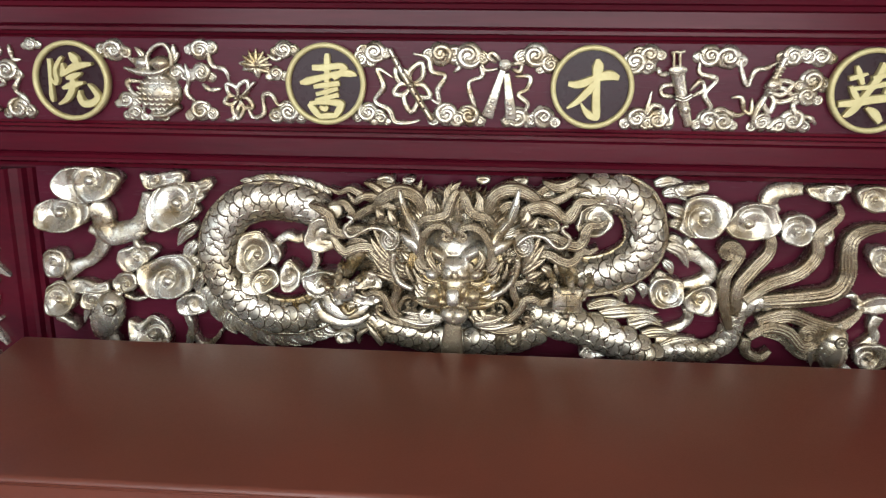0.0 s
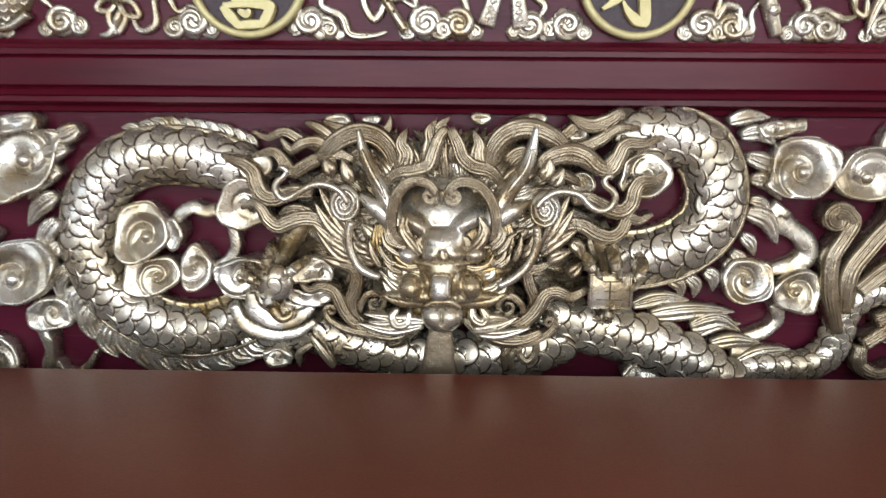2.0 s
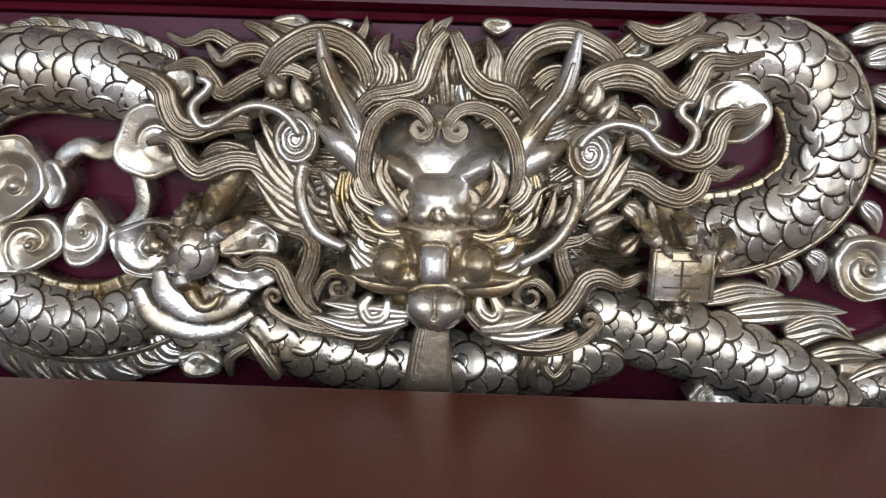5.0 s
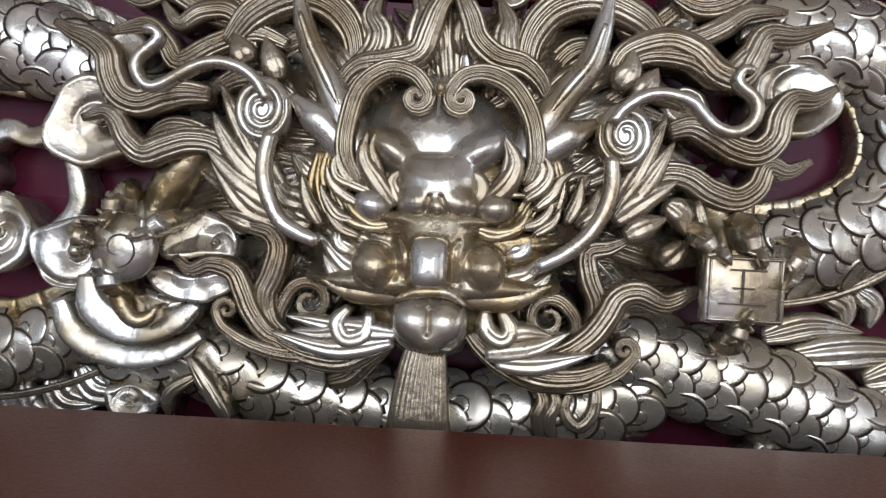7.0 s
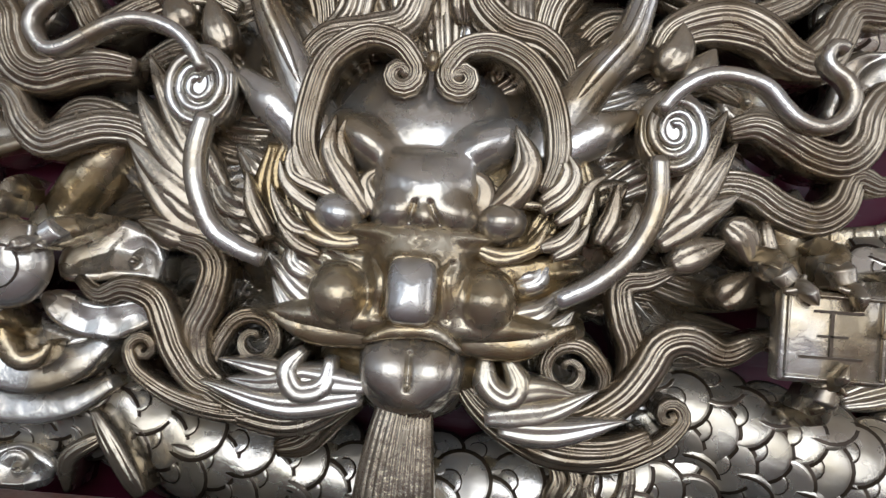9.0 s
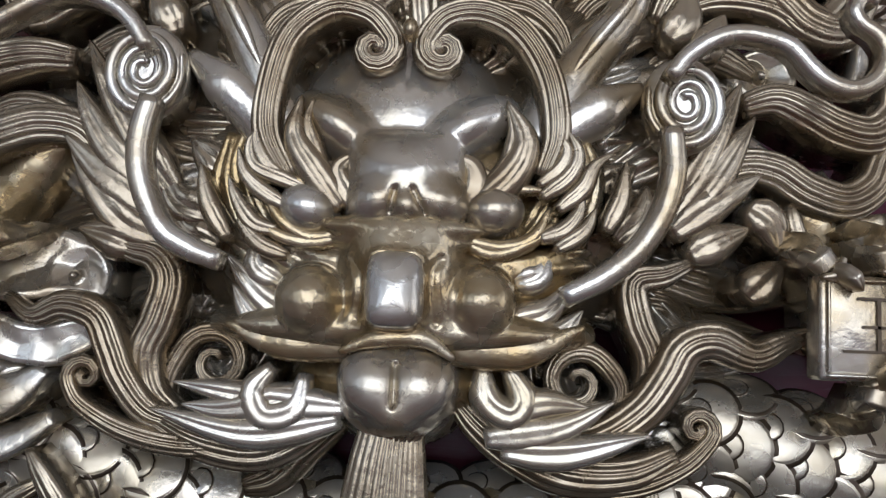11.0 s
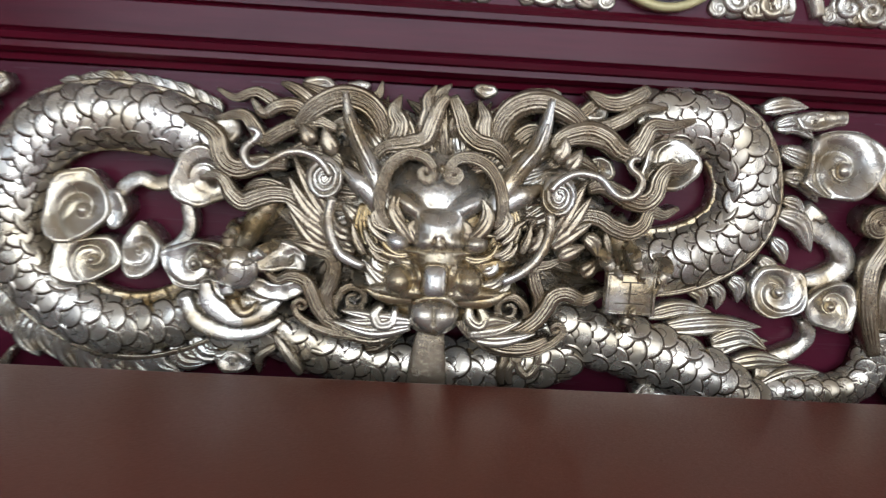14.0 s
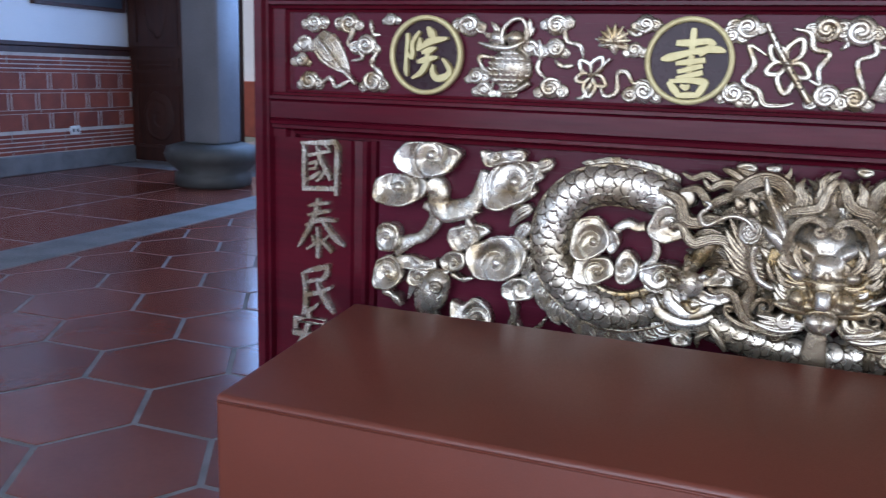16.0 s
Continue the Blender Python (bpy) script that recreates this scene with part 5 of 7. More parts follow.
on_head("brow", relief(BROW, hx - 0.062, hx + 0.062, hz - 0.012, hz + 0.108, 130, 124, 0.0036, 0.03,
        [([(0.001, 0.659), (0.000, 0.655), (-0.001, 0.650)], 0.0010, 0.0030), ([(0.008, 0.659), (0.010, 0.655), (0.013, 0.650)], 0.0010, 0.0030)], 0.03, 0.72), M_METAL, "polished swollen brow and forehead")
SNOUT = [dome([(0.005, 0.641)], 0.082, 0.050, 0.030, 0.042),
         dome([(0.0040, 0.6440)], 0.066, 0.034, 0.058, 0.0185), dome([(0.0040, 0.6330)], 0.052, 0.030, 0.060, 0.0200),
         dome([(0.005, 0.627)], 0.0270, 0.0320, 0.072, 0.0300, 0, 3.0),
         dome([(0.004, 0.645)], 0.0360, 0.0065, 0.082, 0.0150),
         dome([(0.004, 0.640)], 0.0330, 0.0060, 0.080, 0.0140),
         dome([(0.003, 0.619)], 0.0120, 0.0160, 0.101, 0.0070, 0, 4.5),
         dome([(-0.0320, 0.6150)], 0.0145, 0.0140, 0.082, 0.0150), dome([(0.0370, 0.6170)], 0.0145, 0.0140, 0.082, 0.0150),
         dome([(0.004, 0.604)], 0.0700, 0.0110, 0.074, 0.0170),
         dome([(-0.043, 0.630)], 0.0320, 0.0060, 0.066, 0.0120, -24), dome([(0.052, 0.630)], 0.0330, 0.0060, 0.066, 0.0120, 8),
         dome([(-0.039, 0.636)], 0.0330, 0.0050, 0.066, 0.0120, -20), dome([(0.050, 0.635)], 0.0330, 0.0050, 0.066, 0.0120, 10),
         dome([(-0.021, 0.631)], 0.0180, 0.0100, 0.066, 0.0150, -10), dome([(0.028, 0.630)], 0.0180, 0.0100, 0.066, 0.0150, 10),
         dome([(-0.045, 0.618)], 0.0260, 0.0080, 0.062, 0.0130, -30), dome([(0.054, 0.622)], 0.0260, 0.0080, 0.062, 0.0130, 20)]
on_head("snout", relief(SNOUT, hx - 0.084, hx + 0.084, hz - 0.076, hz + 0.024, 160, 120, 0.0027, 0.032,
        [([(-0.008, 0.608), (-0.009, 0.622), (-0.007, 0.630), (0.002, 0.633), (0.012, 0.631), (0.015, 0.623), (0.015, 0.609)], 0.0016, 0.0022),
         ([(-0.012, 0.607), (-0.011, 0.623), (-0.015, 0.632)], 0.0018, 0.0024), ([(0.019, 0.607), (0.017, 0.625), (0.020, 0.632)], 0.0018, 0.0024)], 0.06), M_AMBER, "brown-gold snout with round nostrils")
nx0, nz0 = [(0.003, 0.619)][0]
on_head("nose_plate", relief([(nx0, nz0, 0.0112, 0.0150, 0.1035, 0.0085, 0, 4.0)], nx0 - 0.013, nx0 + 0.013, nz0 - 0.017, nz0 + 0.017, 40, 48, 0.001, 0.095, (), 0.18), M_METAL, "silvery smooth nose plate")
for pts, side in (([(-0.044, 0.664), (-0.054, 0.683), (-0.053, 0.705), (-0.046, 0.726), (-0.030, 0.738), (-0.014, 0.736), (-0.005, 0.727)], -1), ([(0.061, 0.669), (0.066, 0.687), (0.062, 0.711), (0.050, 0.730), (0.034, 0.738), (0.019, 0.736), (0.011, 0.727)], 1)):
    on_head("brow_scroll", strand(curled(pts, 0.0085, 1.3, side), 0.0135, 0.080, 5, 0.5, 0.05, (0.7, 1, 1, 1, 0.95, 0.85, 0.7, 0.5)), M_HAIR)
on_head("bead", ball(*[(0.004, 0.726)][0], 0.09, 0.0035, 0.005, 0.006, seg=16), M_AMBER)
for at, tilt in (((-0.0350, 0.6520), 16), ((0.0410, 0.6540), -8)):
    eye = on_head("eye", ball(0, 0, 0, 0.0130, 0.0108, 0.0140, seg=32))
    eye.matrix_world = Matrix.Translation((at[0], -0.0785, at[1])) @ Matrix.Rotation(radians(tilt), 4, 'Y')
for pts, w in (([(-0.053, 0.658), (-0.046, 0.647), (-0.034, 0.640), (-0.019, 0.643), (-0.011, 0.649)], 0.0070), ([(-0.054, 0.662), (-0.040, 0.663), (-0.026, 0.659), (-0.017, 0.650)], 0.0055), ([(-0.056, 0.649), (-0.046, 0.640), (-0.030, 0.638), (-0.015, 0.643)], 0.0070),
               ([(0.023, 0.648), (0.030, 0.642), (0.043, 0.639), (0.057, 0.643), (0.064, 0.656)], 0.0070), ([(0.026, 0.651), (0.035, 0.660), (0.049, 0.663), (0.064, 0.663)], 0.0055), ([(0.024, 0.644), (0.040, 0.636), (0.056, 0.641), (0.066, 0.650)], 0.0070)):
    on_head("eyelid", strand(pts, w * 0.68, 0.0830, 1, 0.5, 0.03, (0.35, 1.25, 1.3, 1.25, 0.35)), M_AMBER)
for pts in ([(-0.064, 0.691), (-0.066, 0.672), (-0.060, 0.654), (-0.048, 0.639), (-0.032, 0.630)], [(-0.057, 0.688), (-0.059, 0.669), (-0.053, 0.651), (-0.041, 0.638)], [(-0.072, 0.686), (-0.073, 0.662), (-0.065, 0.643), (-0.050, 0.629), (-0.034, 0.621)],
            [(0.071, 0.696), (0.074, 0.677), (0.070, 0.658), (0.061, 0.644), (0.047, 0.634)], [(0.064, 0.691), (0.067, 0.674), (0.064, 0.657), (0.053, 0.642)], [(0.078, 0.692), (0.082, 0.670), (0.076, 0.650), (0.064, 0.634), (0.050, 0.626)]):
    on_head("cheek_ridge", strand(pts, 0.0165, 0.064, 3, 0.34, 0.035, (0.4, 1, 1.05, 1, 0.5), 0.08), M_AMBER)
def brow_flame(pts, w):
    on_head("brow_flame", leaf(pts, w, 0.084, 2, 0.30, 0.04, groove=0.08), M_HAIR)


brow_flame([(-0.021, 0.652), (-0.032, 0.666), (-0.042, 0.682), (-0.040, 0.699)], 0.0150)
brow_flame([(-0.028, 0.664), (-0.033, 0.676), (-0.037, 0.688), (-0.035, 0.698)], 0.0075)
brow_flame([(-0.013, 0.651), (-0.020, 0.660), (-0.023, 0.669), (-0.015, 0.676)], 0.0115)
brow_flame([(-0.017, 0.660), (-0.023, 0.668), (-0.029, 0.672)], 0.0060)
brow_flame([(0.034, 0.656), (0.047, 0.668), (0.053, 0.683), (0.045, 0.700)], 0.0160)
brow_flame([(0.043, 0.667), (0.047, 0.677), (0.048, 0.688), (0.045, 0.697)], 0.0075)
brow_flame([(0.028, 0.654), (0.033, 0.663), (0.031, 0.672), (0.020, 0.676)], 0.0115)
brow_flame([(0.031, 0.663), (0.036, 0.669), (0.041, 0.667)], 0.0060)
brow_flame([(-0.045, 0.663), (-0.054, 0.671), (-0.058, 0.682), (-0.052, 0.685)], 0.0070)
brow_flame([(0.059, 0.665), (0.068, 0.673), (0.070, 0.682), (0.063, 0.686)], 0.0070)
brow_flame([(-0.036, 0.660), (-0.047, 0.664), (-0.058, 0.669), (-0.060, 0.679), (-0.053, 0.685)], 0.0075)
brow_flame([(-0.043, 0.652), (-0.054, 0.658), (-0.062, 0.666), (-0.065, 0.676)], 0.0080)
brow_flame([(0.060, 0.660), (0.071, 0.669), (0.075, 0.679), (0.070, 0.689)], 0.0085)
brow_flame([(0.067, 0.655), (0.077, 0.664), (0.082, 0.674), (0.090, 0.680)], 0.0085)
brow_flame([(-0.047, 0.642), (-0.057, 0.645), (-0.065, 0.656), (-0.068, 0.664)], 0.0080)
brow_flame([(-0.042, 0.632), (-0.053, 0.636), (-0.061, 0.644), (-0.063, 0.651)], 0.0080)
brow_flame([(0.060, 0.643), (0.070, 0.647), (0.076, 0.655), (0.077, 0.664)], 0.0080)
brow_flame([(0.067, 0.639), (0.078, 0.647), (0.083, 0.657)], 0.0080)
brow_flame([(-0.067, 0.638), (-0.076, 0.653), (-0.080, 0.669)], 0.0090)
brow_flame([(0.087, 0.647), (0.093, 0.661), (0.095, 0.677)], 0.0090)
on_head("upper_lip", strand([(-0.066, 0.604), (-0.046, 0.597), (-0.022, 0.598), (0.003, 0.603), (0.028, 0.599), (0.055, 0.597), (0.080, 0.608)], 0.018, 0.080, 1, 0.36, 0.04, (0.12, 0.8, 1, 1, 1, 0.8, 0.12)), M_AMBER)
on_head("lip_edge", strand([(-0.018, 0.594), (-0.007, 0.599), (0.004, 0.601), (0.016, 0.600), (0.027, 0.593)], 0.008, 0.094, 1, 0.5, 0.03, (0.3, 1, 1, 0.3)), M_AMBER)
CHEEKS = [[(-0.030, 0.605), (-0.051, 0.614), (-0.070, 0.633)], [(-0.034, 0.600), (-0.054, 0.604), (-0.066, 0.620)], [(0.045, 0.607), (0.065, 0.614), (0.074, 0.626)], [(0.052, 0.603), (0.069, 0.604), (0.080, 0.615)],
          [(-0.045, 0.621), (-0.056, 0.628), (-0.056, 0.640)], [(0.051, 0.625), (0.061, 0.629), (0.065, 0.639)],
          [(-0.015, 0.571), (-0.046, 0.573), (-0.088, 0.579)], [(-0.018, 0.566), (-0.056, 0.559), (-0.097, 0.568)], [(0.041, 0.561), (0.071, 0.566), (0.094, 0.578)], [(0.048, 0.556), (0.075, 0.556), (0.109, 0.565)],
          [(-0.036, 0.577), (-0.063, 0.569), (-0.084, 0.570)], [(0.047, 0.571), (0.064, 0.576), (0.084, 0.575)]]
for pts in CHEEKS:
    on_head("cheek_flame", leaf(pts, 0.0145, 0.074, 2, 0.34, 0.035, groove=0.09), M_BRONZE)
on_head("jaw", ball(*[(0.006, 0.582)][0], 0.03, 0.055, 0.022, 0.045, seg=32), M_AMBER)
for pts in ([(-0.047, 0.587), (-0.054, 0.577), (-0.049, 0.567), (-0.037, 0.570), (-0.034, 0.584)], [(0.039, 0.592), (0.041, 0.577), (0.051, 0.571), (0.056, 0.578), (0.049, 0.591)]):
    on_head("jaw_loop", strand(pts, 0.0135, 0.074, 2, 0.45, 0.035, (0.4, 1, 1.1, 1, 0.4), 0.08), M_BRONZE)
cx, cz = [(0.004, 0.579)][0]
on_head("chin", relief([dome([(0.004, 0.581)], 0.0240, 0.0210, 0.072, 0.025, 0, 2.4), dome([(-0.005, 0.584)], 0.0140, 0.0150, 0.087, 0.013), dome([(0.014, 0.584)], 0.0140, 0.0150, 0.087, 0.013),
                        dome([(0.005, 0.573)], 0.0150, 0.0105, 0.082, 0.014)], cx - 0.034, cx + 0.034, cz - 0.034, cz + 0.032, 70, 68, 0.0018, 0.04,
        [([(0.004, 0.590), (0.004, 0.582), (0.004, 0.575)], 0.0010, 0.006)], 0.22), M_METAL, "polished cleft chin")
on_head("beard", strand([(0.004, 0.571), (0.002, 0.550), (0.001, 0.525), (0.001, 0.490)], 0.044, 0.075, 13, 0.25, 0.06, (0.55, 0.72, 0.85, 0.95, 1.05), 0.035), M_HAIR, "straight grooved beard")
on_head("beard_root", strand([(0.005, 0.574), (0.005, 0.564), (0.004, 0.553)], 0.034, 0.076, 7, 0.3, 0.03, (1, 0.9, 0.6, 0.15), 0.05), M_HAIR)

for pts, root in (([(-0.047, 0.681), (-0.059, 0.709), (-0.071, 0.732), (-0.081, 0.751), (-0.089, 0.771), (-0.094, 0.795)], [(-0.052, 0.676), (-0.062, 0.694), (-0.079, 0.709), (-0.093, 0.720)]),
                  ([(0.060, 0.685), (0.070, 0.709), (0.084, 0.730), (0.098, 0.749), (0.106, 0.773), (0.111, 0.800)], [(0.062, 0.679), (0.070, 0.692), (0.087, 0.703), (0.105, 0.713)])):
    horn = part("horn", strand(pts, 0.027, 0.058, 1, 0.62, 0.04, (1.05, 1.0, 0.82, 0.66, 0.5, 0.2)), M_METAL, dragon, "smooth tapering gilded horn")
    part("horn_ridge", strand([(x, z + 0.002) for x, z in pts[1:5]], 0.006, 0.072, 1, 0.5, 0.012, (0.3, 1, 0.9, 0.5)), M_METAL, horn)
    part("temple", strand(root, 0.022, 0.065, 1, 0.5, 0.04, (0.8, 1, 1, 0.3)), M_METAL, dragon)

EARS = [[(-0.098, 0.660), (-0.115, 0.683), (-0.131, 0.707), (-0.142, 0.728)], [(-0.106, 0.660), (-0.125, 0.676), (-0.139, 0.695), (-0.146, 0.709)], [(-0.103, 0.649), (-0.126, 0.664), (-0.150, 0.685)], [(-0.100, 0.639), (-0.121, 0.648), (-0.146, 0.677)],
        [(-0.103, 0.732), (-0.109, 0.746), (-0.114, 0.760)], [(-0.124, 0.742), (-0.130, 0.751), (-0.135, 0.761)], [(-0.074, 0.668), (-0.084, 0.677), (-0.093, 0.685)], [(-0.081, 0.651), (-0.096, 0.657), (-0.104, 0.671)],
        [(-0.077, 0.637), (-0.092, 0.643), (-0.099, 0.655)], [(-0.113, 0.635), (-0.127, 0.640), (-0.140, 0.643)],
        [(0.121, 0.661), (0.135, 0.686), (0.152, 0.721)], [(0.123, 0.655), (0.140, 0.677), (0.158, 0.705)], [(0.121, 0.651), (0.139, 0.665), (0.161, 0.679)], [(0.131, 0.731), (0.139, 0.742), (0.144, 0.752)],
        [(0.118, 0.739), (0.126, 0.750), (0.127, 0.764)], [(0.087, 0.668), (0.097, 0.675), (0.105, 0.681)], [(0.097, 0.646), (0.108, 0.658), (0.110, 0.672)], [(0.129, 0.641), (0.143, 0.649), (0.156, 0.655)],
        [(0.154, 0.624), (0.162, 0.632), (0.171, 0.641)], [(0.155, 0.664), (0.164, 0.657), (0.169, 0.643)]]
for pts in EARS:
    part("ear_leaf", leaf(pts, 0.0190, 0.056, 2, 0.24, 0.035, groove=0.10), M_HAIR, dragon)
for (x, z), hand, ph in (([(-0.110, 0.710)][0], -1, 0.4), ([(0.122, 0.705)][0], 1, 2.8)):
    coil = part("ear_coil", swirl(x, z, 0.066, 0.0185, 0.0215, 0.010, 1, hand, ph, 3, 0.0, 0.05, 3, 0.0), M_METAL, dragon)
    part("ear_scroll", volute(x, z, 0.0735, 0.0170, 0.0200, hand, ph, 2.9, 0.55, 0.01, 120), M_METAL, coil)

# claws with the pearl and the seal
ox, oz = (-0.1920, 0.6170)
pearl = part("pearl", ball(ox, oz, 0.078, 0.0220, 0.0220, 0.0115, seg=40), M_METAL, dragon, "round pearl held in the claws")
SPIRAL = [(0.0128 * (1 - 0.84 * k / 24) * math.cos(-1.9 + k * 0.34), 0.0128 * (1 - 0.84 * k / 24) * math.sin(-1.9 + k * 0.34)) for k in range(25)]
# A dark strand on the surface, painted shade for a cut spiral.
part("spiral", strand([(ox + a, oz + b) for a, b in SPIRAL], 0.0015, [0.0776 + 0.0115 * math.sqrt(1 - (a * a + b * b) / 0.0220 ** 2) for a, b in SPIRAL], 1, 0.3, 0.004, (0.4, 1, 1, 1, 0.5)), M_GROOVE_SHADE, pearl, "dark incised spiral")


def claw(knuckle, tip, root, d):
    finger = part("claw", strand([root, ((root[0] + knuckle[0]) / 2 + 0.004, (root[1] + knuckle[1]) / 2), knuckle], 0.0125, [d - 0.035, d - 0.012, d - 0.006], 1, 0.55, 0.03, (0.9, 0.9, 1)), M_AMBER, dragon)
    dx, dz = tip[0] - knuckle[0], tip[1] - knuckle[1]
    l = math.hypot(dx, dz)
    ax, az = dx / l, dz / l
    a = (knuckle[0] + ax * 0.008, knuckle[1] + az * 0.008)
    part("knuckle", strand([((root[0] + knuckle[0]) / 2, (root[1] + knuckle[1]) / 2), knuckle, a], 0.0140, [d - 0.014, d - 0.002, d - 0.001], 1, 0.42, 0.03, (0.55, 1.0, 0.8)), M_METAL, finger)
    part("cuff", strand([(a[0] - az * 0.0062, a[1] + ax * 0.0062), (a[0] + ax * 0.003, a[1] + az * 0.003), (a[0] + az * 0.0062, a[1] - ax * 0.0062)], 0.0042, d + 0.004, 1, 0.6, 0.02, (0.5, 1, 0.5)), M_METAL, finger)
    mid = (knuckle[0] + dx * 0.62 - az * 0.0012, knuckle[1] + dz * 0.62 + ax * 0.0012)
    part("talon", leaf([a, mid, (tip[0] + ax * 0.002, tip[1] + az * 0.002)], 0.0075, [d + 0.004, d + 0.011, d + 0.011], 2, 0.55, 0.018, groove=0.12), M_METAL, finger)


for knuckle, tip, root in (((-0.1990, 0.6480), (-0.2000, 0.6300), (-0.2050, 0.6580)), ((-0.1670, 0.6350), (-0.1830, 0.6240), (-0.1570, 0.6450)), ((-0.1990, 0.5920), (-0.2010, 0.6080), (-0.1950, 0.5800)), ((-0.2210, 0.6230), (-0.2070, 0.6190), (-0.2370, 0.6280))):
    claw(knuckle, tip, root, 0.085)
for knuckle, tip, root in (((0.1740, 0.6420), (0.1870, 0.6280), (0.1680, 0.6510)), ((0.2030, 0.6450), (0.2080, 0.6270), (0.1990, 0.6590)), ((0.2340, 0.6330), (0.2220, 0.6150), (0.2390, 0.6470)), ((0.1980, 0.5800), (0.2030, 0.5990), (0.1940, 0.5690))):
    claw(knuckle, tip, root, 0.080)
part("arm", strand([(-0.161, 0.688), (-0.177, 0.665), (-0.189, 0.646), (-0.198, 0.631)], 0.030, 0.025, 1, 0.6, 0.05, (1, 1, 0.9, 0.9)), M_AMBER, dragon)
part("arm", strand([(0.184, 0.677), (0.194, 0.663), (0.202, 0.645), (0.207, 0.627)], 0.040, 0.020, 1, 0.6, 0.05, (1, 1, 0.9, 0.9)), M_AMBER, dragon)
part("arm_crease", strand([(0.178, 0.669), (0.181, 0.655), (0.187, 0.644)], 0.010, 0.044, 2, 0.4, 0.03), M_HAIR, dragon)

seal = thing("seal_carving", "square gilded seal held in the dragon's claws", "carving")
sx, sz = (0.2000, 0.6120)
part("plate", box(sx - 0.0255, sx + 0.0255, -0.082, -0.068, sz - 0.0215, sz + 0.0215, bevel=0.002), M_METAL, seal)
part("block", box(sx - 0.012, sx + 0.020, -0.068, -0.01, sz - 0.012, sz + 0.014, bevel=0.003), M_AMBER, seal)
b = bmesh.new()
for x0, x1, z0, z1 in ((-0.023, 0.023, 0.0185, 0.020), (-0.023, 0.023, -0.020, -0.0185), (-0.023, -0.0215, -0.0185, 0.0185), (0.0215, 0.023, -0.0185, 0.0185)):
    add_box(b, sx + x0, sx + x1, -0.0845, -0.0815, sz + z0, sz + z1, bevel=0.0006)
part("rim", b, M_METAL, seal)
# Dark bars on the plate, painted shade for cut lines.
b = bmesh.new()
for x0, x1, z0, z1 in ((-0.010, 0.013, 0.0115, 0.0127), (-0.008, 0.006, 0.0, 0.0012), (-0.016, 0.013, -0.0100, -0.0088), (-0.0024, -0.0008, -0.0088, 0.0115)):
    add_box(b, sx + x0, sx + x1, -0.0832, -0.0815, sz + z0, sz + z1)
part("mark", b, M_GROOVE_SHADE, seal, "dark incised mark", smooth=False)

# the tail
def tail_lock(pts, w, d, c=0.0, side=1):
    part("tail_lock", strand(curled(pts, c, 1.35, side) if c else pts, w, d, 5, 0.4, 0.04, (0.7, 1, 1, 0.95, 0.85, 0.7) if c else (0.8, 1, 1, 0.95, 0.8, 0.35)), M_HAIR, dragon)


tail_lock([(0.496, 0.545), (0.481, 0.598), (0.480, 0.640), (0.493, 0.666), (0.502, 0.685), (0.494, 0.697)], 0.022, 0.010, 0.0135, 1)
tail_lock([(0.505, 0.570), (0.506, 0.621), (0.529, 0.658), (0.552, 0.689), (0.551, 0.718), (0.533, 0.740)], 0.027, 0.004)
tail_lock([(0.517, 0.599), (0.555, 0.631), (0.606, 0.653), (0.632, 0.686), (0.631, 0.723), (0.653, 0.746), (0.664, 0.760), (0.658, 0.778)], 0.027, 0.008)
tail_lock([(0.551, 0.597), (0.619, 0.605), (0.671, 0.617), (0.691, 0.649), (0.688, 0.690), (0.693, 0.719), (0.718, 0.734), (0.755, 0.739)], 0.035, 0.000)
tail_lock([(0.545, 0.558), (0.597, 0.573), (0.643, 0.559), (0.681, 0.552), (0.708, 0.568), (0.727, 0.590)], 0.029, 0.002)
tail_lock([(0.531, 0.530), (0.564, 0.550), (0.599, 0.543), (0.626, 0.517), (0.646, 0.521), (0.649, 0.538)], 0.023, 0.008, 0.0135, 1)
tail_lock([(0.558, 0.537), (0.594, 0.527), (0.627, 0.498), (0.663, 0.491), (0.693, 0.488)], 0.019, -0.004)
tail_lock([(0.530, 0.527), (0.531, 0.500), (0.557, 0.489), (0.575, 0.503)], 0.021, 0.002)


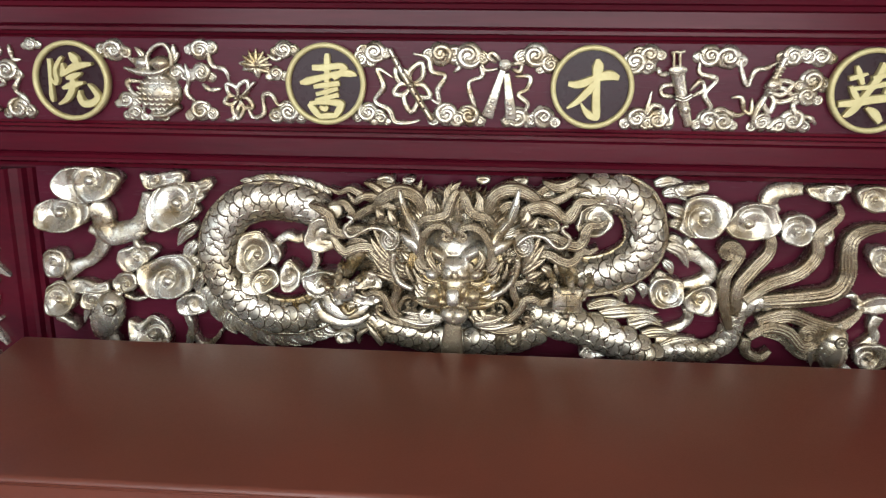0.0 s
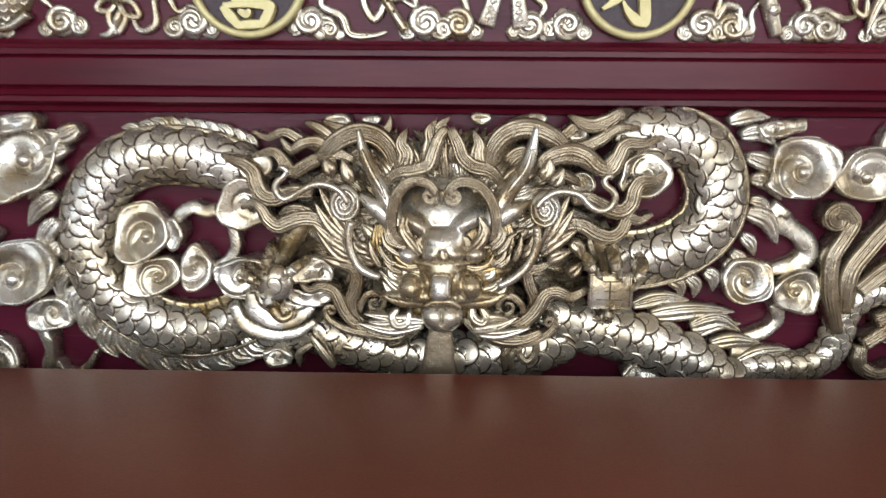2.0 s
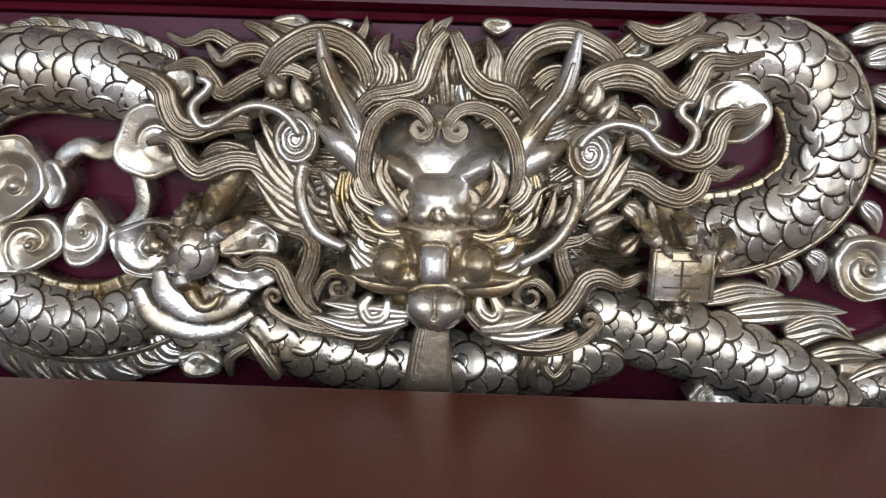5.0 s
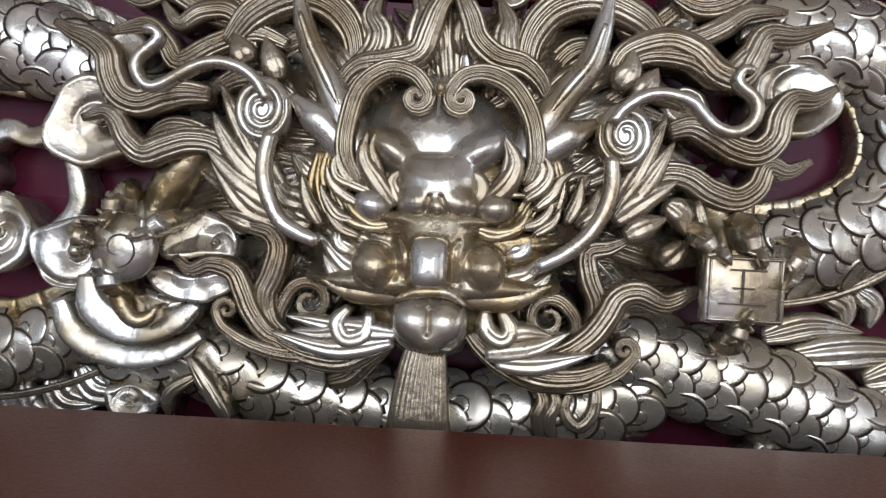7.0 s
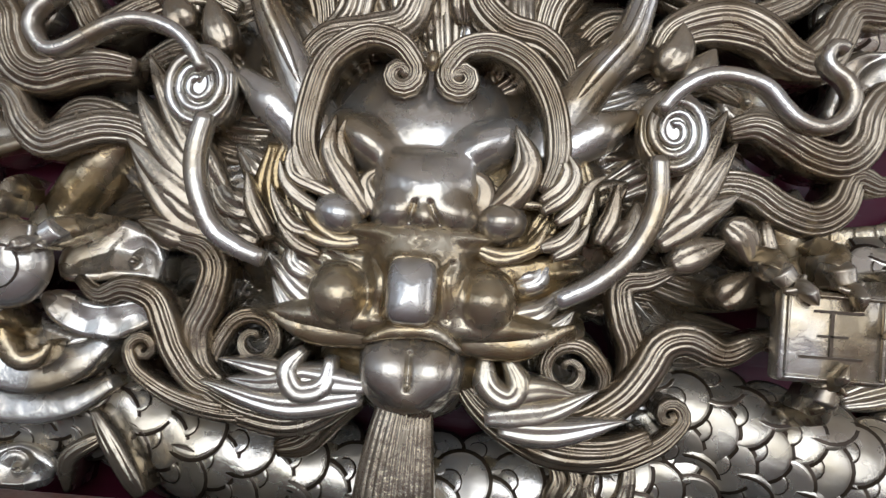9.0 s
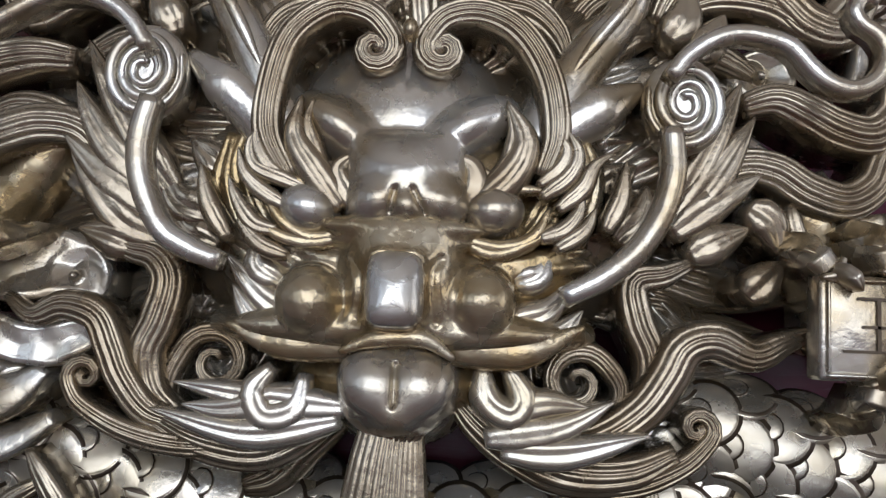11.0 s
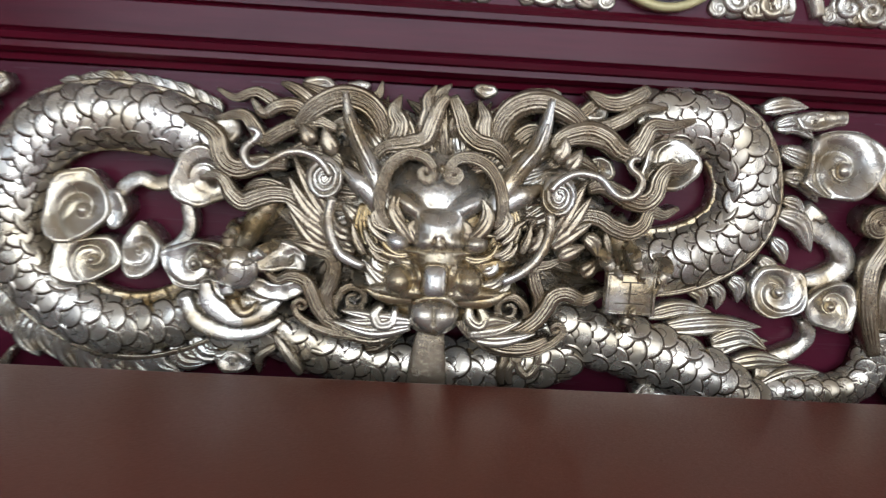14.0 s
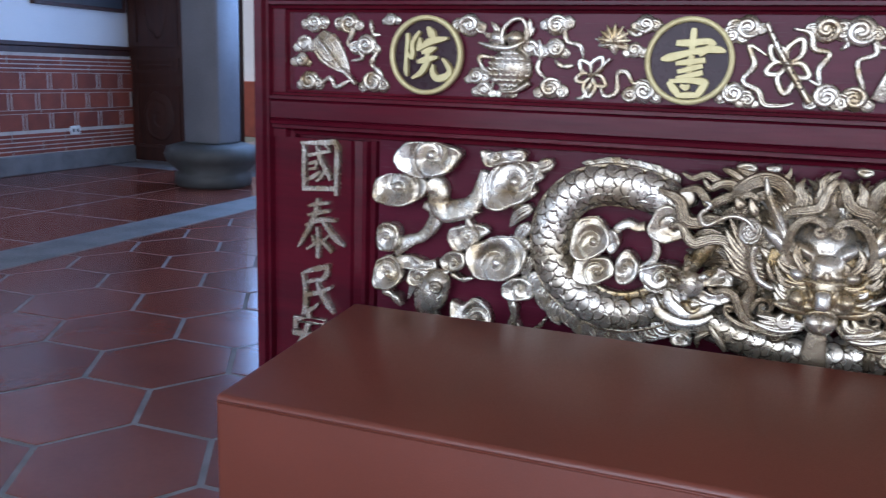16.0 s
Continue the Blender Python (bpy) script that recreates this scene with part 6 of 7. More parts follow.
# ---- clouds and fish round the dragon ----
def cloud_plate(outline, top, eyes=(), roll=0.0045, seed=0, na=112, nrad=30):
    """A carved cloud: a plate with a rolled edge inside a closed outline; each eye (x, z, radius, hand, phase, turns) is a soft spiral round a button."""
    p = np.array(outline, float)
    n = len(p)
    ring = []
    for i in range(n):
        a, b, c, d = (p[(i + k) % n] for k in (-1, 0, 1, 2))
        u = np.linspace(0, 1, 16, endpoint=False)[:, None]
        ring.append(0.5 * (2 * b + (c - a) * u + (2 * a - 5 * b + 4 * c - d) * u ** 2 + (3 * b - a - 3 * c + d) * u ** 3))
    ring = np.vstack(ring)
    seg = np.r_[0, np.cumsum(np.linalg.norm(np.diff(np.vstack([ring, ring[:1]]), axis=0), axis=1))]
    at = np.linspace(0, seg[-1], na, endpoint=False)
    edge = np.stack([np.interp(at, seg, np.r_[ring[:, k], ring[0, k]]) for k in (0, 1)], 1)
    mid = edge.mean(0)
    rng = random.Random(seed)
    ph = rng.uniform(0, 6.28)
    turn = np.linspace(0, 2 * math.pi, na, endpoint=False)
    edge = mid + (edge - mid) * (1 + 0.022 * np.sin(5 * turn + ph) + 0.012 * np.sin(8 * turn + 2.3 * ph))[:, None]
    size = np.linalg.norm(edge - mid, axis=1).min()
    q = np.linspace(0.01, 1, nrad)
    G = mid + (edge - mid)[:, None, :] * q[None, :, None]
    dist = np.min(np.linalg.norm(G[:, :, None, :] - edge[None, None, ::2, :], axis=3), axis=2)
    dist[:, -1] = 0
    roll = min(roll, 0.5 * size)
    H = -roll * 0.8 * (1 - np.sqrt(np.maximum(1 - (1 - np.minimum(dist / roll, 1)) ** 2, 0)))
    tx, tz = rng.uniform(-0.14, 0.14), rng.uniform(-0.30, 0.00)
    H = H + tx * (G[..., 0] - mid[0]) + tz * (G[..., 1] - mid[1]) + 0.07 * size * np.sin(G[..., 0] * 2.2 / size + ph) * np.cos(G[..., 1] * 1.7 / size + 0.6 * ph)
    inner = np.clip(dist / (0.9 * roll), 0, 1)
    H = H - 0.16 * size * np.clip((dist - roll) / size, 0, 1) ** 0.7
    for x, z, r, hand, phase, turns in eyes:
        dx, dz = G[..., 0] - x, G[..., 1] - z
        rho, th = np.hypot(dx, dz) / r, np.arctan2(dz, dx)
        f = (rho * 0.72 * turns - hand * (th + phase) / (2 * math.pi)) % 1.0
        band = 1 - np.abs(2 * f ** 1.5 - 1) ** 3.0
        fade = np.clip((1.18 - rho) / 0.30, 0, 1) * np.clip((rho - 0.10) / 0.12, 0, 1) * inner
        H = H + r * (0.17 * (band - 0.75) * fade + 0.16 * np.sqrt(np.maximum(1 - (rho / 0.26) ** 2, 0)) * inner - 0.10 * np.clip(1 - rho, 0, 1) * inner)
    P = np.zeros((na, nrad + 2, 3))
    P[:, :nrad, 0], P[:, :nrad, 2], P[:, :nrad, 1] = G[..., 0], G[..., 1], -(top + H)
    for k, back, sc in ((nrad, 0.012, 1.0), (nrad + 1, 0.06, 0.92)):
        P[:, k, 0], P[:, k, 2], P[:, k, 1] = mid[0] + (edge[:, 0] - mid[0]) * sc, mid[1] + (edge[:, 1] - mid[1]) * sc, -(top - back)
    bm = bmesh.new()
    vs = grid_faces(bm, P, closed_u=True)
    bm.faces.new([v[0] for v in vs])
    bm.faces.new([v[-1] for v in vs])
    return bm


def cloud(outline, top, eyes=(), mat=None, tails=(), label="gilded carved cloud scroll beside the dragon"):
    t = thing("cloud_carving", label, "carving", "clouds round the dragon")
    part("cloud_head", cloud_plate(outline, top - 0.006, eyes, seed=int(1000 * abs(outline[0][0] + 7 * outline[2][1]))), mat or M_METAL, t)
    for x, z, r, *_ in eyes:
        part("cloud_button", ball(x, z, top - 0.010, 0.24 * r, 0.24 * r, 0.008, seg=20), mat or M_METAL, t)
    for pts, w in tails:
        part("cloud_tail", strand(pts, w, top - 0.012, 1, 0.30, 0.04, (0.9, 1, 0.7, 1.1, 0.8, 0.35)), mat or M_METAL, t)


def cloud_ribbon(pts, w, d, shape=(1, 1, 0.8, 1.05, 0.8, 0.4)):
    ob = mesh_object("cloud_ribbon", strand(pts, w, d, 1, 0.16, 0.04, shape, cant=0.25), M_METAL)
    tagged(ob, "gilded carved cloud ribbon beside the dragon", "carving", "clouds round the dragon")


# above and beside the big coil
cloud([(-0.725, 0.809), (-0.743, 0.779), (-0.731, 0.758), (-0.705, 0.748), (-0.668, 0.748), (-0.637, 0.759), (-0.622, 0.777), (-0.611, 0.791), (-0.617, 0.801), (-0.635, 0.807), (-0.661, 0.813), (-0.698, 0.812)], 0.022, [(-0.671, 0.789, 0.041, 1, 2.6, 1.5)])
cloud([(-0.788, 0.736), (-0.794, 0.712), (-0.785, 0.696), (-0.766, 0.689), (-0.734, 0.689), (-0.700, 0.700), (-0.684, 0.717), (-0.679, 0.734), (-0.686, 0.745), (-0.716, 0.748), (-0.759, 0.748)], 0.012, [(-0.740, 0.724, 0.043, -1, 0.6, 1.3)])
cloud_ribbon([(-0.679, 0.742), (-0.662, 0.726), (-0.660, 0.702), (-0.647, 0.685), (-0.625, 0.689), (-0.599, 0.698), (-0.584, 0.717), (-0.576, 0.747), (-0.572, 0.766)], 0.041, -0.004, (1, 1.05, 1, 1, 0.85, 0.6, 0.4))
cloud([(-0.577, 0.803), (-0.572, 0.780), (-0.560, 0.774), (-0.535, 0.781), (-0.513, 0.786), (-0.495, 0.789), (-0.492, 0.803), (-0.506, 0.809), (-0.533, 0.806), (-0.557, 0.801)], 0.016, [(-0.548, 0.792, 0.017, 1, 1.0, 1.2)])
cloud([(-0.559, 0.767), (-0.568, 0.736), (-0.567, 0.715), (-0.556, 0.701), (-0.534, 0.700), (-0.504, 0.711), (-0.485, 0.727), (-0.472, 0.759), (-0.465, 0.781), (-0.485, 0.789), (-0.517, 0.786), (-0.541, 0.779)], 0.020, [(-0.511, 0.751, 0.043, 1, 3.6, 1.4)])
cloud([(-0.628, 0.657), (-0.637, 0.638), (-0.629, 0.621), (-0.612, 0.613), (-0.593, 0.622), (-0.573, 0.640), (-0.558, 0.654), (-0.564, 0.666), (-0.581, 0.668), (-0.603, 0.665)], 0.012, [(-0.599, 0.641, 0.025, -1, 2.0, 1.2)], None, [([(-0.592, 0.660), (-0.599, 0.673), (-0.591, 0.688), (-0.578, 0.689)], 0.014)])
cloud([(-0.592, 0.626), (-0.596, 0.602), (-0.580, 0.578), (-0.553, 0.570), (-0.520, 0.573), (-0.492, 0.589), (-0.480, 0.611), (-0.486, 0.638), (-0.502, 0.652), (-0.525, 0.652), (-0.558, 0.644)], 0.026, [(-0.536, 0.602, 0.043, 1, 1.2, 1.5)])
cloud([(-0.646, 0.602), (-0.650, 0.586), (-0.639, 0.575), (-0.617, 0.576), (-0.600, 0.587), (-0.600, 0.607), (-0.619, 0.616)], 0.016, [(-0.620, 0.591, 0.020, 1, 0.4, 1.1)], M_BRONZE, [([(-0.627, 0.569), (-0.607, 0.561), (-0.583, 0.566)], 0.009)])
cloud([(-0.779, 0.647), (-0.783, 0.614), (-0.774, 0.599), (-0.754, 0.599), (-0.739, 0.610), (-0.735, 0.632), (-0.742, 0.651), (-0.761, 0.655)], 0.014, [(-0.760, 0.626, 0.023, 1, 2.9, 1.3)])
cloud_ribbon([(-0.749, 0.599), (-0.722, 0.620), (-0.694, 0.632), (-0.675, 0.651), (-0.665, 0.671), (-0.669, 0.688), (-0.690, 0.694)], 0.026, -0.006, (1, 1.1, 0.8, 0.9, 1.1, 1.1, 0.5))
cloud([(-0.781, 0.577), (-0.788, 0.543), (-0.779, 0.526), (-0.754, 0.525), (-0.730, 0.539), (-0.722, 0.556), (-0.731, 0.579), (-0.746, 0.590), (-0.765, 0.590)], 0.020, [(-0.755, 0.556, 0.029, 1, 3.0, 1.3)], M_BRONZE, [([(-0.764, 0.522), (-0.742, 0.512), (-0.726, 0.496)], 0.015)])
cloud([(-0.739, 0.592), (-0.745, 0.580), (-0.726, 0.570), (-0.698, 0.569), (-0.661, 0.574), (-0.660, 0.592), (-0.679, 0.588), (-0.706, 0.595)], 0.010, [])
cloud([(-0.709, 0.570), (-0.714, 0.544), (-0.698, 0.537), (-0.675, 0.545), (-0.661, 0.563), (-0.678, 0.571)], 0.016, [(-0.693, 0.555, 0.016, -1, 0.0, 1.1)], M_BRONZE)
cloud([(-0.628, 0.515), (-0.621, 0.469), (-0.590, 0.463), (-0.549, 0.465), (-0.549, 0.501), (-0.563, 0.519), (-0.583, 0.525), (-0.608, 0.512)], 0.012, [(-0.579, 0.487, 0.027, -1, 0.5, 1.2)])
cloud([(-0.524, 0.563), (-0.524, 0.540), (-0.510, 0.533), (-0.488, 0.536), (-0.469, 0.542), (-0.470, 0.565), (-0.485, 0.579), (-0.507, 0.576)], 0.018, [(-0.492, 0.557, 0.017, 1, 0.7, 1.2)], None, [([(-0.509, 0.536), (-0.502, 0.511), (-0.506, 0.485), (-0.515, 0.462)], 0.015)])
cloud_ribbon([(-0.500, 0.489), (-0.491, 0.474), (-0.474, 0.472), (-0.457, 0.485), (-0.445, 0.504)], 0.010, -0.004)
# inside the big coil
cloud([(-0.392, 0.693), (-0.401, 0.668), (-0.398, 0.633), (-0.377, 0.626), (-0.349, 0.638), (-0.334, 0.658), (-0.335, 0.677), (-0.345, 0.691), (-0.366, 0.704)], 0.030, [(-0.361, 0.660, 0.029, 1, 0.8, 1.0)], M_BRONZE)
cloud([(-0.336, 0.682), (-0.343, 0.659), (-0.337, 0.643), (-0.326, 0.643), (-0.317, 0.661), (-0.324, 0.680)], 0.026, [])
cloud([(-0.390, 0.624), (-0.393, 0.591), (-0.373, 0.581), (-0.341, 0.590), (-0.323, 0.609), (-0.333, 0.631), (-0.360, 0.632)], 0.026, [(-0.353, 0.608, 0.022, 1, 1.8, 1.2)], M_BRONZE)
cloud([(-0.321, 0.632), (-0.319, 0.601), (-0.303, 0.591), (-0.286, 0.604), (-0.282, 0.626), (-0.294, 0.645), (-0.309, 0.649)], 0.028, [(-0.304, 0.621, 0.017, -1, 2.8, 1.2)])
cloud_ribbon([(-0.331, 0.670), (-0.321, 0.687), (-0.306, 0.695), (-0.291, 0.690), (-0.277, 0.693)], 0.016, 0.010, (0.6, 1, 1, 0.9, 1))
cloud_ribbon([(-0.265, 0.691), (-0.258, 0.666), (-0.256, 0.644), (-0.269, 0.626), (-0.288, 0.617)], 0.013, 0.006, (1, 1, 1.1, 1, 1))
cloud([(-0.268, 0.709), (-0.270, 0.683), (-0.249, 0.670), (-0.223, 0.675), (-0.209, 0.688), (-0.212, 0.714), (-0.233, 0.735), (-0.254, 0.731)], 0.036, [(-0.233, 0.703, 0.017, 1, 1.1, 0.9)])
cloud([(-0.281, 0.617), (-0.267, 0.590), (-0.236, 0.583), (-0.210, 0.595), (-0.204, 0.617), (-0.221, 0.635), (-0.251, 0.634), (-0.269, 0.628)], 0.036, [(-0.245, 0.611, 0.029, -1, 2.8, 1.4)])
# beyond the second coil
cloud([(0.380, 0.799), (0.386, 0.787), (0.405, 0.785), (0.424, 0.791), (0.438, 0.794), (0.439, 0.808), (0.423, 0.807), (0.399, 0.806)], 0.014, [(0.400, 0.795, 0.012, 1, 2.0, 1.1)])
cloud([(0.396, 0.752), (0.393, 0.737), (0.391, 0.729), (0.409, 0.717), (0.438, 0.714), (0.462, 0.721), (0.474, 0.739), (0.481, 0.764), (0.475, 0.777), (0.451, 0.786), (0.427, 0.788), (0.404, 0.777)], 0.024, [(0.435, 0.745, 0.039, 1, 2.4, 1.8)])
cloud([(0.470, 0.737), (0.481, 0.719), (0.505, 0.712), (0.534, 0.713), (0.557, 0.722), (0.568, 0.737), (0.562, 0.757), (0.547, 0.773), (0.522, 0.778), (0.495, 0.770), (0.478, 0.751)], 0.024, [(0.510, 0.740, 0.037, -1, 1.0, 1.1)], M_BRONZE)
cloud([(0.569, 0.740), (0.568, 0.720), (0.579, 0.708), (0.604, 0.701), (0.621, 0.714), (0.629, 0.730), (0.622, 0.750), (0.602, 0.759), (0.579, 0.756)], 0.018, [(0.597, 0.728, 0.027, 1, 3.0, 1.4)])
cloud_ribbon([(0.559, 0.756), (0.546, 0.774), (0.551, 0.792), (0.572, 0.799), (0.600, 0.801)], 0.028, -0.004, (0.8, 1.2, 1, 0.9, 0.7))
cloud([(0.605, 0.802), (0.614, 0.788), (0.639, 0.781), (0.662, 0.783), (0.670, 0.794), (0.680, 0.801), (0.672, 0.810), (0.640, 0.809), (0.617, 0.808)], 0.012, [(0.652, 0.797, 0.019, 1, 1.0, 1.1)])
cloud([(0.686, 0.802), (0.694, 0.778), (0.714, 0.766), (0.742, 0.767), (0.755, 0.787), (0.736, 0.809), (0.704, 0.809)], 0.016, [(0.718, 0.788, 0.022, 1, 2.0, 1.3)], M_BRONZE)
cloud([(0.630, 0.739), (0.630, 0.714), (0.646, 0.701), (0.662, 0.710), (0.661, 0.730), (0.646, 0.742)], 0.006, [(0.645, 0.722, 0.015, 1, 2.0, 1.1)])
cloud_ribbon([(0.423, 0.701), (0.414, 0.688), (0.433, 0.675), (0.452, 0.660), (0.458, 0.642), (0.441, 0.628), (0.410, 0.621)], 0.026, -0.006, (1.1, 1.2, 0.9, 1, 1, 0.8, 0.5))
cloud([(0.349, 0.616), (0.355, 0.590), (0.376, 0.582), (0.405, 0.592), (0.410, 0.619), (0.402, 0.634), (0.377, 0.639), (0.357, 0.633)], 0.022, [(0.379, 0.610, 0.027, 1, 0.5, 1.5)])
cloud([(0.411, 0.602), (0.416, 0.581), (0.442, 0.570), (0.466, 0.572), (0.472, 0.602), (0.462, 0.623), (0.433, 0.620)], 0.020, [(0.439, 0.597, 0.024, -1, 2.2, 1.0)], M_BRONZE)
cloud_ribbon([(0.421, 0.579), (0.427, 0.558), (0.410, 0.541), (0.374, 0.531)], 0.017, -0.004)
cloud_ribbon([(0.369, 0.516), (0.405, 0.515), (0.431, 0.508), (0.434, 0.490)], 0.016, -0.002)
cloud([(0.722, 0.698), (0.725, 0.675), (0.742, 0.655), (0.765, 0.658), (0.767, 0.688), (0.749, 0.706)], 0.020, [(0.746, 0.682, 0.020, 1, 0.7, 1.2)])
cloud([(0.714, 0.594), (0.727, 0.581), (0.766, 0.582), (0.783, 0.596), (0.761, 0.613), (0.733, 0.608)], 0.010, [], None, [([(0.725, 0.595), (0.710, 0.610), (0.695, 0.611)], 0.013)])
cloud_ribbon([(0.757, 0.574), (0.750, 0.554), (0.755, 0.533), (0.730, 0.515)], 0.020, -0.004)
cloud([(0.720, 0.511), (0.728, 0.482), (0.754, 0.474), (0.781, 0.486), (0.780, 0.517), (0.742, 0.524)], 0.016, [(0.747, 0.496, 0.018, 1, 2.7, 1.2)])
# behind and beside the head
cloud([(0.216, 0.749), (0.212, 0.730), (0.224, 0.716), (0.246, 0.714), (0.267, 0.723), (0.277, 0.740), (0.272, 0.756), (0.258, 0.766), (0.236, 0.768), (0.220, 0.760)], 0.036, [(0.247, 0.741, 0.024, -1, 0.1, 1.0)])
cloud_ribbon([(0.237, 0.637), (0.256, 0.642), (0.275, 0.651), (0.291, 0.662)], 0.013, 0.010, (0.6, 1, 0.8, 0.7))
cloud([(0.153, 0.733), (0.160, 0.720), (0.174, 0.718), (0.185, 0.726), (0.182, 0.740), (0.167, 0.746)], 0.040, [(0.168, 0.731, 0.015, 1, 0.4, 0.8)])
cloud([(-0.225, 0.758), (-0.222, 0.740), (-0.210, 0.736), (-0.198, 0.748), (-0.203, 0.763), (-0.216, 0.766)], 0.048, [])
cloud([(-0.069, 0.688), (-0.069, 0.674), (-0.055, 0.666), (-0.041, 0.675), (-0.044, 0.692), (-0.058, 0.696)], 0.030, [])
cloud([(-0.178, 0.693), (-0.181, 0.676), (-0.167, 0.668), (-0.150, 0.677), (-0.153, 0.694), (-0.167, 0.699)], 0.034, [(-0.165, 0.684, 0.011, 1, 0.0, 0.9)])
cloud([(-0.220, 0.516), (-0.219, 0.502), (-0.208, 0.495), (-0.187, 0.499), (-0.184, 0.511), (-0.198, 0.520)], 0.034, [(-0.203, 0.508, 0.011, 1, 2.1, 1.1)])
cloud([(0.231, 0.492), (0.237, 0.481), (0.260, 0.480), (0.280, 0.488), (0.264, 0.502), (0.244, 0.503)], 0.022, [(0.249, 0.490, 0.012, 1, 0.2, 1.1)])
cloud([(-0.141, 0.806), (-0.138, 0.796), (-0.124, 0.792), (-0.109, 0.799), (-0.111, 0.808), (-0.124, 0.811)], 0.020, [])
cloud([(-0.095, 0.806), (-0.092, 0.798), (-0.081, 0.797), (-0.072, 0.804), (-0.079, 0.809)], 0.016, [])
cloud([(0.038, 0.812), (0.037, 0.803), (0.050, 0.798), (0.061, 0.805), (0.056, 0.812)], 0.016, [])
cloud([(0.101, 0.811), (0.099, 0.801), (0.113, 0.797), (0.127, 0.803), (0.123, 0.812)], 0.020, [])
cloud([(0.153, 0.797), (0.151, 0.784), (0.165, 0.781), (0.177, 0.788), (0.172, 0.800)], 0.030, [(0.163, 0.791, 0.009, 1, 1.0, 1.0)])

scoop = thing("crescent_carving", "polished gilded crescent cloud under the pearl", "carving")
part("crescent", strand([(-0.253, 0.578), (-0.243, 0.557), (-0.222, 0.545), (-0.197, 0.542), (-0.173, 0.547), (-0.152, 0.559)], 0.0185, 0.036, 1, 0.18, 0.06, (0.6, 1, 1.05, 1.05, 0.9, 0.4), cant=0.22), M_METAL, scoop)
part("crescent", strand([(-0.229, 0.597), (-0.224, 0.577), (-0.206, 0.564), (-0.186, 0.563), (-0.167, 0.570), (-0.152, 0.581)], 0.0210, 0.048, 1, 0.16, 0.07, (0.5, 1, 1.15, 1.15, 0.95, 0.3), cant=0.18), M_METAL, scoop)
part("bowl", cloud_plate([(-0.231, 0.598), (-0.226, 0.579), (-0.208, 0.567), (-0.185, 0.568), (-0.162, 0.581), (-0.186, 0.588), (-0.210, 0.600)], 0.046, seed=3), M_METAL, scoop)
part("stem", strand([(-0.200, 0.596), (-0.198, 0.582), (-0.189, 0.570), (-0.179, 0.572), (-0.174, 0.580)], 0.0125, 0.064, 1, 0.5, 0.06, (1, 1.1, 1, 0.8, 0.2)), M_AMBER, scoop)
cloud([(-0.178, 0.611), (-0.178, 0.625), (-0.167, 0.637), (-0.151, 0.643), (-0.136, 0.639), (-0.128, 0.626), (-0.129, 0.612), (-0.145, 0.613), (-0.162, 0.610)], 0.056, [(-0.142, 0.622, 0.013, -1, 2.9, 0.8)])
cloud([(-0.186, 0.600), (-0.175, 0.605), (-0.155, 0.600), (-0.132, 0.604), (-0.128, 0.592), (-0.144, 0.583), (-0.163, 0.583), (-0.177, 0.589)], 0.064)


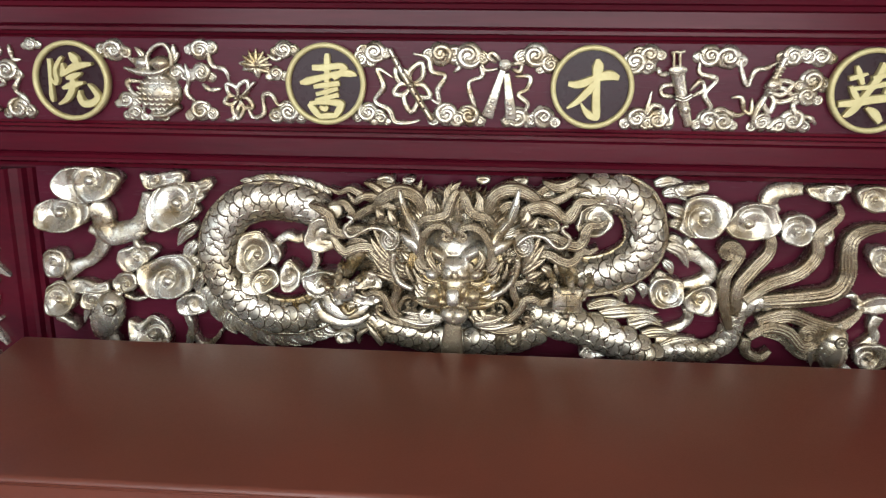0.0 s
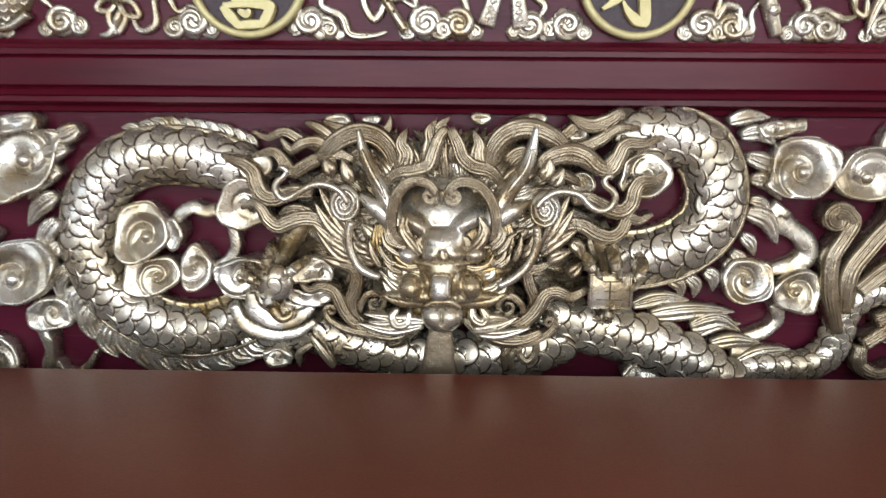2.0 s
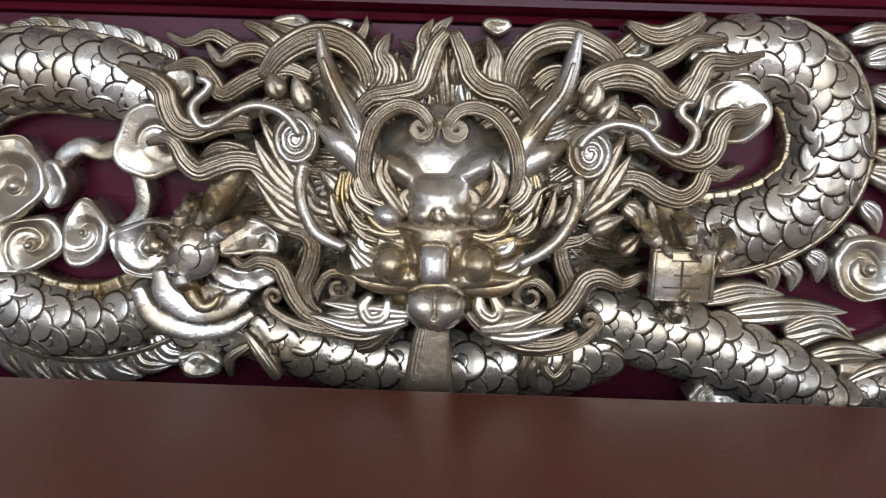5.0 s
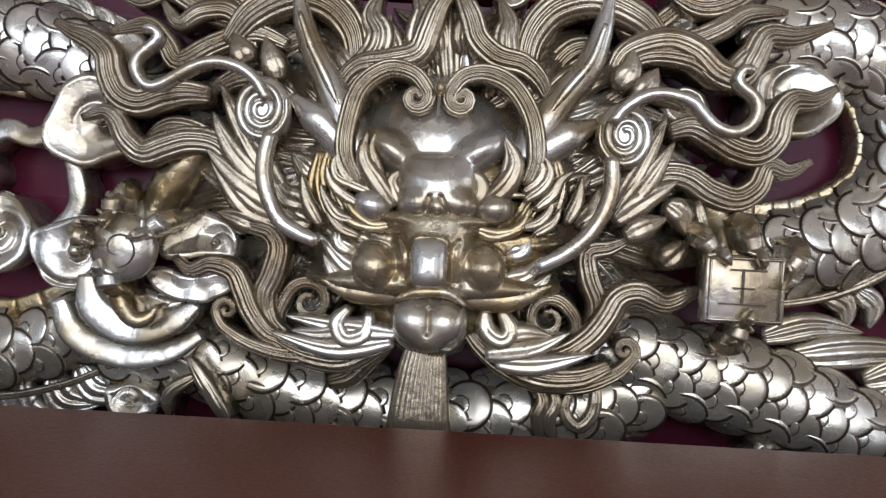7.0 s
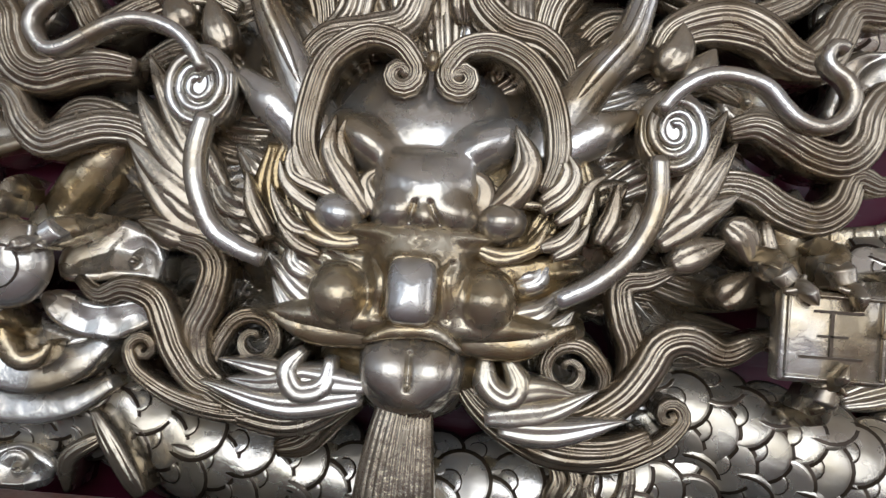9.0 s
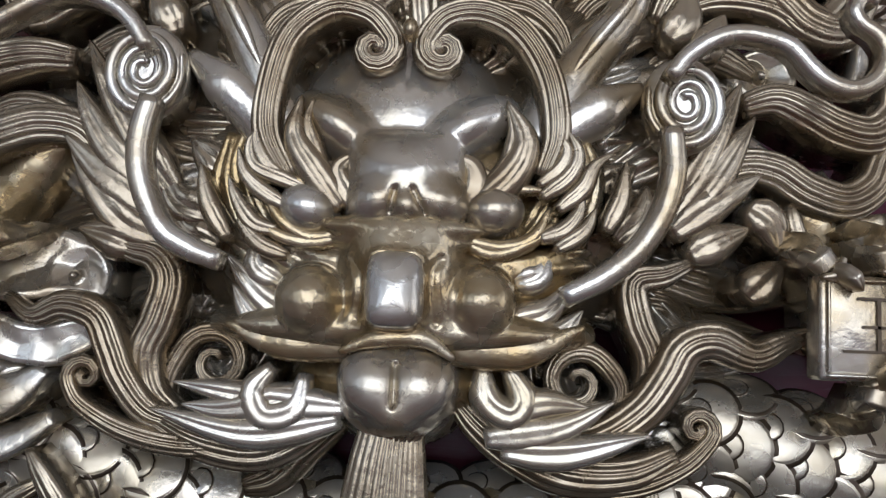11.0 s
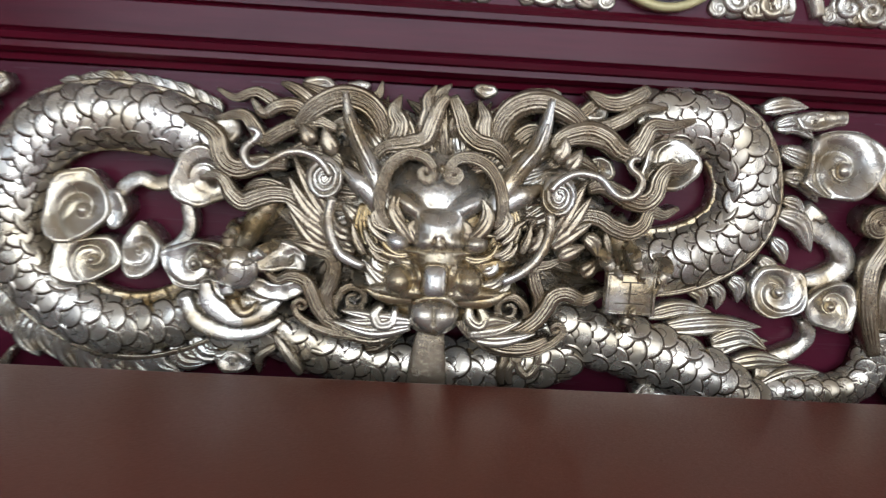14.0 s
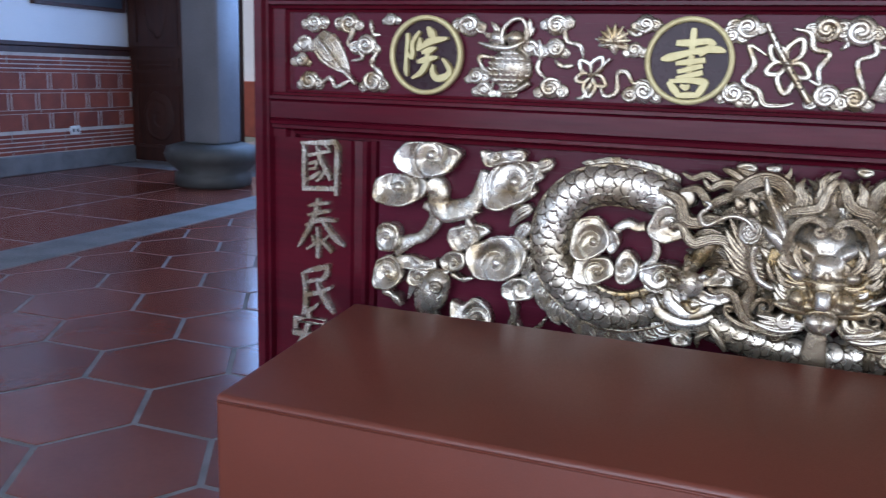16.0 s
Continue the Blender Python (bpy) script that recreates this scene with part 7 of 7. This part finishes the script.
def fish(x, z, s, lean):
    t = thing("fish_carving", "small gilded carved carp rising from the waves", "carving", "carp")
    body = part("body", ball(0, 0, 0, 0.6 * s, s, 0.55 * s), M_METAL, t)
    for r in range(6):
        for c in range(-2 + (r % 2), 3):
            dx, dz = (c - 0.5 * (r % 2)) * 0.22 * s, 0.15 * s - r * 0.19 * s
            if (dx / (0.6 * s)) ** 2 + (dz / s) ** 2 < 0.8:
                h = 0.55 * s * math.sqrt(1 - (dx / (0.6 * s)) ** 2 - (dz / s) ** 2)
                part("fish_scale", strand([(dx, dz + 0.09 * s), (dx, dz), (dx, dz - 0.12 * s)], 0.2 * s, h - 0.0030, 1, 0.2, 0.004, (0.55, 0.95, 1, 0.8, 0.5, 0.04), 0.1, n=8), M_SCALE, body)
    ring = [(0.16 * s + 0.17 * s * math.cos(k * 0.5236), 0.46 * s + 0.17 * s * math.sin(k * 0.5236)) for k in range(13)]
    part("eye_ring", strand(ring, 0.075 * s, 0.545 * s, 1, 0.6, 0.01, (1, 1, 1)), M_METAL, body)
    part("eye_ring", strand([(0.16 * s + (a - 0.16 * s) * 1.35, 0.46 * s + (b - 0.46 * s) * 1.35) for a, b in ring], 0.035 * s, 0.53 * s, 1, 0.4, 0.01, (1, 1, 1)), M_GROOVE_SHADE, body)
    part("eye", ball(0.16 * s, 0.46 * s, 0.53 * s, 0.10 * s, 0.10 * s, 0.09 * s, seg=16), M_METAL, body)
    part("head", ball(0.06 * s, 0.50 * s, 0.12 * s, 0.50 * s, 0.52 * s, 0.40 * s), M_METAL, body)
    part("mouth", leaf([(0.05 * s, 0.85 * s), (0.2 * s, 1.0 * s), (0.28 * s, 1.12 * s)], 0.3 * s, 0.1 * s, 1, 0.4, 0.02), M_METAL, body)
    part("gill", strand([(-0.3 * s, 0.35 * s), (0.0, 0.22 * s), (0.35 * s, 0.1 * s), (0.45 * s, 0.3 * s)], 0.1 * s, 0.42 * s, 2, 0.4, 0.02), M_METAL, body)
    for k in range(4):
        part("tail_fin", leaf([(0.15 * s + 0.1 * s * k, -0.6 * s), (0.3 * s + 0.15 * s * k, -0.9 * s), (0.4 * s + 0.25 * s * k, -1.2 * s)], 0.2 * s, 0.1 * s, 3, 0.3, 0.02), M_METAL, body)
    part("back_fin", leaf([(-0.45 * s, 0.3 * s), (-0.75 * s, -0.1 * s), (-0.75 * s, -0.7 * s)], 0.3 * s, 0.0, 4, 0.2, 0.02), M_METAL, body)
    t.matrix_world = pose(x, -0.004, z, 0, lean, 0)


fish(-0.664, 0.528, 0.052, 22)
fish(0.681, 0.511, 0.046, -4)

# ---- pieces of the floor and the walls ----
S_HEX = 0.246


def hex_mesh(name, s, h):
    bm = bmesh.new()
    rings = [[bm.verts.new((r * math.cos(radians(60 * i)), r * math.sin(radians(60 * i)), z)) for i in range(6)] for r, z in ((s, -h), (s, 0.0), (s - 0.02, 0.0002))]
    for a, b in zip(rings, rings[1:]):
        for i in range(6):
            bm.faces.new((a[i], a[(i + 1) % 6], b[(i + 1) % 6], b[i]))
    bm.faces.new(rings[-1])
    me = bpy.data.meshes.new(name)
    bm.to_mesh(me)
    bm.free()
    me.materials.append(M_TILE)
    return me


HEX = hex_mesh("tile", S_HEX - 0.010, 0.02)
cx0, cy0 = -1.596 + S_HEX * math.cos(radians(60)), 0.235 + S_HEX * math.sin(radians(60))
far_tiles = []
rng = random.Random(4)
for i in range(-30, 30):
    for j in range(-40, 40):
        x = cx0 + S_HEX * 1.5 * i
        y = cy0 + S_HEX * math.sqrt(3) * (j + 0.5 * (i % 2))
        if not (-3.5 < x < 5.7 and -4.95 < y < 5.2):
            continue
        m = pose(x, y, rng.uniform(-0.0008, 0.0008), rng.uniform(-0.15, 0.15), rng.uniform(-0.15, 0.15))
        if x < -0.6 and -1.2 < y < 4.6:
            o = new("tile", HEX)
            o.parent, o.matrix_basis = floor, m
        else:
            far_tiles.append(m)
vs, fs = [], []
for m in far_tiles:
    n0 = len(vs)
    vs += [tuple(m @ v.co) for v in HEX.vertices]
    fs += [tuple(n0 + q for q in p.vertices) for p in HEX.polygons]
me = bpy.data.meshes.new("tiles")
me.from_pydata(vs, [], fs)
me.materials.append(M_TILE)
o = new("tiles", me)
o.parent, o["kind"] = floor, "stuff"


def block_mesh(name, lx, ly, lz, mat, b=0.003):
    bm = box(-lx / 2, lx / 2, -ly / 2, ly / 2, -lz / 2, lz / 2, bevel=b, segments=1)
    me = bpy.data.meshes.new(name)
    bm.to_mesh(me)
    bm.free()
    me.materials.append(mat)
    return me


SLAB = block_mesh("slab", 0.735, 0.735, 0.02, M_TILE)
for i in range(3):
    for j in range(13):
        o = new("slab", SLAB)
        o.parent, o.matrix_basis = floor, pose(-3.985 - 0.75 * i, -4.5 + 0.75 * j, -0.0105 + rng.uniform(-0.0006, 0.0006))

backing = structure("mortar_bed", box(-5.9, -5.869, -5.0, 5.25, 0.16, 1.0), M_MORTAR, "white mortar bed behind the brick facing")
BRICK = block_mesh("brick", 0.022, 0.235, 0.135, M_BRICK)
SMALL = block_mesh("brick", 0.022, 0.020, 0.135, M_BRICK, 0.002)
THIN = block_mesh("brick", 0.022, 0.56, 0.026, M_BRICK, 0.002)
for r, z in enumerate((0.43, 0.60, 0.77)):
    for k in range(14):
        y = 5.24 - 0.285 * k - 0.14 * (r % 2)
        for mesh_, dy in ((BRICK, 0.0), (SMALL, -0.1425)):
            if y + dy > 5.25:
                continue
            o = new("brick", mesh_)
            o.parent, o.matrix_basis = wall_west, pose(-5.875, y + dy, z)
for z in (0.18, 0.215, 0.25, 0.285, 0.32, 0.515, 0.685, 0.855, 0.89, 0.925, 0.96):
    for k in range(8):
        if 5.24 - 0.57 * k - 0.25 * (int(z * 100) % 2) > 5.25:
            continue
        o = new("brick", THIN)
        o.parent, o.matrix_basis = wall_west, pose(-5.875, 5.24 - 0.57 * k - 0.25 * (int(z * 100) % 2), z)
